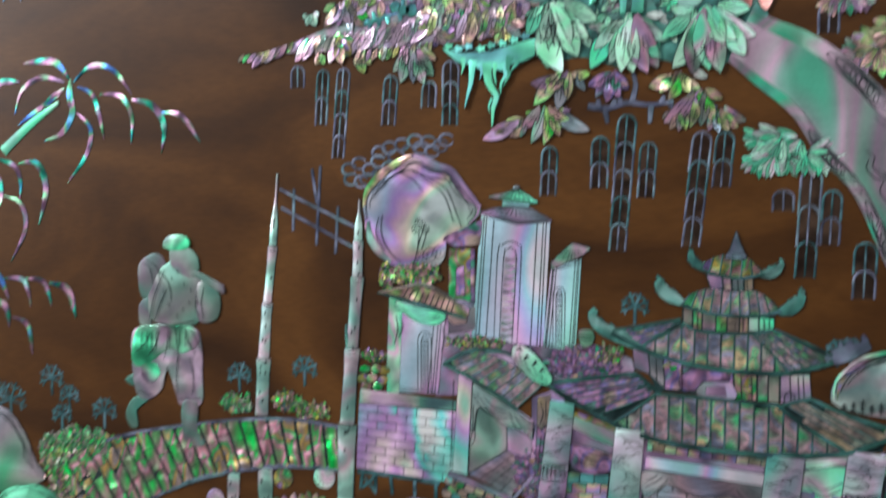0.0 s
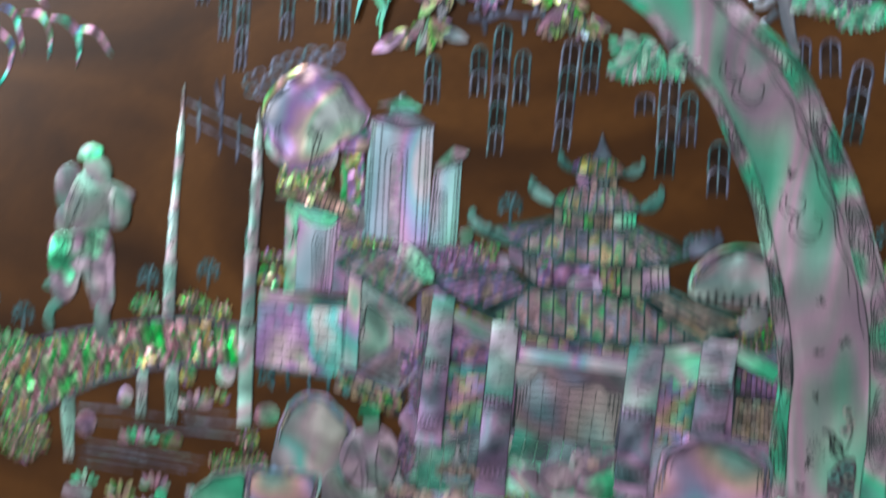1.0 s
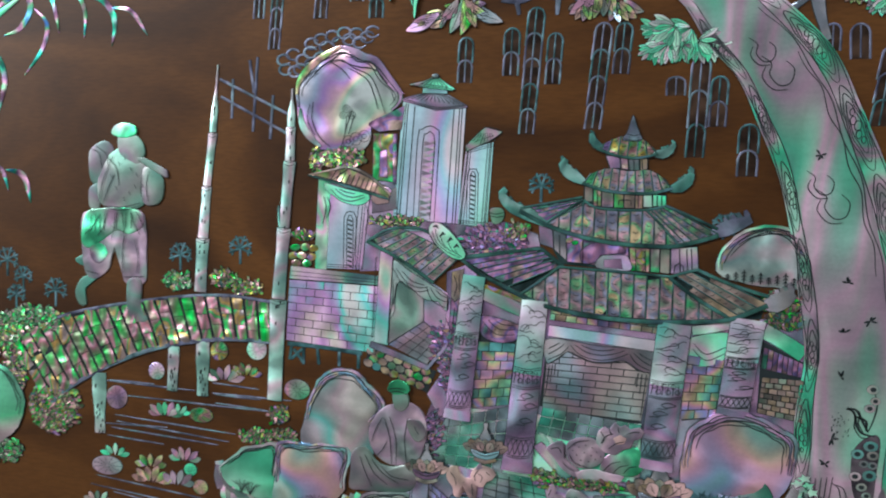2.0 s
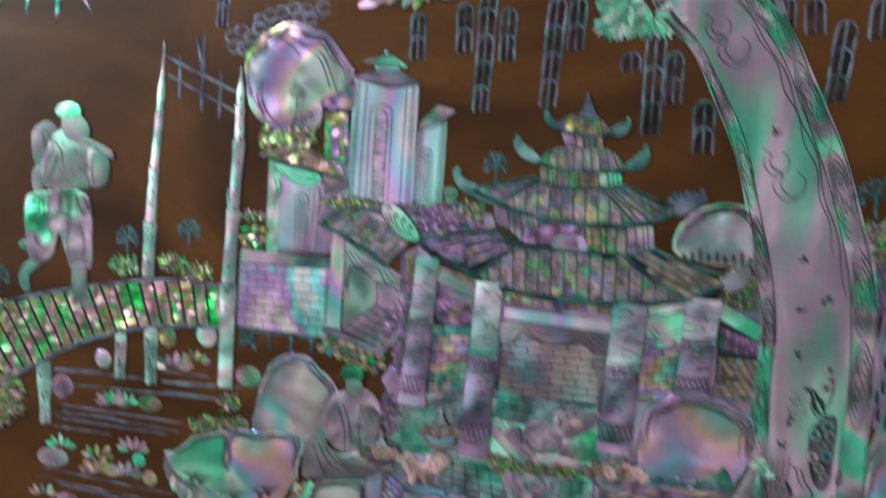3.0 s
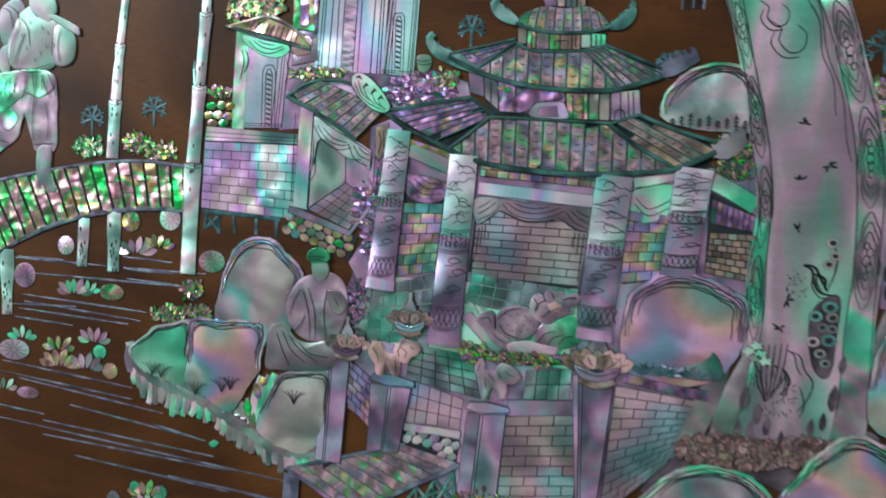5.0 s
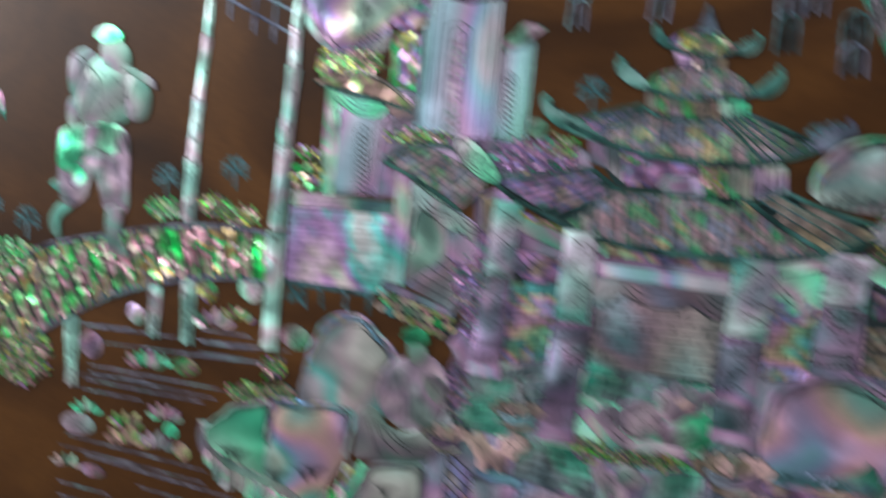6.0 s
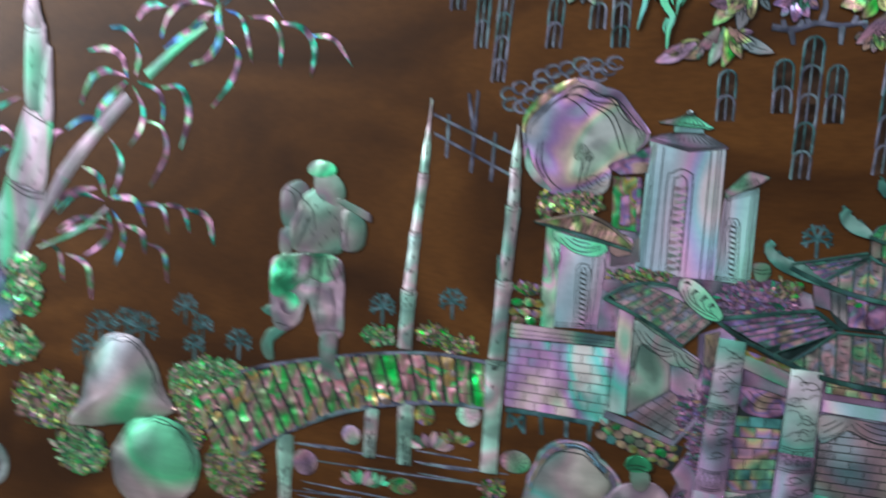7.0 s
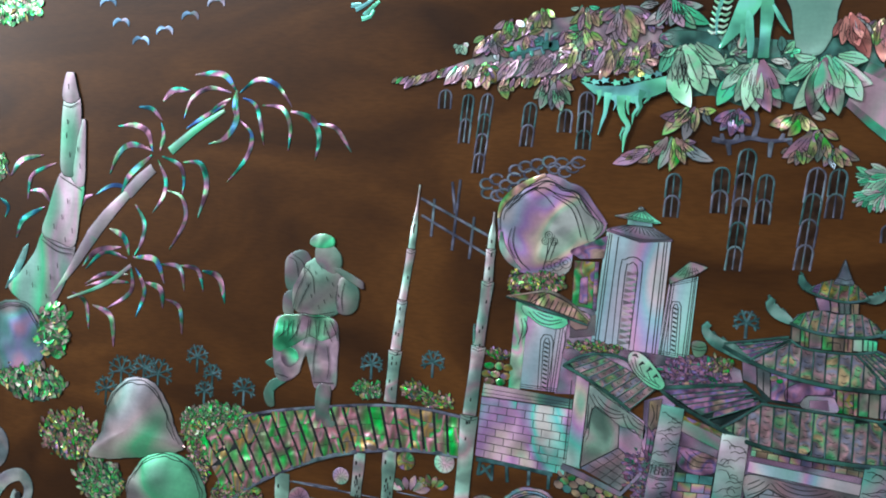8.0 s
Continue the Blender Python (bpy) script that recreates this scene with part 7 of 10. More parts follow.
lotus((-126.3, -146.8), 7.57, 6, LEAFLET_M)
lotus((-125.4, -151), 6.68, 5, LEAF_M)
# The tall rock behind the gate, with its layered rim and curled foliage
hill = rock([(-100.5, 75.2), (-99.2, 81.5), (-93.8, 88.1), (-85.2, 93.7), (-80.7, 95.6), (-76.3, 94.3), (-70.6, 91.3), (-65.9, 90.3), (-60.9, 83.5), (-55.3, 78.3), (-53.4, 74.8), (-55.7, 70.4), (-61.2, 65.8), (-66.4, 63.9), (-67.8, 54), (-75, 51.4), (-82.8, 51), (-88.9, 52.6), (-94, 56.5), (-97.9, 61.1), (-99.8, 67.5)], "tall rounded rock of pale pink and white shell", HILL_M, lift=0.1, dome=1.6, ridges=1, rim_mat=GREYP_M)
for path, w, m, label in (([(-100, 75.6), (-98.5, 81.9), (-92.8, 88.1), (-85, 93.2), (-80.7, 95.1)], [1.2, 2.6, 3.4, 3.0, 1.6], LEAFLET_M, "green and gold edge of the rock"), ([(-80.2, 95.1), (-75.9, 93.7), (-70.2, 90.6), (-65.9, 89.4), (-60.9, 82.7), (-53.9, 75.2)], [1.4, 3.6, 3.2, 4.2, 3.6, 1.4], GREYP_M, "violet layered edge of the rock"), ([(-98.3, 69.7), (-97.4, 62.9), (-93.5, 57.4), (-89.1, 53.7)], [1.0, 3.0, 3.4, 1.2], POST_M, "pale green edge of the rock")):
    strip(hill, "rim", path, w, m, 0.6, 0.75, 0.2, label=label)
ink(hill, [[(-96.8, 77.8), (-91.9, 84), (-86, 88.4), (-80.2, 89.6), (-74.9, 86.3), (-67.8, 83), (-64.5, 77.2), (-62.3, 71.4), (-60.9, 67.4)], [(-85, 88.8), (-80.2, 86), (-75.9, 81.4)], [(-95.8, 79.6), (-89.4, 86.2), (-84.1, 89.7)], [(-93.9, 71.4), (-94.9, 64.7), (-91.5, 58.3)], [(-92.4, 72.3), (-92.9, 65.1), (-89.6, 57.8), (-84.7, 53.7)], [(-80.2, 89.1), (-73, 86.7), (-65.9, 85.6), (-60.2, 79.8)], [(-78.8, 91.3), (-71.6, 89.3), (-65.9, 87.6), (-59.3, 80.2), (-55.5, 75.7)], [(-77.3, 86.4), (-69.2, 81.7), (-65.9, 75.4), (-64, 69.2)], [(-90.9, 84.5), (-94.8, 80.9)]], 0.42, 2.3)
blooms = []
for x, z, r in ((*(-77.6, 69.4), 1.6), (*(-75.2, 66.7), 1.6), (*(-79, 66.8), 1.5), (*(-73.3, 57), 2.6), (*(-69.7, 58.1), 2.4), (*(-76.6, 55.9), 2.4)):
    blooms += [[(x + r * g * math.cos(k * math.pi / 5), z + r * g * math.sin(k * math.pi / 5)) for k in range(11)] for g in (1, 0.4)]
ink(hill, blooms, 0.3, 2.6, 0.7)
ink(hill, [[(-80, 52.1), (-78.1, 60), (-77.6, 66.8)], [(-78.1, 60), (-75.6, 67.8), (-75.1, 69.4)], [(-76.6, 58.9), (-74.2, 66.7)]], 0.4, 2.3)
for x, z in [(-106.2, 90.1), (-102, 92.3), (-105.3, 86.1), (-101.1, 85.2), (-97.6, 90), (-94.2, 93.1), (-89.6, 90.8), (-93.7, 88.2), (-98.8, 86.1), (-89.6, 98.3), (-84.6, 99.5), (-93.7, 96.6), (-79.4, 100.8), (-74.2, 100.3), (-69.3, 98.9), (-72.6, 96.8), (-77.1, 98.1), (-87.3, 95.2), (-81.6, 96.9), (-67.1, 101)]:
    knot = thing("curled_leaf", (x, z), "curled ring-shaped grey teal shell leaf behind the rock", "leaf", "curled leaves")
    strip(knot, "curl", ellipse((x, z), 2.93, 2.26, 13)[1:], [0.903, 1.35, 0.677], STEEL_M, 0.3, 0.0, 0.1, 1.0)
shrub((-79.3, 48.3), 10.4, 4.08, 60, "bright green and gold shell foliage under the rock", SPARKS_M, 3.85, 0.5)
shrub((-91.5, 47.6), 3.17, 5.43, 22, "green and rose shell foliage beside the rock", SPARKS_M, 3.4, 0.3)

# Small pavilion between rock and tower
pav = thing("pavilion", (-61.3, 37.4), "small crimson and green shell pavilion between the towers", "pavilion")
plate(pav, "roof", [(-69.4, 63.3), (-52.8, 70.8), (-53.8, 60.9), (-63.7, 59.9)], PURPLE_M, 0.6, 0.4)
plate(pav, "wall", [(-66.1, 59.4), (-56.1, 59.3), (-56.5, 39.2), (-66.1, 40.1)], SPARK_M, 0.5, 0.3)
strip(pav, "post", [(-56.6, 59.3), (-56.5, 38.5)], 1.81, PURPLE_M, 0.7, 0.3)
plate(pav, "door", [(-63.2, 52), (-59.9, 53.1), (-59.4, 40.8), (-63.2, 41.5)], PURPLE_M, 0.6, 0.4)
plate(pav, "step", [(-66.1, 32.9), (-55.4, 37.4), (-55.3, 28), (-66.1, 26.1)], GREY_M, 0.5, 0.2)
strip(pav, "scroll", ellipse((-60.3, 35.1), 2.04, 1.81, 12), 1.13, PINK_M, 0.7, 0.4)

# Brick gate wall with a coping
gate = thing("gate_wall", (-83.3, -29.8), "pale shell brick wall with pink and green bands and a coping", "wall")
bed = wall(gate, "bed", [(-102.6, -2.2), (-62.7, -3.6), (-64.4, -32.8), (-103.8, -29.6)])
cells(bed, "brick", [(-102.6, -3.2), (-62.7, -4.3), (-64.4, -32.8), (-103.8, -29.6)], 8, 5, PALEC_M, h=0.5, lift=0.2)
plate(gate, "coping", [(-102, 2.9), (-62.7, 0.1), (-63, -4), (-102.6, -2.9)], PALE_M, 0.7, 0.2)
ink(gate, [[(-102.1, 0.6), (-62.7, -1.7)], [(-102.3, -1.3), (-63, -2.9)]], 0.25, 1.0)
pier = thing("railing", (-85.8, -39.3), "dark teal shell railing piles under the gate wall", "railing")
strip(pier, "beam", [(-103.3, -31), (-85.8, -31.8), (-69.5, -33.4)], 2.04, TEAL_M, 0.4)
for a in ([(-101.3, -31.9), (-102.1, -38.1)], [(-95.8, -32.2), (-95.8, -39.7)], [(-89.5, -32.4), (-88.8, -39.4)], [(-79.6, -33.2), (-79.6, -39.5)], [(-71, -33.5), (-71, -40)], [(-101.4, -37.6), (-96.3, -33.1)], [(-100.3, -33.3), (-95.8, -38.8)]):
    strip(pier, "stake", a, 1.58, TEAL_M, 0.35)

# Doorway with curtains
door = thing("doorway", (-48.7, -34.7), "open shell doorway with a draped curtain and tiled floor", "doorway")
plate(door, "jamb", [(-62, 10.7), (-56.1, 9.3), (-58, -29.2), (-64.3, -28)], PALEC_M, 0.8, 0.5)
plate(door, "back_wall", [(-56.3, 8.9), (-43.2, 0.6), (-42.8, -18.2), (-58.3, -28.7)], ROOT_M, 0.5, 0.2)
plate(door, "side_wall", [(-43.2, 0.6), (-32.7, -5.8), (-33.3, -25.4), (-42.8, -18.2)], GREYP_M, 0.5, 0.3)
floor_q = [(-58, -28.7), (-42.8, -18.2), (-33.1, -25), (-41.1, -36.2)]
cells(wall(door, "floor", floor_q, lift=0.2), "floor_tile", floor_q, 4, 5, PALEG_M, 0, h=0.45, lift=0.35)
plate(door, "curtain", smooth([(-57.3, 6.2), (-49.2, 2.7), (-40.7, -2.1), (-32.7, -7.3), (-32.7, -13.6), (-34.6, -12.8), (-36.9, -9.7), (-41.2, -9.4), (-44.9, -7.6), (-50.2, -3.2), (-53.5, -1.9), (-54.9, -6.1), (-55.4, -14.8), (-56.8, -17.6), (-58.2, -14.9)], 1.6, True), POST_M, 0.6, 0.5)
ink(door, [[(-56.3, 3.5), (-52.5, -2.4), (-45.9, -5.8), (-40.7, -4.8)], [(-54.9, 3.5), (-50.2, -2.3), (-44.5, -4.2), (-41.2, -3.5)], [(-52.5, 2.6), (-48.3, -1.4), (-42.6, -3)], [(-42.1, -3.5), (-39.3, -9.3), (-33.6, -11.9)], [(-40.2, -3.9), (-37.4, -7.9), (-33.2, -9.6)], [(-37.9, -4.7), (-35.5, -6.9), (-33.2, -7.8)], [(-56.1, -1.1), (-56.3, -10.2), (-57.3, -16.2)], [(-54.7, -2.4), (-55.9, -11.6)]], 0.4, 1.32)
plate(door, "sill", [(-65.5, -27.6), (-62.1, -28.4), (-40.7, -36.2), (-32.6, -25.8), (-32.1, -28), (-40.6, -38.8), (-66.4, -30.3)], GREYP_M, 0.8, 0.5)
ink(door, [[(-56.5, 8), (-58.3, -28.3)], [(-63.9, 8), (-65, -26.3)]], 0.35, 1.42)
ink(door, [[(-43.2, 0.2), (-42.8, -18.2)], [(-58, -28.7), (-42.8, -18.2)], [(-42.8, -18.2), (-33.1, -25)]], 0.35, 0.95)
base = thing("stone_footing", (-53.1, -46), "footing of bright green and gold shell cobbles", "footing")
fq = [(-66.4, -30.3), (-36.9, -38.7), (-40.8, -48.1), (-68.1, -38)]
mortar = wall(base, "mortar", fq, lift=0.1)
for r in range(3):
    for k in range(7):
        p = quad_at(fq, (k + 0.5 * (r % 2) + 0.3) / 7.3, (r + 0.5) / 3)
        plate(mortar, "cobble", ellipse(p, 2.3, 1.85, 7, -0.3, 0.12, r * 10 + k), (SAND_M, SPARK_M, SAND_M, PASTEL_M)[(k + r) % 4] if k < 4 else SPARK_M, 0.4, 0.3 + 0.06 * r, inset=0.25, tilt=(0.03 * ((k * 7 + r) % 3 - 1), 0.03 * ((k + r) % 3 - 1)))


def tiled(root, name, top, bottom, cols, mat, lift=0.6, marks=4, seed=1, tilt=0.03, cuts=1, upright=False):
    """A curved slope between two edges: a bent tile strip in each column with a dark rib beside it and small engraved scallops."""
    rnd = random.Random(seed)
    a, c = smooth(top, 1.0), smooth(bottom, 1.0)

    def at(u, v):
        if not upright:
            return lerp(along(a, u), along(c, u), v)
        x = c[0][0] + u * (c[-1][0] - c[0][0])
        hi, lo = (float(np.interp(x, [p[0] for p in e], [p[1] for p in e])) for e in (a, c))
        return x, max(hi, lo + 0.7) + (lo - max(hi, lo + 0.7)) * v

    bed = [slab([at(k / cols, 0), at((k + 1) / cols, 0), at((k + 1) / cols, 1), at(k / cols, 1)], 0.3, lift, 0.02) for k in range(cols)]
    slope = tagged(part(name, mesh_of(name, *joined(bed), RIB_M), root), "dark bed between the roof tiles")
    arcs = []
    for k in range(cols):
        u0, u1 = (k + 0.06) / cols, (k + 0.94) / cols
        vs = [0.0] + sorted(rnd.uniform(0.25, 0.75) for j in range(cuts - 1)) + [1.0]
        for v0, v1 in zip(vs, vs[1:]):
            o = [at(u0, v0 + 0.012), at(u1, v0 + 0.012), at(u1, v1 - 0.012), at(u0, v1 - 0.012)]
            plate(slope, "roof_tile", o, mat, 0.45, lift + 0.15 + 2 * tilt, inset=0.1, tilt=(rnd.uniform(-tilt, tilt), rnd.uniform(-tilt, tilt)))
        fits = marks if not upright else max(1, round(marks * math.dist(at((u0 + u1) / 2, 0), at((u0 + u1) / 2, 1)) / math.dist(at(0.5, 0), at(0.5, 1))))
        for j in range(fits):
            v = (j + 0.55 + rnd.uniform(-0.12, 0.12)) / fits
            arcs.append([at(u0 + 0.22 / cols, v), at((u0 + u1) / 2, v + 0.16 / fits), at(u1 - 0.22 / cols, v)])
    if marks:
        ink(slope, arcs, 0.26, lift + 0.85 + 4 * tilt, 0.8)
    for k in range(cols + 1):
        strip(slope, "rib", [at(k / cols, 0), at(k / cols, 0.5), at(k / cols, 1)], 0.6, RIDGE_M, 0.75, lift + 0.1, 0.2)
    return slope


def curl(root, pts, w, mat=None, spikes=4, lift=0.6):
    """An upturned roof corner with small spikes."""
    horn = strip(root, "corner_horn", pts, [w * 0.5, w, w * 0.9, w * 0.5], mat or TEALD_M, 0.6, lift, 0.3)
    p = smooth(pts, 1.0)
    for k in range(spikes):
        i = int(len(p) * (0.35 + 0.6 * k / spikes))
        x, z = p[i]
        strip(horn, "spike", [(x, z), (x + 0.3, z + w * 0.4), (x - 0.5, z + w * 0.66)], [w * 0.42, w * 0.4, w * 0.2], mat or TEALD_M, 0.5, lift)


# Gate roofs
gr = thing("gate_roof", (-42.3, 3.7), "sloping shell roof of grey green tiles over the doorway", "roof")
tiled(gr, "slope", [(-53.7, 20.3), (-41.5, 15.5), (-29.5, 8.1)], [(-67.5, 14.6), (-53, 7.2), (-39.2, -1.4)], 9, ROOF_M, 0.8, 5, 2)
strip(gr, "ridge", [(-67.5, 14.6), (-60.8, 18.8), (-53.7, 20.5), (-41.9, 19.1), (-29.5, 8.1)], 1.13, RIDGE_M, 0.9, 0.9)
strip(gr, "eave", [(-68, 14.6), (-52.9, 7.1), (-39, -1.8)], 1.58, RIDGE_M, 0.9, 0.9)
crest = thing("roof_crest", (-30.6, 8.5), "mint shell roof crest fluted like a scallop", "crest")
plate(crest, "face", smooth([(-41.4, 19.1), (-41, 22.2), (-38.6, 23.4), (-35.4, 22.3), (-31.6, 19.2), (-27.9, 14.8), (-25.6, 10.4), (-27.4, 8.1), (-31.8, 8.9), (-36.2, 12), (-40, 16)], 1.2, True), GREEN_M, 0.5, 1.9)
for a, w in (([(-39.6, 21.4), (-38.2, 21.8), (-37.2, 20.7)], 1.13), ([(-36.7, 17.4), (-35.3, 18.9), (-34.4, 18.3)], 1.36), ([(-33.5, 15.2), (-31.9, 17), (-31.2, 16.1)], 1.36), ([(-30.7, 13), (-29.3, 14.3), (-28.6, 13.2)], 1.36)):
    strip(crest, "hollow", a, [w * 0.4, w, w * 0.3], INK_M, 0.1, 2.4, 0.0)
ink(crest, [[(-40, 19.6), (-37.7, 14.6), (-33, 11.1), (-27.9, 9)], [(-38.6, 20.5), (-37.2, 16), (-33.9, 12.5)], [(-36.3, 17.4), (-34.9, 14.2), (-31.6, 11.2)], [(-33, 15.2), (-31.8, 12.5), (-29.5, 10.5)], [(-30.2, 12.5), (-29.3, 10.7), (-27.4, 9.4)], [(-40.5, 17.8), (-38.6, 14.2), (-34.8, 11.1)]], 0.35, 2.5)
plate(thing("roof_bank", (-28.3, 14.8), "smoky violet shell ground under the roof foliage", "ground"), "face", [(-67.4, 21.9), (-51.6, 24.8), (-28.3, 23.7), (-9.7, 24.3), (3.4, 19.7), (4.8, 13.6), (-25.9, 8.1), (-39.9, 19.1), (-56.4, 18.9)], GREYP_M, 0.15, 0.03)
shrub((-13.5, 15.9), 13.6, 4.98, 90, "dark purple and rose shell foliage on the gate roof", PURPLES_M, 4.98, 0.4)
shrub((-55.3, 22.8), 11.8, 2.04, 45, "rose and green shell foliage below the tower", SPARKS_M, 3.17, 0.5)
shrub((-5.6, 20), 5.43, 3.17, 24, "bright green and pink shell foliage beside the pagoda", SPARKS_M, 3.4, 0.5)
vase = thing("jar", (-13.6, 23.2), "small banded lilac shell jar on the roof", "jar")
plate(vase, "body", smooth([(-16.6, 28.7), (-14.8, 30), (-11.2, 29.6), (-10.2, 26.5), (-12, 23.4), (-15.2, 23.4)], 1, True), PINK_M, 0.6, 0.4, dome=0.4)
ink(vase, [[(-16.6, 27.8), (-13.6, 27.2), (-10.5, 27.9)], [(-16.3, 26.5), (-13.6, 25.9), (-10.4, 26.5)]], 0.3, 1.5)
side = thing("side_roof", (-5.4, 2.3), "low purple and rose shell roof beside the great hall", "roof")
tiled(side, "slope", [(4.3, 13.8), (8.4, 10.6), (12, 6.9)], [(-26.4, 8.1), (-18.1, 3.4), (-8, -1.9)], 6, PURPLE_M, 0.6, 0, 3, cuts=1)
strip(side, "ridge", [(-28.3, 9), (-12.3, 11.5), (4.7, 14)], 1.58, RIDGE_M, 0.8, 0.9)
strip(side, "ridge", [(4.7, 14), (9.2, 10.6), (14.1, 6.7)], 1.58, RIDGE_M, 0.8, 0.9)
strip(side, "eave", [(-28.3, 9), (-19.1, 2.4), (-3.1, -4.7)], 1.58, RIDGE_M, 0.8, 0.9)

# The pagoda
pag = thing("pagoda", (38.4, 9.8), "three-tiered pagoda of purple, teal and gold shell with upturned eaves", "pagoda")
plate(pag, "spire", smooth([(38.7, 67), (40.2, 63), (41.6, 59.6), (42.3, 56.9), (34.9, 57.1), (36.3, 59.9), (37.3, 63)], 1.2, True), STEEL_M, 0.6, 1.4)
ink(pag, [[(36.3, 59.7), (39.1, 58.8), (41.6, 59.4)], [(35.3, 57.8), (38.9, 57.1), (42, 57.5)]], 0.3, 2.1)
tiled(pag, "top_roof", [(28.3, 55.9), (34, 58.6), (42, 58.1), (46.1, 54.5)], [(26.2, 53.4), (32.9, 51.4), (40.7, 50.8), (48, 52.2)], 6, SPARK_M, 1.0, 3, 5)
strip(pag, "eave", [(25.3, 53.8), (32.9, 51.2), (40.7, 50.3), (48.5, 52)], 1.12, RIDGE_M, 0.9, 1.1)
curl(pag, [(27.7, 54.2), (25.1, 55.3), (23.5, 57.2), (23.1, 59.8)], 3.6, spikes=3, lift=1.0)
curl(pag, [(46.8, 52), (50.1, 52), (53, 53.4), (54.4, 55.9)], 4.0, spikes=4, lift=1.0)
low = wall(pag, "top_storey", [(28.6, 51.5), (44.9, 50.5), (45, 45.7), (30.4, 45.7)], RIB_M, 0.3, 0.7)
plate(low, "panel", [(28.8, 51.3), (34.1, 50.8), (34.7, 46.3), (30.6, 46.1)], GREYP_M, 0.5, 0.8)
plate(low, "panel", [(34.4, 50.8), (37.1, 50.6), (37.6, 45.7), (34.9, 45.9)], PURPLE_M, 0.5, 0.8)
plate(low, "window", [(37.5, 50.4), (41.4, 49.9), (41.7, 45.5), (38.1, 45.5)], PALE_M, 0.6, 0.8)
plate(low, "window", [(41.8, 49.9), (44.7, 50.1), (44.8, 45.9), (42.1, 45.5)], SAND_M, 0.6, 0.8)
ink(low, [[(39.5, 49.7), (39.8, 45.7)], [(42.6, 49.5), (42.9, 46.1)]], 0.4, 1.7)
tiled(pag, "middle_roof", [(23.3, 44), (30, 46.4), (37.7, 45.3), (45.5, 45.9), (50.8, 42.7)], [(20.6, 40.2), (27.1, 38.2), (35.7, 37.2), (46.3, 37.2), (54, 38.9)], 10, ROOF_M, 0.8, 3, 6)
strip(pag, "eave", [(20.2, 40.4), (26.7, 38), (35.7, 36.8), (46.3, 36.8), (54.6, 38.9)], 1.35, RIDGE_M, 0.9, 0.9)
curl(pag, [(21, 40.6), (17.5, 42.7), (14.2, 44.7), (12.2, 47.5), (13.5, 49.6)], 5.0, spikes=4, lift=0.8)
curl(pag, [(53.4, 38.5), (57.1, 39.6), (59.9, 41.9), (61.3, 44.8)], 5.0, spikes=5, lift=0.8)
low = wall(pag, "middle_storey", [(20.8, 39.3), (52.4, 36.4), (52.3, 31.8), (26.2, 30.5), (20.9, 33.3)], RIB_M, 0.3, 0.5)
for k, (q, m) in enumerate((([(21.1, 39.1), (24.3, 38.7), (24.4, 33.1), (21.2, 33.1)], SAND_M), ([(24.5, 38.5), (27.6, 38), (27.7, 31.4), (24.7, 31.4)], SPARK_M), ([(27.8, 37.8), (32.3, 37.4), (32.4, 31), (27.9, 31)], ROOF_M), ([(32.5, 37.4), (36.1, 37), (36.3, 30.8), (32.6, 30.8)], LEAFLET_M), ([(36.3, 37), (40.4, 36.6), (40.5, 30.8), (36.5, 30.8)], SAND_M), ([(40.6, 36.8), (43.4, 36.4), (43.5, 30.8), (40.7, 30.8)], LEAFLET_M), ([(43.6, 36.6), (46.9, 36.2), (47.1, 31.3), (43.7, 31.3)], GREEN_M), ([(47.2, 36.4), (52.2, 36), (52.3, 31.8), (47.3, 31.7)], GREEN_M))):
    plate(low, "panel", q, m, 0.5, 0.6, tilt=(0.02 * (k % 3 - 1), 0.01))
ink(low, [[(34.3, 31.9), (34.5, 33.8), (39, 33.8), (39.2, 31.9)], [(26.1, 37.2), (26.2, 31.6)], [(41.7, 36.4), (41.8, 31.3)], [(48.8, 35.8), (48.9, 31.9)], [(50.5, 35.8), (50.6, 32)]], 0.4, 1.45)
strip(pag, "beam", [(20.9, 33.7), (26.2, 30.7), (38, 30), (45.4, 30.4), (52.7, 32)], 1.12, RIDGE_M, 0.8, 0.8)
tiled(pag, "great_roof_side", [(20.3, 34.1), (21.6, 32.4)], [(-2.6, 30.5), (1.9, 27.5), (6.4, 24.3)], 4, PURPLE_M, 0.6, 6, 9)
tiled(pag, "great_roof", [(6.9, 23.9), (14.3, 28.7), (21.6, 32.9), (27.7, 30.3), (36.9, 29.7), (44.8, 30.2), (50.8, 24.1), (57.2, 17.6)], [(6.9, 23.4), (18.3, 20.3), (31.8, 18.1), (44.6, 17), (57.3, 17.2)], 11, ROOF_M, 0.6, 4, 8, cuts=1, upright=True)
tiled(pag, "great_roof_side", [(44.8, 30.4), (48.5, 31.3), (52.3, 31.8)], [(57.3, 17.4), (64.7, 18.3), (71.6, 22)], 5, ROOF_M, 0.6, 6, 10)
for a, w in (([(-3.9, 29.9), (8.7, 32.4), (20.3, 34.8)], 1.4), ([(20.7, 33.7), (13.4, 29.1), (6.4, 24.3)], 1.4), ([(44.8, 30.4), (50.8, 24.5), (57.3, 17.4)], 1.4), ([(52.3, 32), (61.1, 28.4), (71.6, 23.7)], 1.6), ([(-4.3, 28.8), (6.4, 23.6), (18.3, 19.6), (31.8, 17.2), (44.7, 16.4), (57.3, 16.8), (72, 21.2)], 2.4)):
    strip(pag, "ridge", a, w * 0.75, RIDGE_M, 0.9, 1.0)
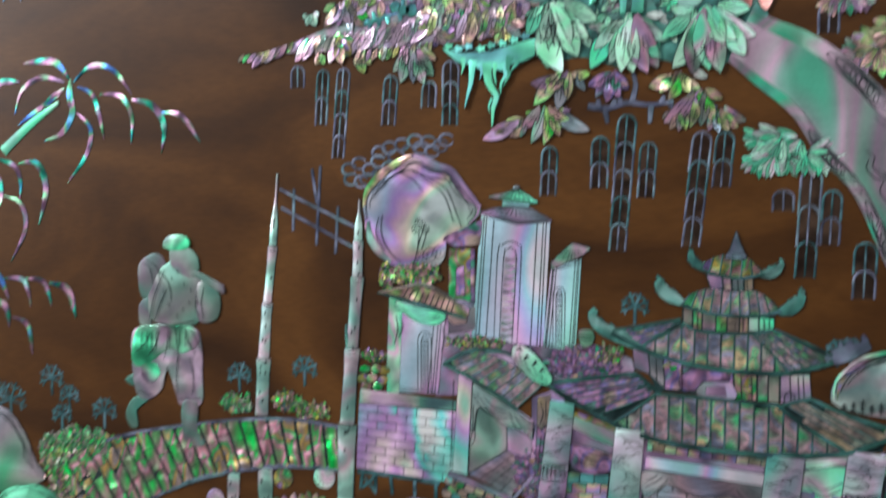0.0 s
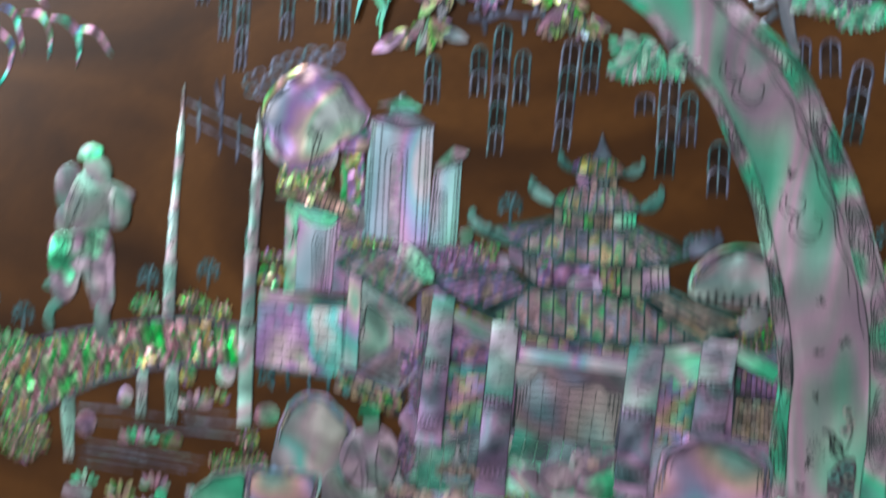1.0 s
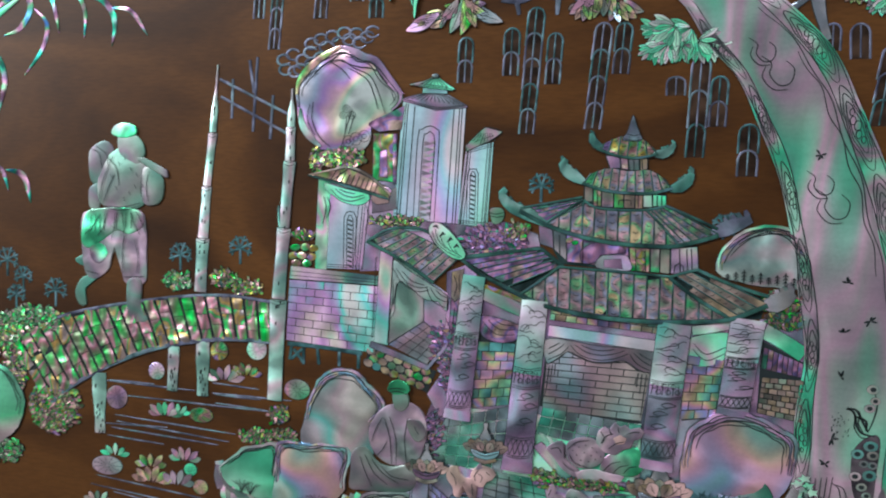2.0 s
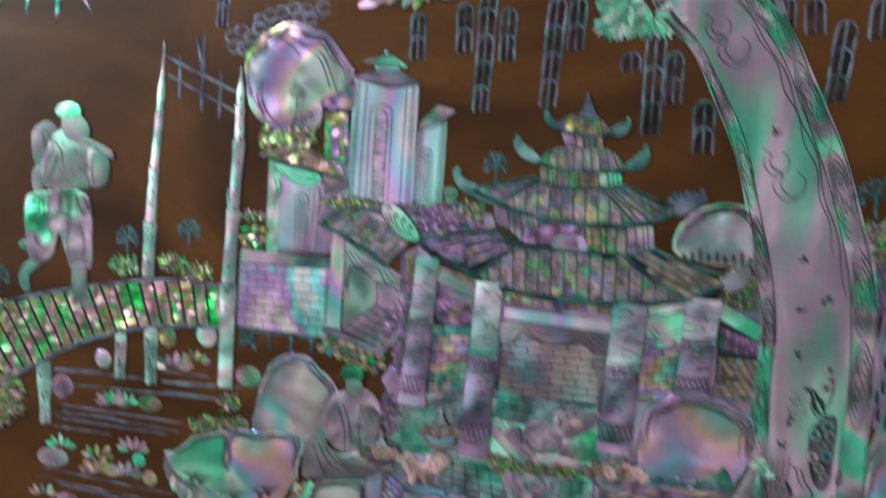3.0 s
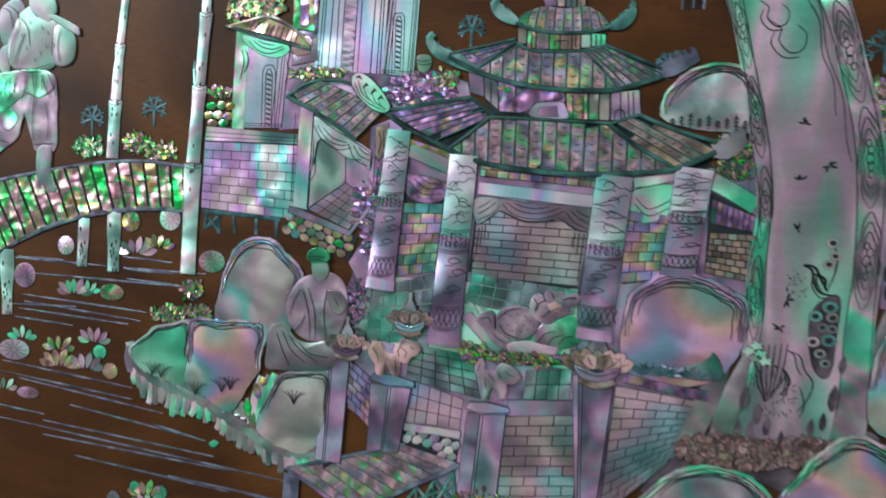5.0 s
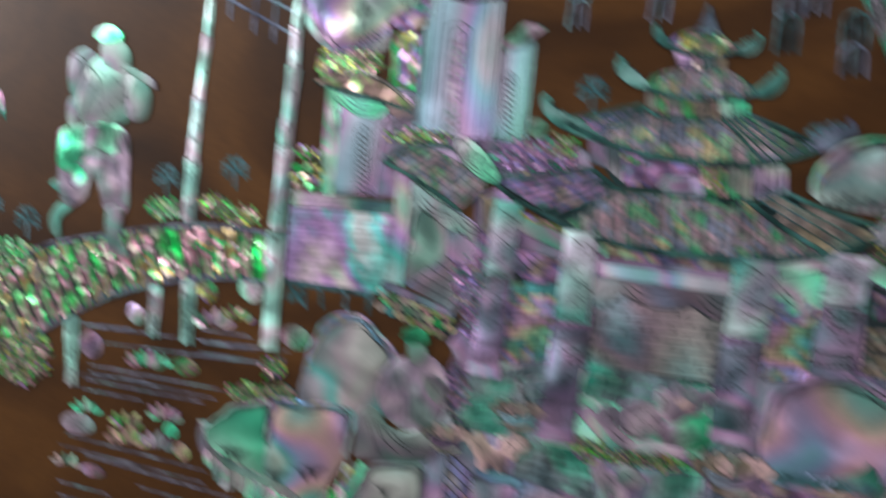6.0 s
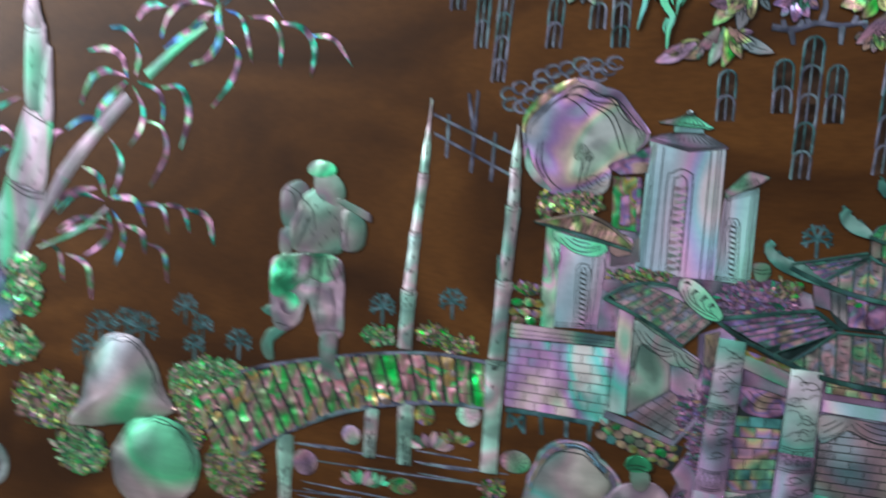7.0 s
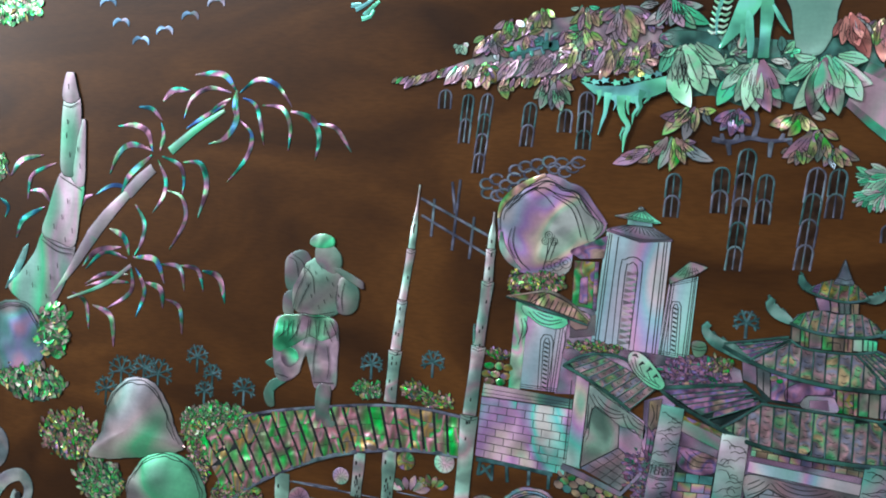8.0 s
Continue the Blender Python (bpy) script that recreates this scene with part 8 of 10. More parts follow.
curl(pag, [(7.7, 23.4), (0.2, 27.1), (-6.1, 29.6), (-10.2, 32.7), (-11.6, 35.8), (-10, 37.5)], 5.4, spikes=4, lift=0.9)
curl(pag, [(69.6, 21.8), (74.4, 23.9), (79.2, 25.9), (83.6, 27.8)], 6.2, STEEL_M, 5, 0.5)
low = wall(pag, "lower_storey", [(3.3, 23.8), (18.8, 19.4), (43.6, 16.1), (64.7, 17.1), (65.7, 6.1), (38.5, 6.4), (12.8, 8)], RIB_M, 0.3, 0.2)
for o, m in (([(3.5, 23.4), (9.1, 21.7), (9.7, 14.1), (4.1, 15.7)], GREYP_M), ([(9.3, 21.5), (14.4, 20.2), (15, 9.4), (9.9, 13.6)], PALEG_M), ([(14.6, 20), (21, 18.8), (21.2, 8.6), (15.2, 8.9)], PURPLE_M), ([(21.2, 18.6), (38.7, 16), (39.3, 6.6), (21.4, 8.6)], PURPLE_M), ([(39.1, 15.6), (46.8, 15.3), (47, 6.1), (39.8, 6.4)], SPARK_M), ([(47.2, 15.3), (50.6, 15.4), (50.8, 6), (47.4, 6.1)], ROOF_M), ([(50.8, 15.4), (54.4, 15.6), (54.6, 5.8), (51, 6)], SAND_M), ([(54.8, 15.7), (64.5, 16.7), (65.5, 6.1), (55, 5.9)], PALE_M)):
    plate(low, "panel", o, m, 0.5, 0.35)
porch = plate(low, "porch_roof", smooth([(20.2, 13.4), (24.9, 16.9), (30.7, 17.9), (36.6, 15.8), (37.9, 13.2), (34.1, 12.7), (28.1, 11.8), (26.4, 9.1), (21.2, 8.6)], 1.4, True), PURPLE_M, 0.5, 0.7, label="violet hood over the porch")
plate(low, "window", smooth([(26.8, 7), (27.2, 10.9), (28.9, 12.2), (37.3, 12.6), (39.2, 11.1), (39.8, 6.4)], 1.2, True), PALE_M, 0.5, 0.6)
plate(low, "pane", [(29.4, 10.5), (36.2, 11.1), (37, 6.8), (29.4, 7.3)], GREYP_M, 0.5, 0.7)
for at, r in (((43.3, 12.9), 2.4), ((43.5, 10.3), 2.2), ((43.6, 7.8), 2.3), ((15.8, 17.7), 1.8), ((18, 16.8), 1.6)):
    plate(low, "gilt_chip", ellipse(at, r, r * 0.7, 8, 0.3, 0.1, 4), SPARK_M, 0.4, 0.6, tilt=(0.05, -0.04))
ink(low, [[(57.9, 15.5), (58.6, 6.1)], [(60.6, 15.5), (61.3, 6.2)], [(62.3, 15.8), (63, 6.2)], [(56.3, 6.3), (56.4, 8.9), (57.9, 10), (59.6, 8.9), (59.8, 6.4)], [(41.5, 14.8), (41.9, 6.6)], [(45.1, 14.9), (45.5, 6.5)], [(21, 16.4), (21.4, 9)], [(11.8, 19.8), (12.3, 11.1)]], 0.42, 1.2)

# The hall's long roof
hall = thing("hall_roof", (47.4, -11.6), "long shell tiled hall roof of green, rose and purple with dark ribs", "roof")
plate(hall, "ground", [(-26.8, 7.7), (4.3, 13.3), (12, 7.1), (54.4, 4.6), (65, 7.8), (90.7, -2.8), (88.9, -10.2), (47.5, -15.9), (-5.2, -6.5), (-21.3, 3.1)], RIB_M, 0.1, 0.02, label="dark ground under the roof")
tiled(hall, "slope", [(-3, -4.7), (4.1, 0.8), (12, 6.5), (25.6, 5.9), (38.5, 5.3), (54.4, 4.3), (64.4, -2.5), (75.8, -10)], [(-3, -4.9), (8.2, -8.6), (21.5, -10.8), (36.7, -12.1), (51.7, -12.3), (64.3, -11.7), (75.8, -10.4)], 16, ROOF_M, 0.9, 6, 14, cuts=1, upright=True)
tiled(hall, "side_slope", [(54.6, 4.3), (60, 6.2), (65, 7.6)], [(76.6, -10.2), (83.7, -7.9), (90.7, -3.9)], 4, SAND_M, 0.9, 9, 15)
for a, w in (([(11.5, 6.9), (25.6, 6.3), (38.5, 5.7), (55.1, 4.8)], 1.5), ([(-8, -2.6), (-2.6, -5.4), (8.2, -9.3), (21.5, -11.7), (36.8, -13), (51.7, -13.1), (65.1, -12.3), (77.7, -10.6), (90.7, -4.7)], 2.5), ([(12, 6.7), (4.1, 0.4), (-3.5, -5.2)], 1.6), ([(54.6, 4.3), (64.4, -2.9), (77, -10.2)], 2.2), ([(54.6, 4.6), (60, 6.4), (65.4, 8)], 1.5), ([(65, 7.8), (76.7, 2.9), (91, -1.3)], 2.0)):
    strip(hall, "ridge", a, w * 0.75, RIDGE_M, 1.0, 1.4)
curl(hall, [(89.5, -4.7), (93.1, -3.8), (96.7, -2), (99.8, 0.6)], 7.4, GREY_M, 4, 1.2)
frieze = thing("frieze", (30.3, -16.5), "carved shell frieze of green and rose scrolls below the eaves", "frieze")
cells(wall(frieze, "bed", [(9.5, -9.3), (59.7, -13.8), (59.4, -18.5), (9.1, -14.6)], lift=0.4), "block", [(9.5, -9.3), (59.7, -13.8), (59.4, -18.5), (9.1, -14.6)], 2, 12, PASTEL_M, 0.5, 0.2, 0.45, 0.55, 0.06, 16)
strip(frieze, "beam", [(-18.1, -5.1), (-9.8, -8.5), (-0.3, -12.2)], 5.43, GREEN_M, 0.6, 0.5)
strip(frieze, "beam", [(-19, -2), (-9.9, -4.9), (-0.3, -7.8)], 2.26, SPARK_M, 0.6, 0.5)
strip(frieze, "lintel", [(8.8, -19), (30.4, -20.9), (50.7, -22.8)], 4.53, TOWER_M, 0.7, 0.5)
strip(frieze, "beam", [(64, -15.8), (70.6, -14.7), (77.8, -12.8)], 3.62, GREEN_M, 0.6, 0.5)
strip(frieze, "beam", [(90.1, -14.5), (97.3, -18.4), (104.4, -22.8)], 5.89, GREEN_M, 0.6, 0.4)
# Walls and floors of the hall
back = thing("hall_wall", (27.6, -51.1), "pale shell brick hall wall with a draped curtain on top", "wall")
bed = wall(back, "bed", [(8.3, -23.3), (49.8, -27.8), (45.6, -54.4), (6.1, -50)])
cells(bed, "brick", [(8.5, -26.5), (49.9, -27.5), (46.2, -53.1), (7.1, -51.2)], 9, 4, COURT_M, 0.5, 0.24, 0.5, 0.15, 0.0, 21)
plate(back, "curtain", smooth([(8.2, -22.3), (28.3, -23.8), (49.9, -25.1), (50.1, -33.2), (44.7, -32.8), (38.8, -29.5), (32.8, -30.4), (26.2, -30.5), (20.5, -28.5), (16.9, -27.1), (13, -29.9), (8.4, -32.3)], 1.6, True), PALEG_M, 0.5, 0.6)
ink(back, [[(17.8, -24.6), (21.8, -28.2), (28.4, -29.7), (34.9, -28.8), (40.3, -26.4)], [(19.5, -24.1), (24, -26.8), (29.5, -27.7), (34.9, -26.8), (38.7, -25.3)], [(21.7, -24), (25.7, -25.4), (30.1, -25.9), (34.8, -25.1)], [(16.9, -25.1), (14.1, -28.1), (9, -30.8)], [(15.1, -24.1), (12.5, -26.4), (9, -28.5)], [(13.3, -23.7), (11.1, -25.1), (8.9, -26.3)], [(40.9, -26.6), (43.6, -30.2), (49, -32.8)], [(42.4, -26.1), (45.7, -29), (49.6, -30.8)], [(44.3, -26), (46.9, -27.6), (49.5, -28.6)], [(16.9, -27.1), (20.5, -28.7), (26.2, -30.7), (32.8, -30.6), (38.4, -30)], [(39.7, -29.9), (44.7, -33), (49.6, -33.4)], [(16.3, -27.1), (13, -30.1), (8.8, -32.6)]], 0.36, 1.2)
ink(back, [[(9.5, -33.2), (8.7, -41.7), (7.7, -46.3)], [(10.8, -32.7), (10, -39.9)], [(11.9, -32.2), (11.6, -37.1)], [(47.5, -34.2), (46.5, -44.3), (45.8, -51.4)], [(45.8, -34.2), (45.1, -42.2)], [(44.3, -33.9), (43.8, -39.6)]], 0.4, 0.8)
bay = thing("hall_wall", (-13.8, -50.9), "glittering shell brick wall in gold, rose and blue", "wall")
bed = wall(bay, "bed", [(-19.8, -14.3), (-3.2, -17.8), (-6.6, -50.6), (-21.8, -53)])
cells(bed, "brick", [(-20.4, -25.1), (-4.3, -25.1), (-6.6, -50.6), (-21.8, -53)], 7, 3, PASTEL_M, 0.5, 0.2, 0.5, 0.15, 0.02, 22)
plate(bay, "swag", smooth([(-19.8, -14.3), (-3.3, -17.4), (-3.9, -23.6), (-11.2, -25.3), (-18, -22.9)], 1.6, True), PURPLE_M, 0.5, 0.2)
ink(bay, [[(-18.1, -16.8), (-12.4, -21.7), (-4.7, -21.5)], [(-15.9, -15.9), (-11.4, -19.5), (-4.7, -19.5)], [(-13, -15.9), (-10.3, -17.5), (-5.4, -17.9)]], 0.35, 0.85)
bay2 = thing("hall_wall", (70.1, -45), "green and rose shell brick wall under a swag", "wall")
bed = wall(bay2, "bed", [(62.3, -18.9), (78.7, -16.9), (77.1, -48.8), (61.4, -51.6)])
cells(bed, "brick", [(62.2, -25.4), (78.3, -26.9), (76.2, -48.8), (60.8, -51.2)], 7, 3, PASTEL_M, 0.5, 0.2, 0.5, 0.15, 0.02, 23)
plate(bay2, "swag", smooth([(63.1, -18.9), (78.2, -16.1), (77.9, -24.9), (69.5, -29.8), (62.7, -27.4)], 1.6, True), GREEN_M, 0.5, 0.2)
ink(bay2, [[(64.3, -22.9), (69.4, -27.2), (76.1, -24.2)], [(64.8, -20.8), (69.3, -24.8), (76.5, -21.6)]], 0.35, 0.85)
plate(thing("gable", (100.5, -22.9), "dull rose shell gable ground between hall and tree", "ground"), "face", [(88.1, -10.1), (107.5, -8.6), (108.5, -34.8), (108.1, -51.2), (100.2, -47.4), (90.8, -27.2)], GREYP_M, 0.15, 0.02)
bay3 = thing("hall_wall", (96.9, -39.9), "dark rose shell basket-work wall beside the tree", "wall")
bed = wall(bay3, "bed", [(89.5, -18.3), (105.2, -26.1), (105.2, -49), (88.8, -46.2)])
cells(bed, "brick", [(90.1, -32.2), (104.8, -32.5), (105.2, -49), (88.8, -46.2)], 7, 5, SAND_M, 0.5, 0.25, 0.5, 0.35, 0.1, 24)
cells(bed, "slat", [(90.3, -20.6), (104.5, -26.2), (104.4, -31.7), (89.6, -29)], 1, 8, PURPLE_M, 0, 0.2, 0.5, 0.15, 0.05, 25)
shrub((98.3, -10.2), 7.57, 4.45, 36, "small rose shell foliage by the tree", SPARKS_M, 3.12, 0.2)

for name, q, r, c, mat, label in (
        ("paving", [(-35.9, -59), (-5.7, -50.9), (-8, -79.3), (-37.7, -77.3)], 5, 6, TEALP_M, "mint green shell paving tiles in the court"),
        ("paving", [(7.4, -50.3), (46.4, -54.4), (44.8, -67.4), (4.7, -61.6)], 3, 8, TEALP_M, "mint green shell paving tiles before the hall wall"),
        ("paving", [(-14.8, -78), (8.4, -80.4), (12.4, -96.9), (-16.6, -91.6)], 5, 5, TEALP_M, "teal green shell paving tiles of the landing"),
        ("paving", [(28.8, -84.9), (45.4, -82.9), (44.8, -94.3), (27.9, -95.7)], 2, 4, TEALP_M, "mint green shell paving tiles behind the gate"),
        ("step", [(-15.7, -91.5), (5.9, -97.5), (4.9, -108.9), (-17.1, -107.8)], 3, 5, PALEG_M, "worn rose and grey shell tiled step"),
        ("step", [(6, -60.7), (13, -62.5), (24.2, -76.7), (15.7, -78.4)], 2, 3, GREEN_M, "pale green shell step edge")):
    fl = thing(name, middle(q), label, name, name)
    cells(wall(fl, "bed", q, lift=0.05), "tile", q, r, c, mat, 0, 0.2, 0.45, 0.15, 0.015, r * 10 + c)
plate(thing("court_floor", (24.2, -76.7), "broad mint and grey shell floor of the court", "floor"), "slab", [(-22.7, -53), (46.4, -54), (46.5, -83.6), (24.4, -82.1), (-19.7, -79.7), (-43, -72.3)], GREEN_M, 0.25, 0.12)
plate(thing("hall_back", (25, -98.1), "dull lilac grey shell ground behind the hall and court", "ground"), "slab", [(-21.9, -1.4), (21.9, -11.4), (91.8, -12.3), (104.2, -27.7), (104.2, -51.5), (95.3, -88.2), (82.8, -111.8), (57.7, -135.4), (4.7, -141.5), (-14, -119), (-42.2, -103.7), (-43.2, -63.3), (-34.5, -40.8)], GREYP_M, 0.15, 0.0)
wedge = thing("step_edge", (9, -71.3), "pale stone-like shell step edge in the court", "step")
plate(wedge, "tread", [(3.6, -66.9), (7.4, -64.5), (24.3, -78.4), (45.2, -77.9), (45.4, -82), (18, -81.4)], PALE_M, 0.5, 0.3)


def pillar(top, bottom, w0, w1, label, scales=True):
    """A round pillar with engraved cloud coils and scaled bands."""
    root = thing("pillar", bottom, label, "pillar", "hall pillars")
    w = [w0 + (w1 - w0) * g for g in (0, 0.22, 0.44, 0.72, 1)]
    strip(root, "upper_shaft", [top, lerp(top, bottom, 0.22), lerp(top, bottom, 0.44)], w[:3], PILLAR_M, 0.8, 1.0, 1.5, label="mint shell upper half")
    strip(root, "shaft", [lerp(top, bottom, 0.441), lerp(top, bottom, 0.72), bottom], w[2:], GREYP_M, 0.8, 1.0, 1.5)
    strip(root, "foot", [lerp(top, bottom, 0.97), lerp(top, bottom, 1.04)], [w1 * 1.02, w1 * 1.06], GREYP_M, 0.8, 1.0, 1.5)
    rnd = random.Random(int(abs(top[0])))
    lines = []
    at = lambda t, u: (lerp(top, bottom, t)[0] + u * (w0 + (w1 - w0) * t), lerp(top, bottom, t)[1])
    for k in range(4):
        t, u = 0.03 + 0.085 * k + rnd.uniform(0, 0.02), rnd.choice((-0.42, 0.42))
        path = [at(t, u)]
        for j in range(6):
            u += -0.15 * math.copysign(1, path[0][0] - at(t, 0)[0])
            path.append(at(t + 0.012 * j + rnd.uniform(-0.014, 0.014), u))
        lines.append(path)
        x, z = at(t + 0.04, rnd.uniform(-0.2, 0.2))
        g, d = w0 * rnd.uniform(0.12, 0.24), rnd.choice((-1, 1))
        lines.append([(x + d * g * (1 - 0.16 * j) * math.cos(0.8 * j), z + g * (1 - 0.16 * j) * math.sin(0.8 * j)) for j in range(6)])
        lines.append([at(t + 0.05, 0.45 * d), at(t + 0.065, 0.2 * d), at(t + 0.055, 0.05 * d), at(t + 0.07, -0.1 * d)])
    for t in (0.57, 0.63, 0.72):
        u = rnd.uniform(-0.3, 0.1)
        lines += [[at(t, u), at(t - 0.015, u + 0.2), at(t + 0.005, u + 0.45)], [at(t, u), at(t + 0.02, u + 0.15), at(t + 0.005, u + 0.45)], [at(t + 0.03, u - 0.1), at(t + 0.028, u + 0.2)]]
    for t, leaning in ((0.41, False), (0.83, True)) if scales else ():
        for e in (-0.012, 0.0, 0.1, 0.112):
            lines.append([at(t + e, -0.48), at(t + e + 0.012, 0.0), at(t + e, 0.48)])
        for r in range(6):
            if leaning:
                lines.append([at(t + 0.01, -0.45 + 0.17 * r), at(t + 0.1, -0.3 + 0.17 * r)])
                lines.append([at(t + 0.1, -0.45 + 0.17 * r), at(t + 0.012, -0.3 + 0.17 * r)])
            else:
                x, z = at(t + 0.03 + 0.04 * (r % 2), -0.35 + 0.14 * r)
                lines.append([(x + 1.0 * math.cos(j * 1.05), z + 1.0 * math.sin(j * 1.05)) for j in range(7)])
                lines.append([at(t + 0.015, -0.4 + 0.15 * r), at(t + 0.09, -0.42 + 0.16 * r)])
    c = lerp(top, bottom, 0.5)
    nx = w0 * 0.5

    def h(x, z):
        t = min(max((top[1] - z) / (top[1] - bottom[1]), 0), 1)
        mid = lerp(top, bottom, t)
        return 2.0 + 1.5 * max(0, 1 - (abs(x - mid[0]) / nx) ** 2)

    ink(root, lines, 0.3, h, 0.9)
    return root


pillar((-22, 1.8), (-27.7, -55.9), 9.35, 11.1, "grey lilac shell pillar with engraved cloud coils")
pillar((3, -7.1), (-2.3, -75.2), 10.7, 12.5, "mint and grey shell pillar with engraved cloud coils and scaled bands")
pillar((57.3, -13.5), (52.3, -69.7), 12.9, 12.9, "pale grey shell pillar with engraved cloud coils")
pillar((84.2, -10.4), (80, -46.6), 12.9, 11.6, "lilac grey shell pillar beside the tree")
rock([(61.8, -74.2), (62.7, -58.7), (68, -50.8), (81.9, -46.1), (95.1, -49.9), (103.6, -55.5), (102.8, -69.5), (96.5, -81.6), (81.7, -86.8), (64.1, -83.4)], "large domed boulder of pink and blue banded shell", mat=BOULDER_M, rim_mat=GREYP_M, lift=1.0, dome=2.2, ridges=3)
reeds = []
foot = thing("fern_fringe", (81.5, -83.1), "blue shell hills and fern tufts along the boulder's foot", "fern")
plate(foot, "hill", smooth([(76.1, -82), (76.4, -76.9), (78.4, -73.5), (81.2, -72), (83.2, -74.4), (84.2, -82.3)], 1.6, True), SKY_M, 0.2, 2.75)
plate(foot, "hill", smooth([(83.4, -82.4), (83.7, -76.5), (86, -72.6), (89.6, -71.3), (92.8, -72.8), (95.7, -77), (96.2, -82), (91.8, -83.1)], 1.6, True), TEALP_M, 0.2, 2.8)
rnd = random.Random(3)
for at in ((69.5, -82.9), (72.8, -82.7), (75.2, -82.9), (78.9, -83.1), (84.2, -82.8), (88.6, -83.3), (93, -83)):
    for k in range(8):
        a, r = radians(30 + 120 * k / 7 + rnd.uniform(-8, 8)), rnd.uniform(3.0, 6.2)
        reeds.append(band(smooth([at, (at[0] + 0.5 * r * math.cos(a), at[1] + 0.6 * r * math.sin(a)), (at[0] + r * math.cos(a), at[1] + 0.9 * r * math.sin(a))], 1.2), [0.3, 0.7, 0.1], 0.3, 3.0))
tagged(part("leaves", mesh_of("leaves", *joined(reeds), TEAL_M), foot), kind="stuff")
strip(foot, "base_band", [(63.8, -84.5), (77.8, -87.1), (92.4, -88.8)], 3.56, PURPLE_M, 0.6, 1.5)

# Boulders on the near bank
rock([(-95.6, -74.5), (-94.9, -61.5), (-90.1, -47.9), (-80.8, -40.3), (-71, -41.3), (-63.6, -48.2), (-58.6, -55.6), (-65.6, -64.5), (-63.9, -77.6), (-81.5, -77.8)], "tall pale green and rose boulder at the water's edge", mat=STONE_M, rim_mat=EDGE_M, lift=0.6, dome=1.8, ridges=2)
rock([(-134.8, -88.3), (-130.3, -84.6), (-126.6, -82), (-124.5, -79.1), (-115.9, -77.1), (-107.6, -75.4), (-108.2, -87.9), (-109, -102.6), (-116.8, -100.8), (-126.9, -97.8), (-133.4, -93.5)], "bright mint shell boulder on the near bank", mat=MOSSY_M, rim_mat=POST_M, lift=0.8, dome=1.0, ridges=1)
rock([(-107.4, -75.2), (-100.2, -74.1), (-92.6, -74.1), (-81.6, -73), (-74.7, -73.7), (-73.4, -76.8), (-75.4, -85.7), (-75.8, -92.6), (-79.2, -97.5), (-83.5, -104.8), (-89.9, -111.4), (-99.7, -106.1), (-109, -102.6), (-108.2, -88.4)], "blue and lilac squared shell boulder on the near bank", mat=BOULDER_M, rim_mat=EDGE_M, lift=1.0, dome=1.2, ridges=2)
rock([(-74.5, -106.3), (-70.2, -98.6), (-68.4, -94.3), (-62.6, -92.5), (-54.9, -91.3), (-47.2, -91.9), (-46.5, -101.7), (-48.1, -113.2), (-50.8, -120.3), (-58.4, -124.7), (-66.3, -123.2), (-73.2, -120.6), (-77.8, -116.3)], "grey green rounded shell boulder on the near bank", mat=STONE_M, rim_mat=GREY_M, lift=1.0, dome=1.4, ridges=1)
# A flash of colour between the boulders, put in as bright flakes
flash = thing("colour_flash", (-77.2, -106.6), "gold and green flash made as shell flakes between the boulders", "shard")
for a in ([(-78.1, -98.5), (-76.5, -104.2)], [(-79.4, -110.2), (-78.8, -116.4)], [(-81.5, -104.6), (-80.9, -111.5)], [(-75.7, -99), (-74.2, -95.9)]):
    strip(flash, "flake", a, [1.78, 3.34, 1.56], SPARK_M, 0.6, 1.2)
cliff = thing("cliff", (-95.9, -117.5), "fringe of ribbed pale green and rose shell cliff strips", "cliff")
rnd = random.Random(8)
edge = smooth([(-135, -88.8), (-132.3, -95.3), (-125.3, -100), (-116.8, -103.2), (-107.4, -105.3), (-98.6, -108.8), (-89.9, -113.7), (-81.7, -117.6), (-73.7, -122), (-64.5, -124.8), (-51.2, -124.9)], 2.3)
for k, p in enumerate(edge):
    ln = rnd.uniform(5, 9) * (1.35 if 4 < k < 14 else 1)
    d = [rnd.uniform(-0.7, 0.9) for j in range(3)]
    strip(cliff, "ribbed_strip", [(p[0], p[1] + 3), (p[0] + d[0], p[1] - ln * 0.35), (p[0] + d[0] + d[1], p[1] - ln * 0.7), (p[0] + d[1] + d[2], p[1] - ln)], [4.2, rnd.uniform(4.0, 5.4), rnd.uniform(3.2, 5.0), 2.6], (LEAF_M, STONE_M, ROOT_M, FIGP_M)[rnd.randrange(4)], 0.5, 0.4 + 0.1 * (k % 3), 0.4)
strip(cliff, "ledge", edge[::2], [1.34, 3.56, 4.45, 3.56, 4.01, 2.67], ROOT_M, 0.6, 0.8, 0.2, label="grey green ledge over the fringe")
plate(cliff, "backing", smooth([(-126.9, -96.3), (-109, -99.7), (-91, -105.4), (-78, -106.6), (-73.4, -114.3), (-65.8, -124), (-80.8, -117.3), (-96, -109.3), (-116.8, -103.2)], 2, True), ROOT_M, 0.3, 0.2)
for a in ([(-75.7, -95.4), (-78, -104.3), (-78.8, -116)], [(-72.3, -94.6), (-75.5, -104.1), (-77.8, -114.7)], [(-69.9, -94), (-73.1, -101.6), (-75.4, -111)]):
    strip(cliff, "fold", a, [2.67, 4.45, 2.23], LEAF_M, 0.5, 0.7, 0.3)
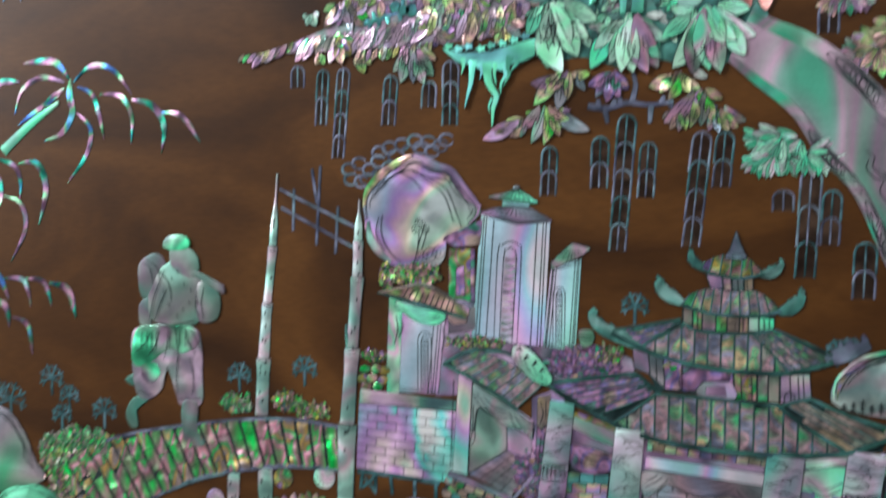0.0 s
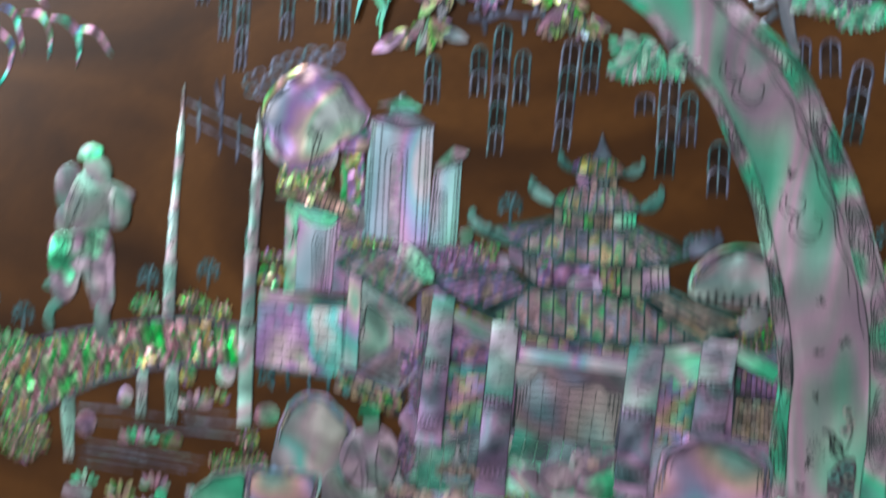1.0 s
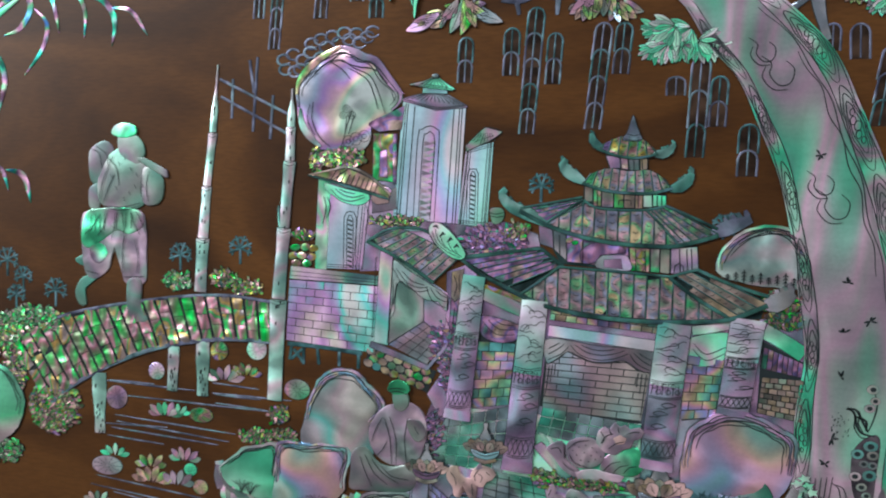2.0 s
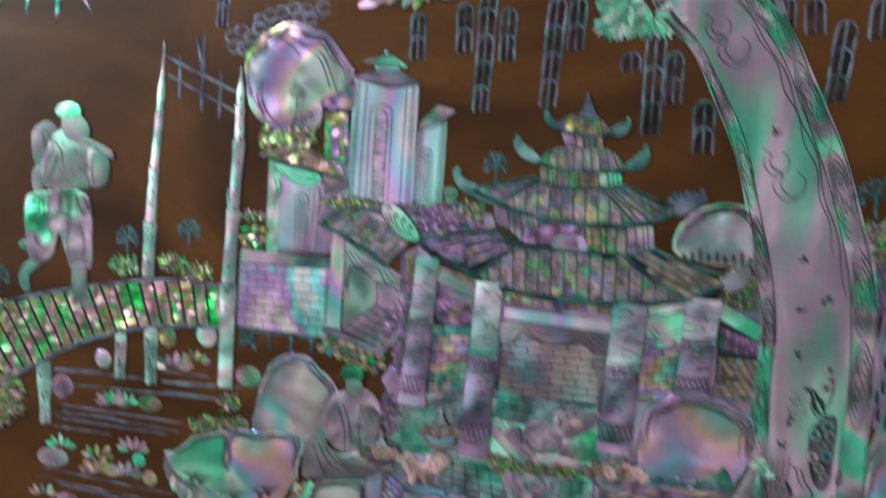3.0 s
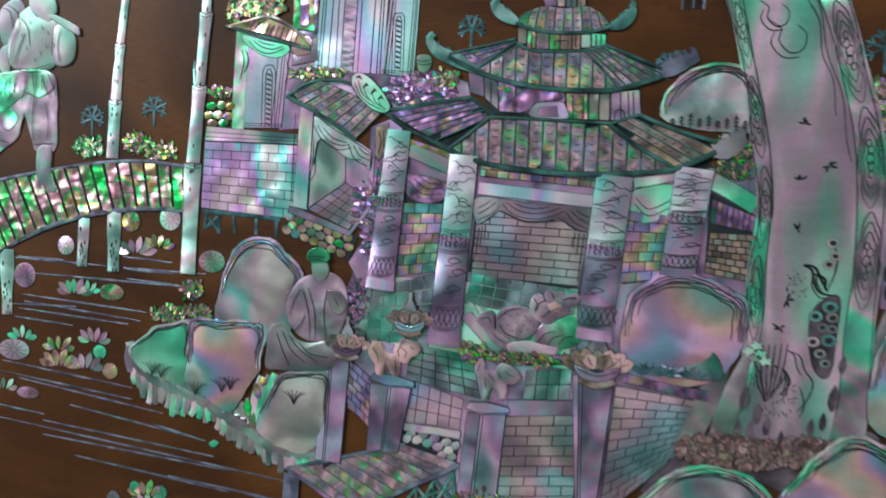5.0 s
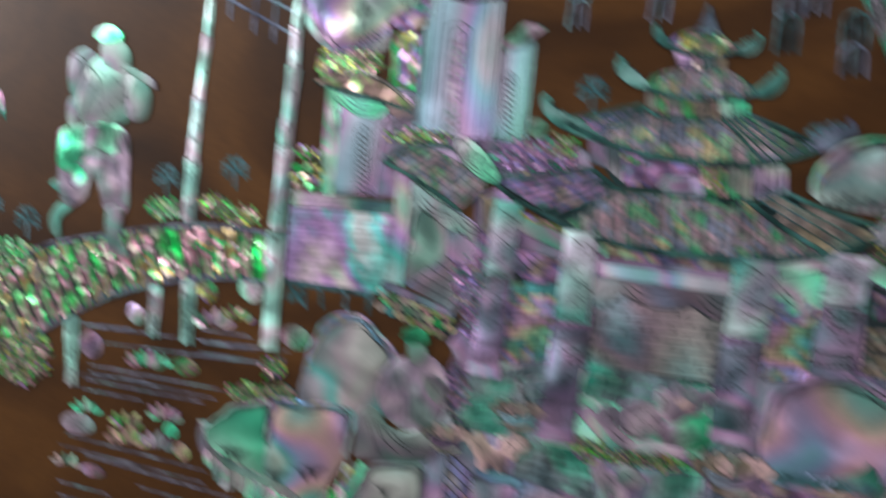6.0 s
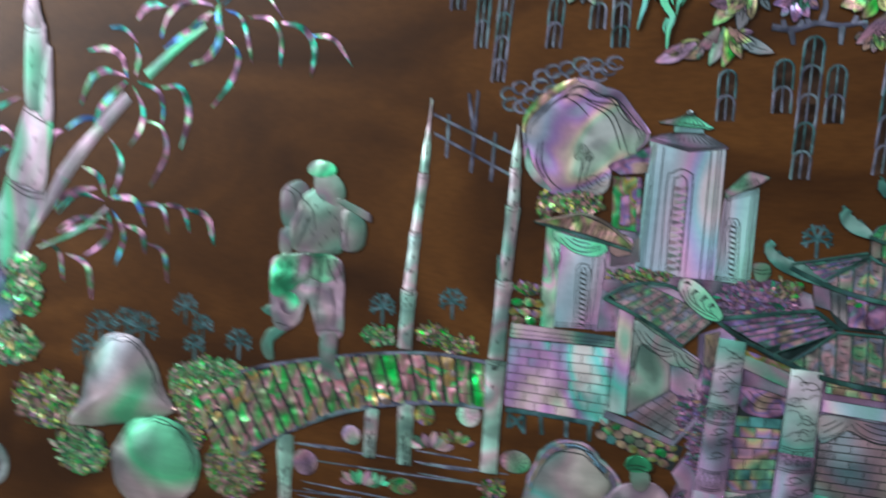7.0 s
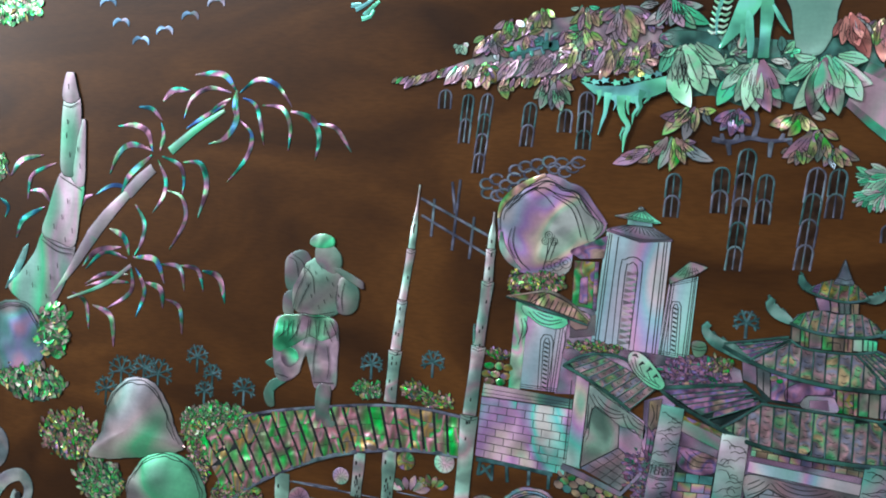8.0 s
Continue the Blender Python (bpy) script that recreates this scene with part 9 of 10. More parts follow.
for x, z in [(-112.7, -113.1), (-95.8, -124.6), (-66.9, -128.8), (-62, -130.1), (-54.8, -125.3)]:
    plate(cliff, "pebble", ellipse((x, z), 2.4, 1.6, 9, 0.3, 0.15, int(abs(x))), LEAF_M, 0.5, 0.2, dome=0.3)
shrub((-117.2, -73.9), 7.57, 3.34, 40, "red and gold shell flowers behind the boulder", SPARKS_M, 3.78, 0.4)
shrub((-105.8, -63.2), 4.45, 4.01, 24, "rose shell flower heads at the water's edge", SPARKS_M, 3.78, 0.4)
shrub((-104.3, -72.4), 5.79, 2.67, 24, "brown and gold shell tufts behind the boulder", SPARKS_M, 3.34, 0.4)
grass = thing("grass_tufts", (-93.6, -100.9), "engraved dark grass tufts on the boulders", "grass")
tufts = []
for x, z in [(-119.5, -99.4), (-123.5, -98.5), (-92.3, -103.1), (-103.8, -105.2), (-88.6, -101.7), (-61.3, -105.2)]:
    for d in (-1, -0.6, -0.2, 0.3, 0.7, 1):
        tufts.append([(x, z), (x + 2 * d, z + 3.5), (x + 5 * d, z + 6 - abs(d))])
tagged(part("blade", mesh_of("blade", *line_mesh(tufts, 0.3, 3.25, 1.2), INK_M), grass), kind="stuff")

# Kneeling robed figurine, crouching creature, guardian shapes: plain single shapes
figure("figurine", (-56.8, -91.2), "plain shell shape of a kneeling robed figurine", [
    ([(-65.4, -64.8), (-62.8, -59.4), (-59.1, -55.4), (-53.9, -53.6), (-48, -52.7), (-42.5, -56.2), (-40.5, -62.1), (-40.8, -68.8), (-43.8, -76.8), (-49.9, -79.4), (-55.9, -79.8), (-61.5, -76.8), (-65, -71.3)], 1.6, 0.99, 4),
    ([(-55.4, -49.6), (-52.6, -47.7), (-49.2, -48.9), (-48.2, -53.3), (-50.9, -56.6), (-54.3, -55.4)], 2.2, 0.3, 0),
    ([(-57.8, -47.5), (-56.7, -44.8), (-53.2, -43.3), (-49.4, -44.5), (-47.9, -47.5), (-50.7, -49.4), (-54.9, -49.6)], 2.4, 0.3, 1),
    ([(-73.8, -91.5), (-73.5, -83.3), (-73.2, -76.8), (-69.3, -72.9), (-65.4, -74.1), (-61.9, -78.8), (-55.9, -80.7), (-44.7, -79.1), (-46.3, -90), (-61.6, -92), (-69.4, -92.1)], 1.5, 0.66, 0),
    ([(-49.2, -60.3), (-43.3, -60), (-40.4, -65.4), (-43.6, -68.9), (-46.7, -66.9)], 2.6, 0.22, 0)], [
    ([(-58.7, -59.7), (-56.1, -68.5), (-55.2, -79.3)], 3.5), ([(-56.4, -59.1), (-53.5, -68.4), (-53.2, -79.6)], 3.5), ([(-48.5, -59.2), (-49.7, -68.2), (-48.5, -78.9)], 3.5), ([(-64, -70.1), (-62.2, -64.4), (-59.5, -59.7)], 3.3), ([(-62, -76.8), (-59.1, -73.2), (-57.3, -69.7)], 3.4),
    ([(-69.2, -77.3), (-66.7, -83.9), (-63.6, -89.9)], 3.0), ([(-66.8, -76.4), (-63, -83.7), (-56.9, -88.5)], 3.0), ([(-63.9, -78.1), (-59.4, -83.4), (-52.1, -87.5)], 3.0), ([(-59.9, -80.5), (-55, -84.7), (-47.4, -85.6)], 3.0), ([(-56.6, -48.8), (-53.1, -48), (-48.8, -49.1)], 3.9), ([(-57.4, -47.5), (-53.6, -46.7), (-49.8, -47.2)], 3.9), ([(-45.6, -62.4), (-43.6, -65.6)], 3.6)])
dots = [([p, (p[0] + 0.5, p[1] - 0.4)], 3.7) for p in [(19.7, -66.2), (22.1, -64.9), (24.8, -63.9), (27.4, -64.7), (21.3, -68.1), (24.4, -67), (27, -67.8), (29.2, -66.3), (23, -70.2), (26.1, -70.4), (28.7, -69.4), (20.4, -64.1), (30.9, -68)]]
figure("creature_shape", (29.7, -76), "plain grey lilac shell shape of a resting creature", [
    ([(17.1, -65.6), (19, -62.9), (23.5, -61.3), (27.8, -61.6), (31.3, -63.6), (32.7, -67.5), (31.4, -71), (27.5, -73.5), (22.6, -73.7), (19.1, -71.7), (17.3, -68.7)], 1.6, 0.9, 4),
    ([(9.3, -67.4), (11.9, -64.6), (15.5, -63.5), (17.7, -65.6), (16.4, -68.3), (19.1, -72.2), (23.1, -75), (21.3, -77.8), (16.4, -75.4), (13.3, -71.6), (11.5, -69.5)], 1.2, 0.4, 4),
    ([(29.1, -62.8), (30, -58), (32.2, -56.1), (33.9, -57.3), (36, -54.2), (38.2, -55.8), (40.3, -54.9), (42.1, -56.5), (45.5, -55.5), (47.6, -57.1), (46.4, -59.8), (43.8, -60.8), (42.6, -63.9), (39.6, -64.9), (37, -67.2), (32.7, -66.6)], 1.9, 0.8, 4),
    ([(31.4, -71), (34, -67.4), (38.3, -65.9), (41.7, -64.4), (45.1, -63.8), (47.3, -65.8), (47.8, -70.6), (45.7, -74.6), (40.1, -75.8), (34.9, -75.2), (31, -74.6)], 1.2, 0.5, 1),
    ([(21.3, -76), (27.5, -73.9), (34, -74.8), (40.5, -75.8), (39.2, -78.1), (29.7, -78.2), (22.2, -78.6)], 1.7, 0.3, 4),
    ([(35.6, -60.3), (38.2, -58.9), (40.8, -60.1), (40, -62.3), (37, -62.9)], 2.8, 0.2, 2)], dots + [
    ([(17.7, -66.7), (21.3, -63.2), (26.3, -62.1)], 3.3), ([(18.6, -68.2), (20.8, -71.6), (25.7, -73.1)], 3.2), ([(30.9, -62.7), (33, -59.6), (35.6, -58.6)], 3.6), ([(33.9, -64.8), (36.5, -62.5), (40, -61.4)], 3.7), ([(40.8, -58.3), (43.4, -57.3), (45.9, -57.2)], 3.4), ([(32.3, -74.1), (35.3, -70.8), (38.7, -69.8)], 2.5), ([(36.2, -74.7), (38.3, -72), (41.8, -70.9)], 2.5), ([(40.1, -74.5), (42.2, -71.8), (45.2, -71.2)], 2.5), ([(11.1, -67), (14.2, -66.2), (15.5, -68.4)], 2.4), ([(16, -71.9), (18.2, -74), (20.9, -75.2)], 2.4), ([(30.4, -57.9), (32.2, -60.5), (31.3, -63.1)], 3.5), ([(33.9, -56.5), (34.8, -59)], 3.5), ([(37.3, -55.9), (37.8, -58)], 3.5)])
figure("guardian_shape", (-21.7, -88.6), "plain rose shell guardian shape on a pedestal", [
    ([(-31.6, -80.5), (-29.8, -78.1), (-27.1, -77.9), (-25.6, -80.9), (-23.7, -82.6), (-20.5, -82.4), (-18.6, -85.3), (-18.9, -90.6), (-21.6, -91.3), (-22.7, -87.8), (-24.9, -88.9), (-25.3, -91.6), (-28.1, -91.3), (-28.7, -86.9), (-31, -84)], 1.8, 0.7, 2),
    ([(-21.5, -81.1), (-19.7, -77.9), (-17.1, -76.4), (-14.3, -77.1), (-12.1, -77.8), (-10.6, -79.9), (-12.4, -82.2), (-14.6, -83.3), (-15.9, -85.6), (-19.1, -84.9)], 2.3, 0.6, 2),
    ([(-19.3, -78.3), (-17.5, -75.6), (-16.1, -77.7)], 2.6, 0.1, 4)], [([(-24.1, -83.9), (-23.1, -87)], 3.0), ([(-18.6, -79.6), (-16.2, -81.2), (-16.9, -83.4)], 3.6), ([(-14.7, -78.9), (-13.3, -80.1)], 3.6), ([(-30, -80.3), (-27.8, -82.9), (-27.3, -85.9)], 3.0), ([(-20.7, -84.6), (-20.1, -89.6)], 3.0), ([(-17.9, -78.2), (-19.7, -81), (-19.1, -83.2)], 3.5)])
figure("guardian_shape", (18.3, -92.2), "plain dull purple shell guardian shape on a pedestal", [
    ([(11.3, -88.4), (12.9, -85.7), (16.4, -85.8), (20.3, -87.3), (22.1, -89.7), (21.5, -95.8), (18.9, -96), (17.9, -92.2), (15.8, -93.2), (15.5, -96.7), (13.3, -96.4), (13.1, -91.7)], 1.8, 0.7, 4),
    ([(17.7, -85.8), (19.7, -82.6), (22.7, -83.2), (25.8, -85.2), (27.2, -87.6), (25.1, -89.9), (21.7, -90.2), (18.6, -88.7)], 2.3, 0.5, 4),
    ([(10.9, -88.8), (9.8, -84.6), (12.3, -81.4), (14.1, -83.4), (13.4, -86.5)], 1.6, 0.3, 4)], [([(14.9, -87), (17.1, -89), (16.2, -92.8)], 3.0), ([(21.3, -85.5), (23.3, -87.1), (25, -86.9)], 3.4), ([(13.9, -88.2), (14.4, -92)], 3.0), ([(19, -86.1), (19.9, -88.6)], 3.4), ([(10.8, -86.3), (12, -83.6)], 2.6)])


def pier_block(q, label, cap=True, side=0.35, mat=None):
    """A square gate pier: face, shaded side and a projecting cap."""
    root = thing("gate_pier", q[3], label, "pier", "gate piers")
    a, c, d, e = q
    m, n = lerp(a, c, side), lerp(e, d, side)
    plate(root, "side_face", [a, m, n, e], GREYP_M, 0.7, 1.2)
    plate(root, "front_face", [m, c, d, n], mat or GREYP_M, 0.8, 1.2)
    ink(root, [[m, n], [lerp(m, c, 0.12), lerp(n, d, 0.12)], [c, d]], 0.4, 2.08)
    if cap:
        w = math.dist(a, c)
        plate(root, "cap", [(a[0] - 1, a[1] + 1.2), (m[0], m[1] - 0.6), (c[0] + 1.6, c[1] + 0.3), (c[0] + 1.2, c[1] + 2.8), (m[0] + 2, m[1] + 4.4), (a[0] + 1, a[1] + 4.0)], PALEG_M, 0.8, 1.7)
        ink(root, [[(a[0] - 0.6, a[1] + 1.8), (m[0], m[1] + 0.2), (c[0] + 1.4, c[1] + 1)]], 0.35, 2.6)


pier_block([(-49.9, -79.4), (-38.6, -80.5), (-41.6, -126.7), (-52.1, -126.1)], "lilac shell pier behind the boulder", False, 0.3)
pier_block([(-30.3, -94.2), (-14.3, -95.1), (-18.5, -119.9), (-31.2, -120.7)], "lilac grey shell gate pier with a cap", True, 0.45)
pier_block([(7.4, -102.1), (22.1, -101.7), (19.4, -135), (4.1, -139.3)], "pale lilac shell gate pier with a cap", True, 0.35)
pier_block([(45.5, -84.8), (60.2, -85.1), (55.3, -135.7), (48.3, -136.5)], "tall lilac shell gate pier under a lotus bowl", False, 0.15)
for name, q, r, c, mat, label in (
        ("court_wall", [(-41.3, -84.2), (-29.7, -92.6), (-30.8, -111.2), (-41.3, -101.3)], 6, 3, PASTEL_M, "low green and gold shell brick wall"),
        ("court_wall", [(21.7, -102.2), (48.5, -99.5), (47.5, -136.5), (19.5, -139.8)], 10, 3, COURT_M, "tall shell brick wall shading from grey to teal"),
        ("court_wall", [(60.7, -87.6), (92.4, -91.2), (79, -114.2), (56.9, -135.9)], 12, 4, COURT_M, "pale green shell brick wall before the tree")):
    root = thing(name, middle(q), label, "wall", "court walls")
    cells(wall(root, "bed", q, lift=0.8), "brick", q, r, c, mat, 0.5, 0.24, 0.5, 0.95, 0.02, r)
cop = thing("coping", (35.6, -98.3), "dark grey shell coping along the court wall", "coping")
plate(cop, "slab", [(22.3, -96.1), (45.8, -94.2), (49.8, -99.4), (23, -102.1)], GREYP_M, 0.6, 1.2)
pebbles = thing("stone_footing", (-6.3, -113.9), "low wall of white rounded shell stones", "footing")
fb = wall(pebbles, "mortar", [(-16.9, -111.5), (5.1, -112.8), (4, -121.7), (-17.5, -117.1)], lift=0.2)
for x, z in [(-15.3, -114.3), (-11.4, -114.4), (-7.3, -115.3), (-3.3, -116.2), (0.8, -117.2), (-13.8, -111.9), (-9.2, -112.4), (-4.7, -113.3), (-0.2, -114.2), (3.4, -115.2), (-1.6, -119.2), (2.2, -119.7)]:
    plate(fb, "cobble", ellipse((x, z), 2.45, 1.78, 7, 0.4, 0.1, int(abs(x * 5 + z))), PALE_M, 0.5, 0.35, dome=0.3)
plate(pebbles, "ledge", [(-16.6, -108.2), (5.4, -109.3), (5.1, -112.4), (-17, -111.3)], PALE_M, 0.6, 0.5)


def bowl(at, r, label):
    """A lotus bowl: a footed dish, two rows of petals and a flask in the middle."""
    root = thing("lotus_bowl", (at[0], at[1] - r), label, "bowl", "lotus bowls")
    x, z = at[0], at[1] + r * 0.55
    plate(root, "flask", smooth([(x - r * 0.14, z + r * 0.7), (x + r * 0.14, z + r * 0.7), (x + r * 0.12, z + r * 0.35), (x + r * 0.34, z - r * 0.1), (x + r * 0.34, z - r * 0.5), (x - r * 0.34, z - r * 0.5), (x - r * 0.34, z - r * 0.1), (x - r * 0.12, z + r * 0.35)], 0.8, True), CORAL_M, 0.6, 2.1)
    veins = []
    for k, (a, u, g) in enumerate(((158, -0.75, 0.95), (22, 0.75, 0.95), (135, -0.6, 0.9), (45, 0.6, 0.9), (112, -0.35, 0.8), (68, 0.35, 0.8), (148, -0.4, 0.7), (32, 0.4, 0.7), (90, 0.0, 0.72), (118, -0.2, 0.62), (62, 0.2, 0.62))):
        b = (at[0] + r * 0.5 * u, at[1] - r * 0.35)
        plate(root, "petal", leaf_outline(b, radians(a), r * g, r * 0.5), (SAND_M, FIGS_M)[k % 2], 0.4, 2.2 + 0.07 * k, inset=0.14, tilt=(0.01 * (k % 3 - 1), 0.015))
        veins.append(([lerp(b, (b[0] + r * g * math.cos(radians(a)), b[1] + r * g * math.sin(radians(a))), t) for t in (0.25, 0.8)], 2.95 + 0.07 * k))
    inks(root, veins, 0.2)
    plate(root, "dish", smooth([(at[0] - r * 0.78, at[1] - r * 0.2), (at[0] - r * 0.62, at[1] - r * 0.62), (at[0], at[1] - r * 0.78), (at[0] + r * 0.62, at[1] - r * 0.62), (at[0] + r * 0.78, at[1] - r * 0.2), (at[0], at[1] - r * 0.42)], 1, True), GREYP_M, 0.6, 2.7, dome=0.2)
    strip(root, "foot_ring", [(at[0] - r * 0.6, at[1] - r * 0.74), (at[0], at[1] - r * 0.9), (at[0] + r * 0.6, at[1] - r * 0.74)], [r * 0.2, r * 0.26, r * 0.2], SAND_M, 0.6, 2.7)
    ink(root, [[(at[0] - r * 0.7, at[1] - r * 0.34), (at[0], at[1] - r * 0.56), (at[0] + r * 0.7, at[1] - r * 0.34)]], 0.3, 3.7)


bowl((54.1, -78.9), 10.2, "rose gold shell lotus bowl with a white flask")
bowl((-15.5, -68), 7.57, "pale shell lotus bowl with a flask on the paving")
bowl((-40, -78.8), 7.57, "gold and violet shell lotus bowl on the pier")
shrub((29.7, -81), 13.8, 2, 40, "brown and bright green shell leaves on the court wall", SPARKS_M, 3.78, 1.5)
shrub((10.4, -80.2), 5.34, 3.56, 24, "rose and brown shell leaves in the court", SPARKS_M, 4.01, 1.2)
shrub((-38.5, -65.3), 4.45, 8.9, 30, "rose grey shell leaves beside the pillar", PURPLES_M, 3.78, 0.6)
shrub((-31.1, -40.7), 4.01, 8.01, 30, "dull rose shell leaves beside the pillar", PURPLES_M, 3.78, 0.3)
shrub((14.4, -136.4), 10, 5.34, 60, "heap of small rose and gold shell pebbles", SPARKS_M, 2.89, 1.6)
plate(thing("bank", (105.8, -111.5), "dull brown shell bank under the roots", "bank"), "face", smooth([(71.5, -125.4), (77, -115.5), (83.9, -109.6), (86.4, -104.2), (95.8, -100.7), (111.1, -104), (124, -101.8), (132.8, -97), (145.3, -96.8), (147.6, -107.4), (131.6, -109), (121.2, -120), (108, -116.4), (94.5, -113.7)], 2, True), HOLLOW_M, 0.3, 0.4)
shrub((100.9, -107.6), 18.9, 5.34, 150, "heap of small brown shell pebbles under the roots", BROWNS_M, 4.9, 1.0, leafy=0.1)
shrub((126, -105.6), 13.4, 4.9, 90, "brown and green shell pebbles between the boulders", BROWNS_M, 4.9, 1.0, leafy=0.1)

# Plank jetty
jetty = thing("jetty", (-29.7, -131.8), "plank jetty of green, rose and gold shell boards", "jetty")
jq = [(-62.7, -130.2), (-15.9, -116.6), (4.9, -121.6), (-36.9, -146.2)]
cells(wall(jetty, "bed", jq, lift=0.8), "plank", jq, 1, 9, ROOF_M, 0, 0.25, 0.5, 0.95, 0.03, 31)
strip(jetty, "edge_beam", [(-64.1, -131.3), (-41.7, -124.4), (-15.9, -116.6)], 1.78, STEEL_M, 0.8, 1.0)
strip(jetty, "edge_beam", [(-38.3, -146.4), (-18.1, -135.1), (5.4, -122.2)], 2, STEEL_M, 0.8, 1.0)
plate(jetty, "post", [(-65.1, -132.3), (-58.2, -133.4), (-58.9, -148.3), (-65.7, -148.1)], STEEL_M, 0.7, 1.0)
strip(jetty, "edge_beam", [(-62.7, -131.1), (-50.9, -137.7), (-38.8, -145.5)], 2, GREYP_M, 0.7, 1.1)
for a in ([(-29.4, -143.5), (-28.8, -147.6)], [(-20.3, -137.6), (-19.6, -146.5)], [(-11.3, -132.1), (-10.6, -143.2)], [(-4.7, -128.3), (-3.9, -140.2)], [(3, -124.4), (3.9, -137.1)], [(-19.6, -145.4), (-11.3, -133.2)], [(-20.3, -138), (-11, -142.8)], [(-10.6, -142.1), (-4.2, -129.2)], [(-10.9, -132.5), (-3.9, -139.8)], [(-3.9, -138.4), (3.2, -125.1)], [(-3.8, -129.1), (3.6, -136.3)], [(-31.6, -147.9), (4.3, -130)]):
    strip(jetty, "lattice_bar", a, 1.34, TEALD_M, 0.5, 0.4)

# Boulders and the second trunk by the great tree
rock([(69.1, -135.1), (75.3, -121.2), (86.8, -114.3), (98.7, -113.5), (107.9, -115.8), (115.8, -122.7), (119.8, -130.3)], "broad pale green shell boulder under the roots", mat=STONE_M, rim_mat=LEAF_M, lift=1.4, dome=1.6, ridges=3)
rock([(116.2, -124.2), (121.8, -113), (128.1, -105), (138.2, -98.1), (147.2, -99.6), (155.4, -106.6), (160.4, -117.8), (153.9, -127.3), (129.1, -131.2)], "broad pink and cream shell boulder with a green rim", mat=BOULDER_M, rim_mat=LEAF_M, lift=1.8, dome=1.8, ridges=3)
rock([(142.1, -89.3), (142.3, -80.5), (143.3, -71.7), (146.1, -64.8), (150.7, -59.9), (158.8, -57.3), (170.8, -59.4), (175.4, -81.8), (172.9, -97.2), (152.4, -99.1), (144.2, -95.6)], "large rounded cream and green shell boulder beside the tree", mat=BOULDER_M, rim_mat=STONE_M, lift=1.2, dome=2.0, ridges=2)
grove = thing("engraved_grove", (162.1, -94), "fine dark palms engraved on the boulder", "engraving")
strokes = []
for x, z, g in ((*(159.9, -94.2), 24), (*(161.4, -94.5), 20), (*(162.8, -94), 23), (*(164.2, -93.5), 17)):
    strokes.append([(x, z), (x + 0.4, z + 0.5 * g), (x + 1.0, z + g)])
    strokes += [[(x + 1.0, z + g), (x + 1.0 + 2.2 * math.cos(radians(a)), z + g + 1.4 * math.sin(radians(a)) + 0.6), (x + 1.0 + 3.8 * math.cos(radians(a)), z + g + 1.8 * math.sin(radians(a)) - 0.8)] for a in (10, 60, 120, 170)]
tagged(part("stroke", mesh_of("stroke", *line_mesh(strokes, 0.26, 4.2, 1.0), INK_M), grove), kind="stuff")
rock([(71.6, 10.4), (74.8, 17.9), (81.8, 23.2), (90.8, 25.8), (100.3, 22.4), (106.2, 11.1), (106.5, 2.8), (88.5, 2.3), (74.2, 5.2)], "pale green domed rock behind the hall", POST_M, lift=0.0, dome=1.2, ridges=3)
pines = []
for k in range(9):
    x, z = lerp((75.9, 3.7), (99.6, 2.6), k / 8)
    t = 3 + 2.2 * ((k * 37) % 5) / 4
    pines += [[(x, z), (x, z + t)]] + [[(x - 0.9, z + t * g), (x, z + t * g + 0.8), (x + 0.9, z + t * g)] for g in (0.2, 0.45, 0.7)]
stand = thing("pine_fringe", (88.5, 2.3), "tiny engraved dark pines along the rock's foot", "pine")
tagged(part("twig", mesh_of("twig", *line_mesh(pines, 0.4, 2.0, 1.0), INK_M), stand), kind="stuff")
SL = [(171.1, 62), (164.7, 45.2), (156.5, 24.3), (149.9, 4.8), (146.7, -11), (144.6, -26.9), (144.6, -41), (144.3, -55.1)]
SR = [(185.2, 54.1), (182.3, 39.1), (176.1, 20.3), (171.5, 1), (170.4, -18.4), (169.3, -38.1), (164.3, -50.1), (151.7, -56.7)]
tree2 = thing("tree", (151.7, -56.7), "second broad shell trunk with a bright mint bark edge", "tree")
between(tree2, "trunk", SL, SR, 0.2, 1, TRUNK_M, 0.7, 0.2, crown=0.2)
between(tree2, "bark", SL, SR, 0, 0.24, TEALG_M, 0.9, 0.2, s1=0.62, crown=0.1)
between(tree2, "bark", SL, SR, 0, 0.24, GREYP_M, 0.9, 0.2, s0=0.6, crown=0.1)
inks(tree2, [([lerp(loft(SL, SR, u, u)[0][k], loft(SL, SR, u, u)[0][k], 0) for k in range(4, 34)], 1.5) for u in (0.06, 0.13, 0.19, 0.3)], 0.4)
inks(tree2, [([(x, z + 2.6), (x - 0.2, z), (x + 0.2, z - 2.4)], 1.5) for x, z in [(147.6, -30.8), (147.2, -39.9), (150, -46.8), (146, -50), (148.9, -52.9), (145.5, -43.9)]], 1.3, 1.0)
plate(tree2, "root", smooth([(144.5, -70), (145, -59.5), (148.8, -51.4), (157.3, -43.1), (168.8, -32.9), (173.5, -48.3), (159.6, -58.8), (150.7, -67.2)], 2, True), STONE_M, 0.3, 0.05)
plate(tree2, "foot", [(141.4, -76.7), (142.9, -65), (146.5, -53.2), (156.6, -48.8), (170.3, -51.9), (168.3, -74.7), (151.3, -77.9)], ROOT_M, 0.3, 0.1)
tail = thing("drooping_leaf", (154.1, 43.6), "drooping brown and green shell leaf with a teal stalk", "leaf")
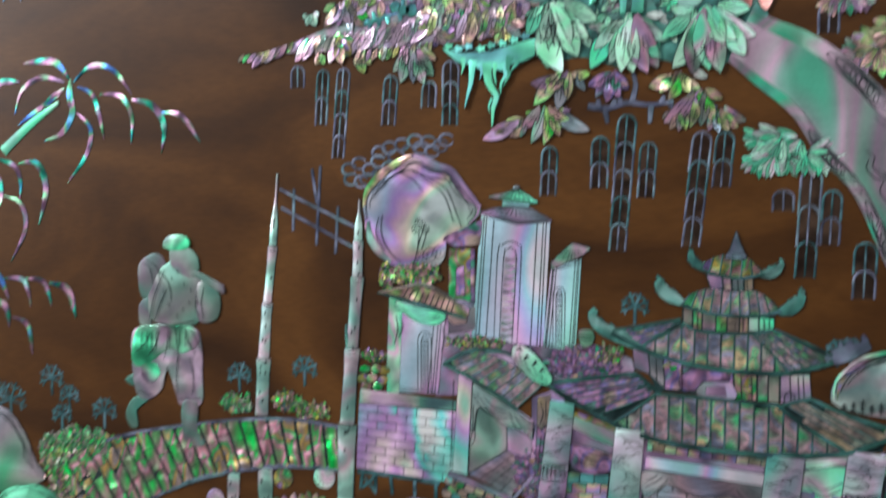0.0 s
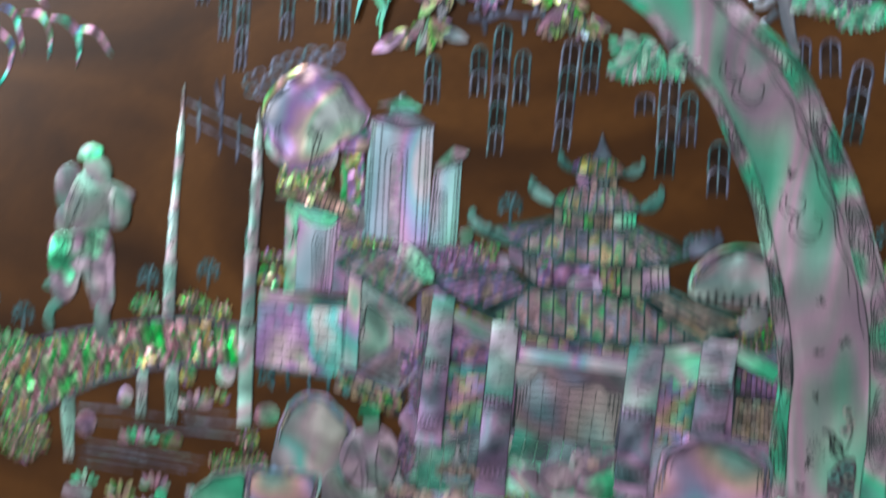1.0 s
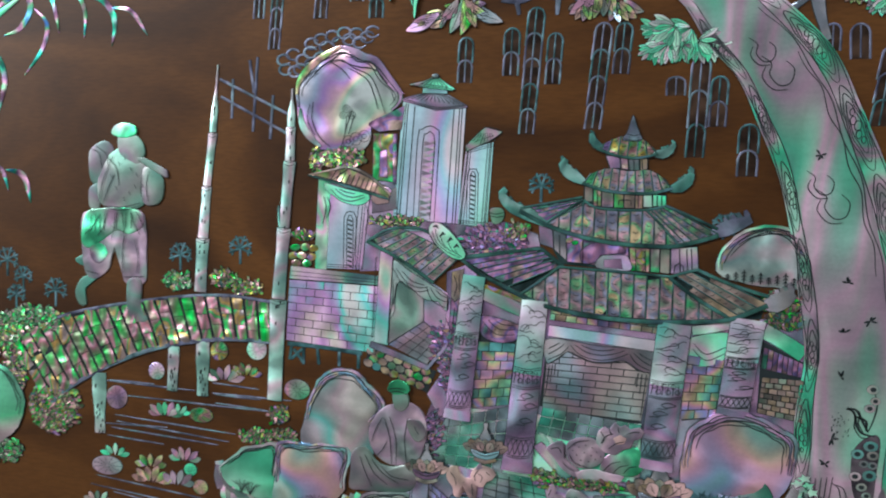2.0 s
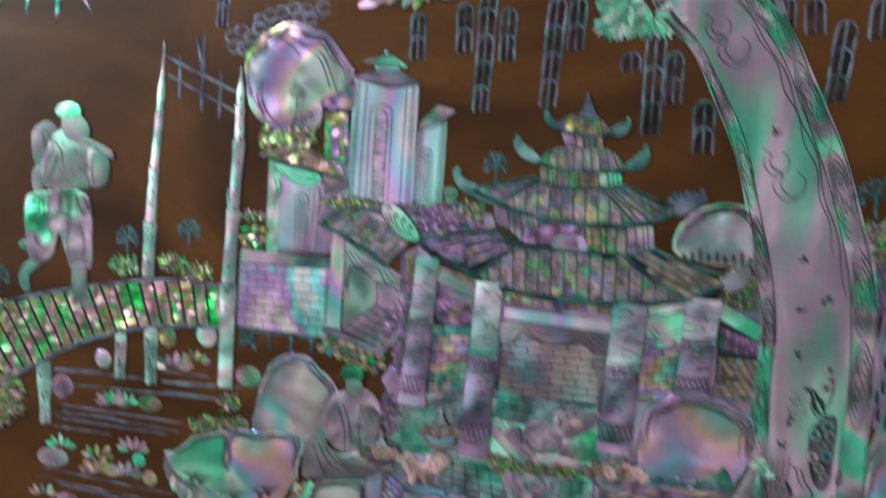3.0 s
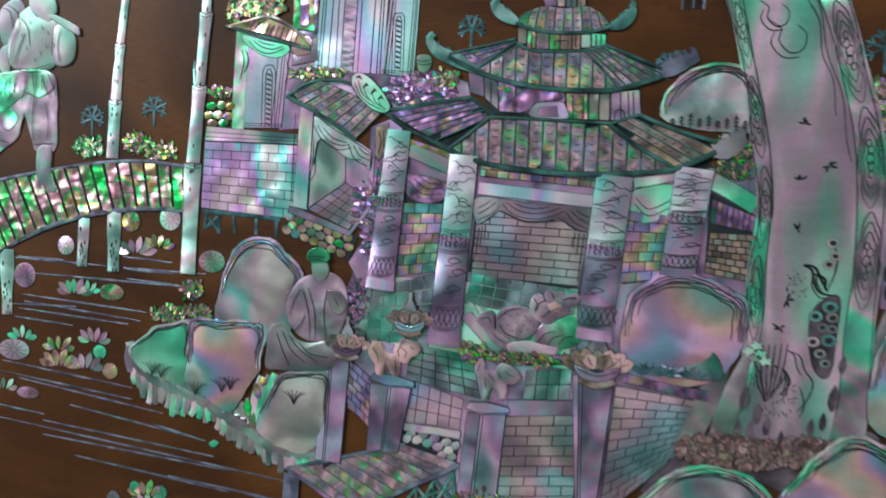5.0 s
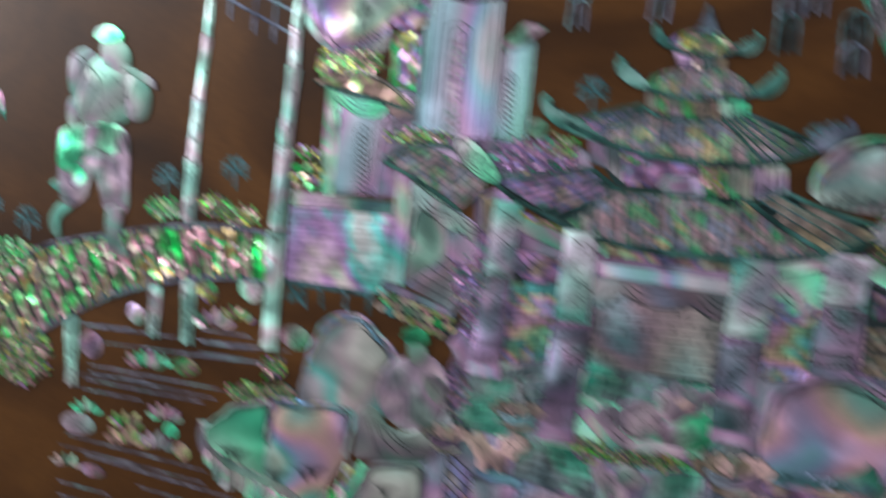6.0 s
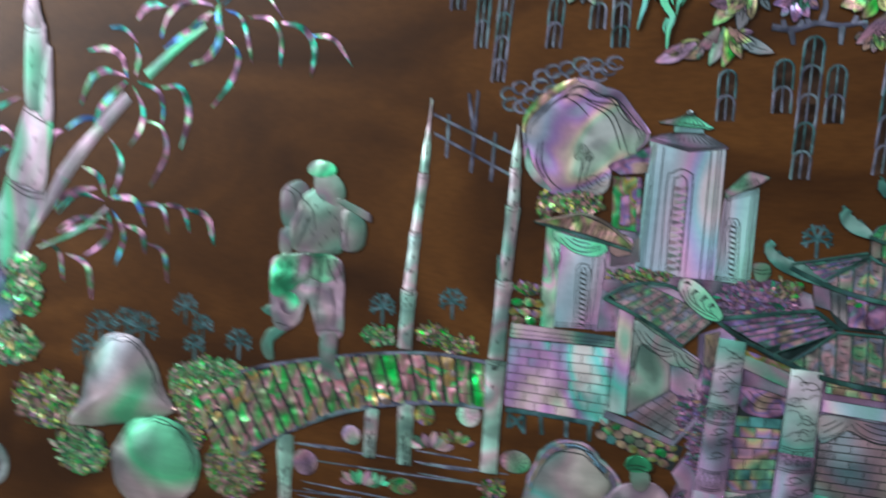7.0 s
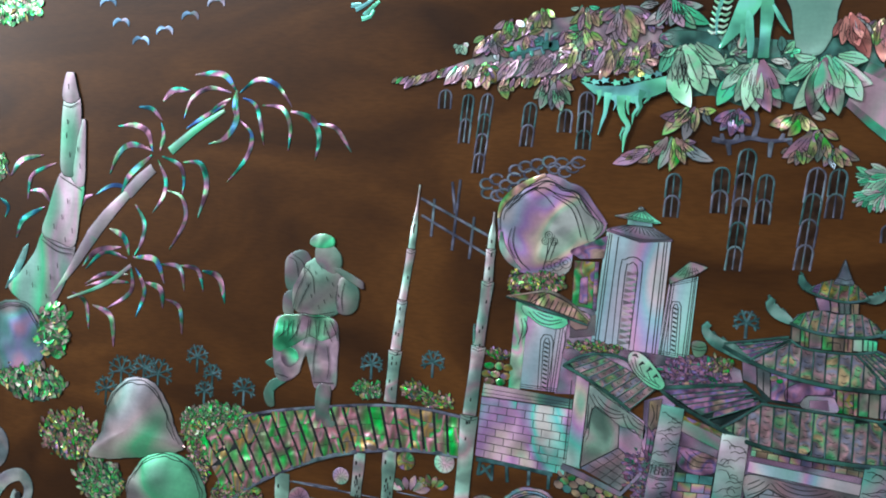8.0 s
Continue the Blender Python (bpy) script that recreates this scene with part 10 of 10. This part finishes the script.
strip(tail, "blade", [(158.6, 56.8), (154.9, 46.4), (148.8, 38.9), (147.4, 36.9)], [4.01, 5.79, 4.01, 0.891], FIGP_M, 0.4, 0.1, 0.1)
strip(tail, "stalk", [(165.9, 61.3), (162.4, 59.5), (158.1, 56.4)], [11.1, 8.91, 5.34], TEALD_M, 0.45, 0.1)
plate(tail, "tip", [(153.2, 41.3), (150.7, 36.9), (147.4, 36.8), (148.8, 39.8)], SPARK_M, 0.5, 0.2)
shrub((144.2, 12.6), 8.02, 7.57, 50, "gold and green shell flower bush between the trunks", SPARKS_M, 4.9)
shrub((144.7, -5.1), 5.34, 10.2, 40, "dull violet shell leaves between the trunks", PURPLES_M, 4.45)
screen = thing("screen", (-29.7, -36.7), "dull rose and green shell screen between doorway and pillar", "screen")
plate(screen, "backing", [(-33.7, 3), (-25.4, 6.4), (-20.8, 3.3), (-27, -36.6), (-29.1, -57.3), (-35.7, -57.7), (-41, -48.7), (-33.5, -36.9)], GREYP_M, 0.15, 0.05)
plate(screen, "panel", [(-31.4, 3.1), (-26.3, 4.6), (-27.2, -7.1), (-29.9, -9.5), (-31.6, -7.3)], SAND_M, 0.4, 0.3)
plate(screen, "panel", [(-31.3, -7.7), (-29.9, -9.9), (-27.4, -7.6), (-28.4, -23), (-30.2, -35.8), (-32.6, -36.8), (-32.2, -18.6)], PURPLE_M, 0.4, 0.3)
plate(screen, "post", [(-33.2, -7.3), (-31.3, -8.2), (-32.6, -36.8), (-34.4, -36.5)], GREYP_M, 0.6, 0.5)
ink(screen, [[(-30.5, 1.8), (-29.1, -2.7), (-30.4, -7.2)], [(-28.2, 1.8), (-28.1, -4.9)], [(-29.9, -11.7), (-30.8, -23.1), (-31.4, -34.5)], [(-28.5, -10.8), (-29.4, -23), (-30.2, -32.2)], [(-32, -9.1), (-33.3, -36)]], 0.4, 1.0)
bank = thing("bank", (-58.4, 26.5), "dull rose grey shell ground behind the gate roofs", "bank")
plate(bank, "face", smooth([(-70.4, 35.1), (-66.1, 42.7), (-57.3, 45.4), (-47.4, 37.1), (-42, 25.7), (-30.6, 19.7), (-31, 5.5), (-37.6, 8.5), (-55.5, 18.1), (-66.3, 16), (-70.1, 22.9)], 2.0, True), GREYP_M, 0.12, 0.0)
shrub((-32.7, -27.8), 4.98, 9.06, 50, "dull rose and green shell leaves under the doorway's corner", PURPLES_M, 4.53, 0.3)
shrub((96.8, -3.7), 6.79, 4.08, 40, "green and rose shell leaves under the eaves", SPARKS_M, 4.08, 0.3)
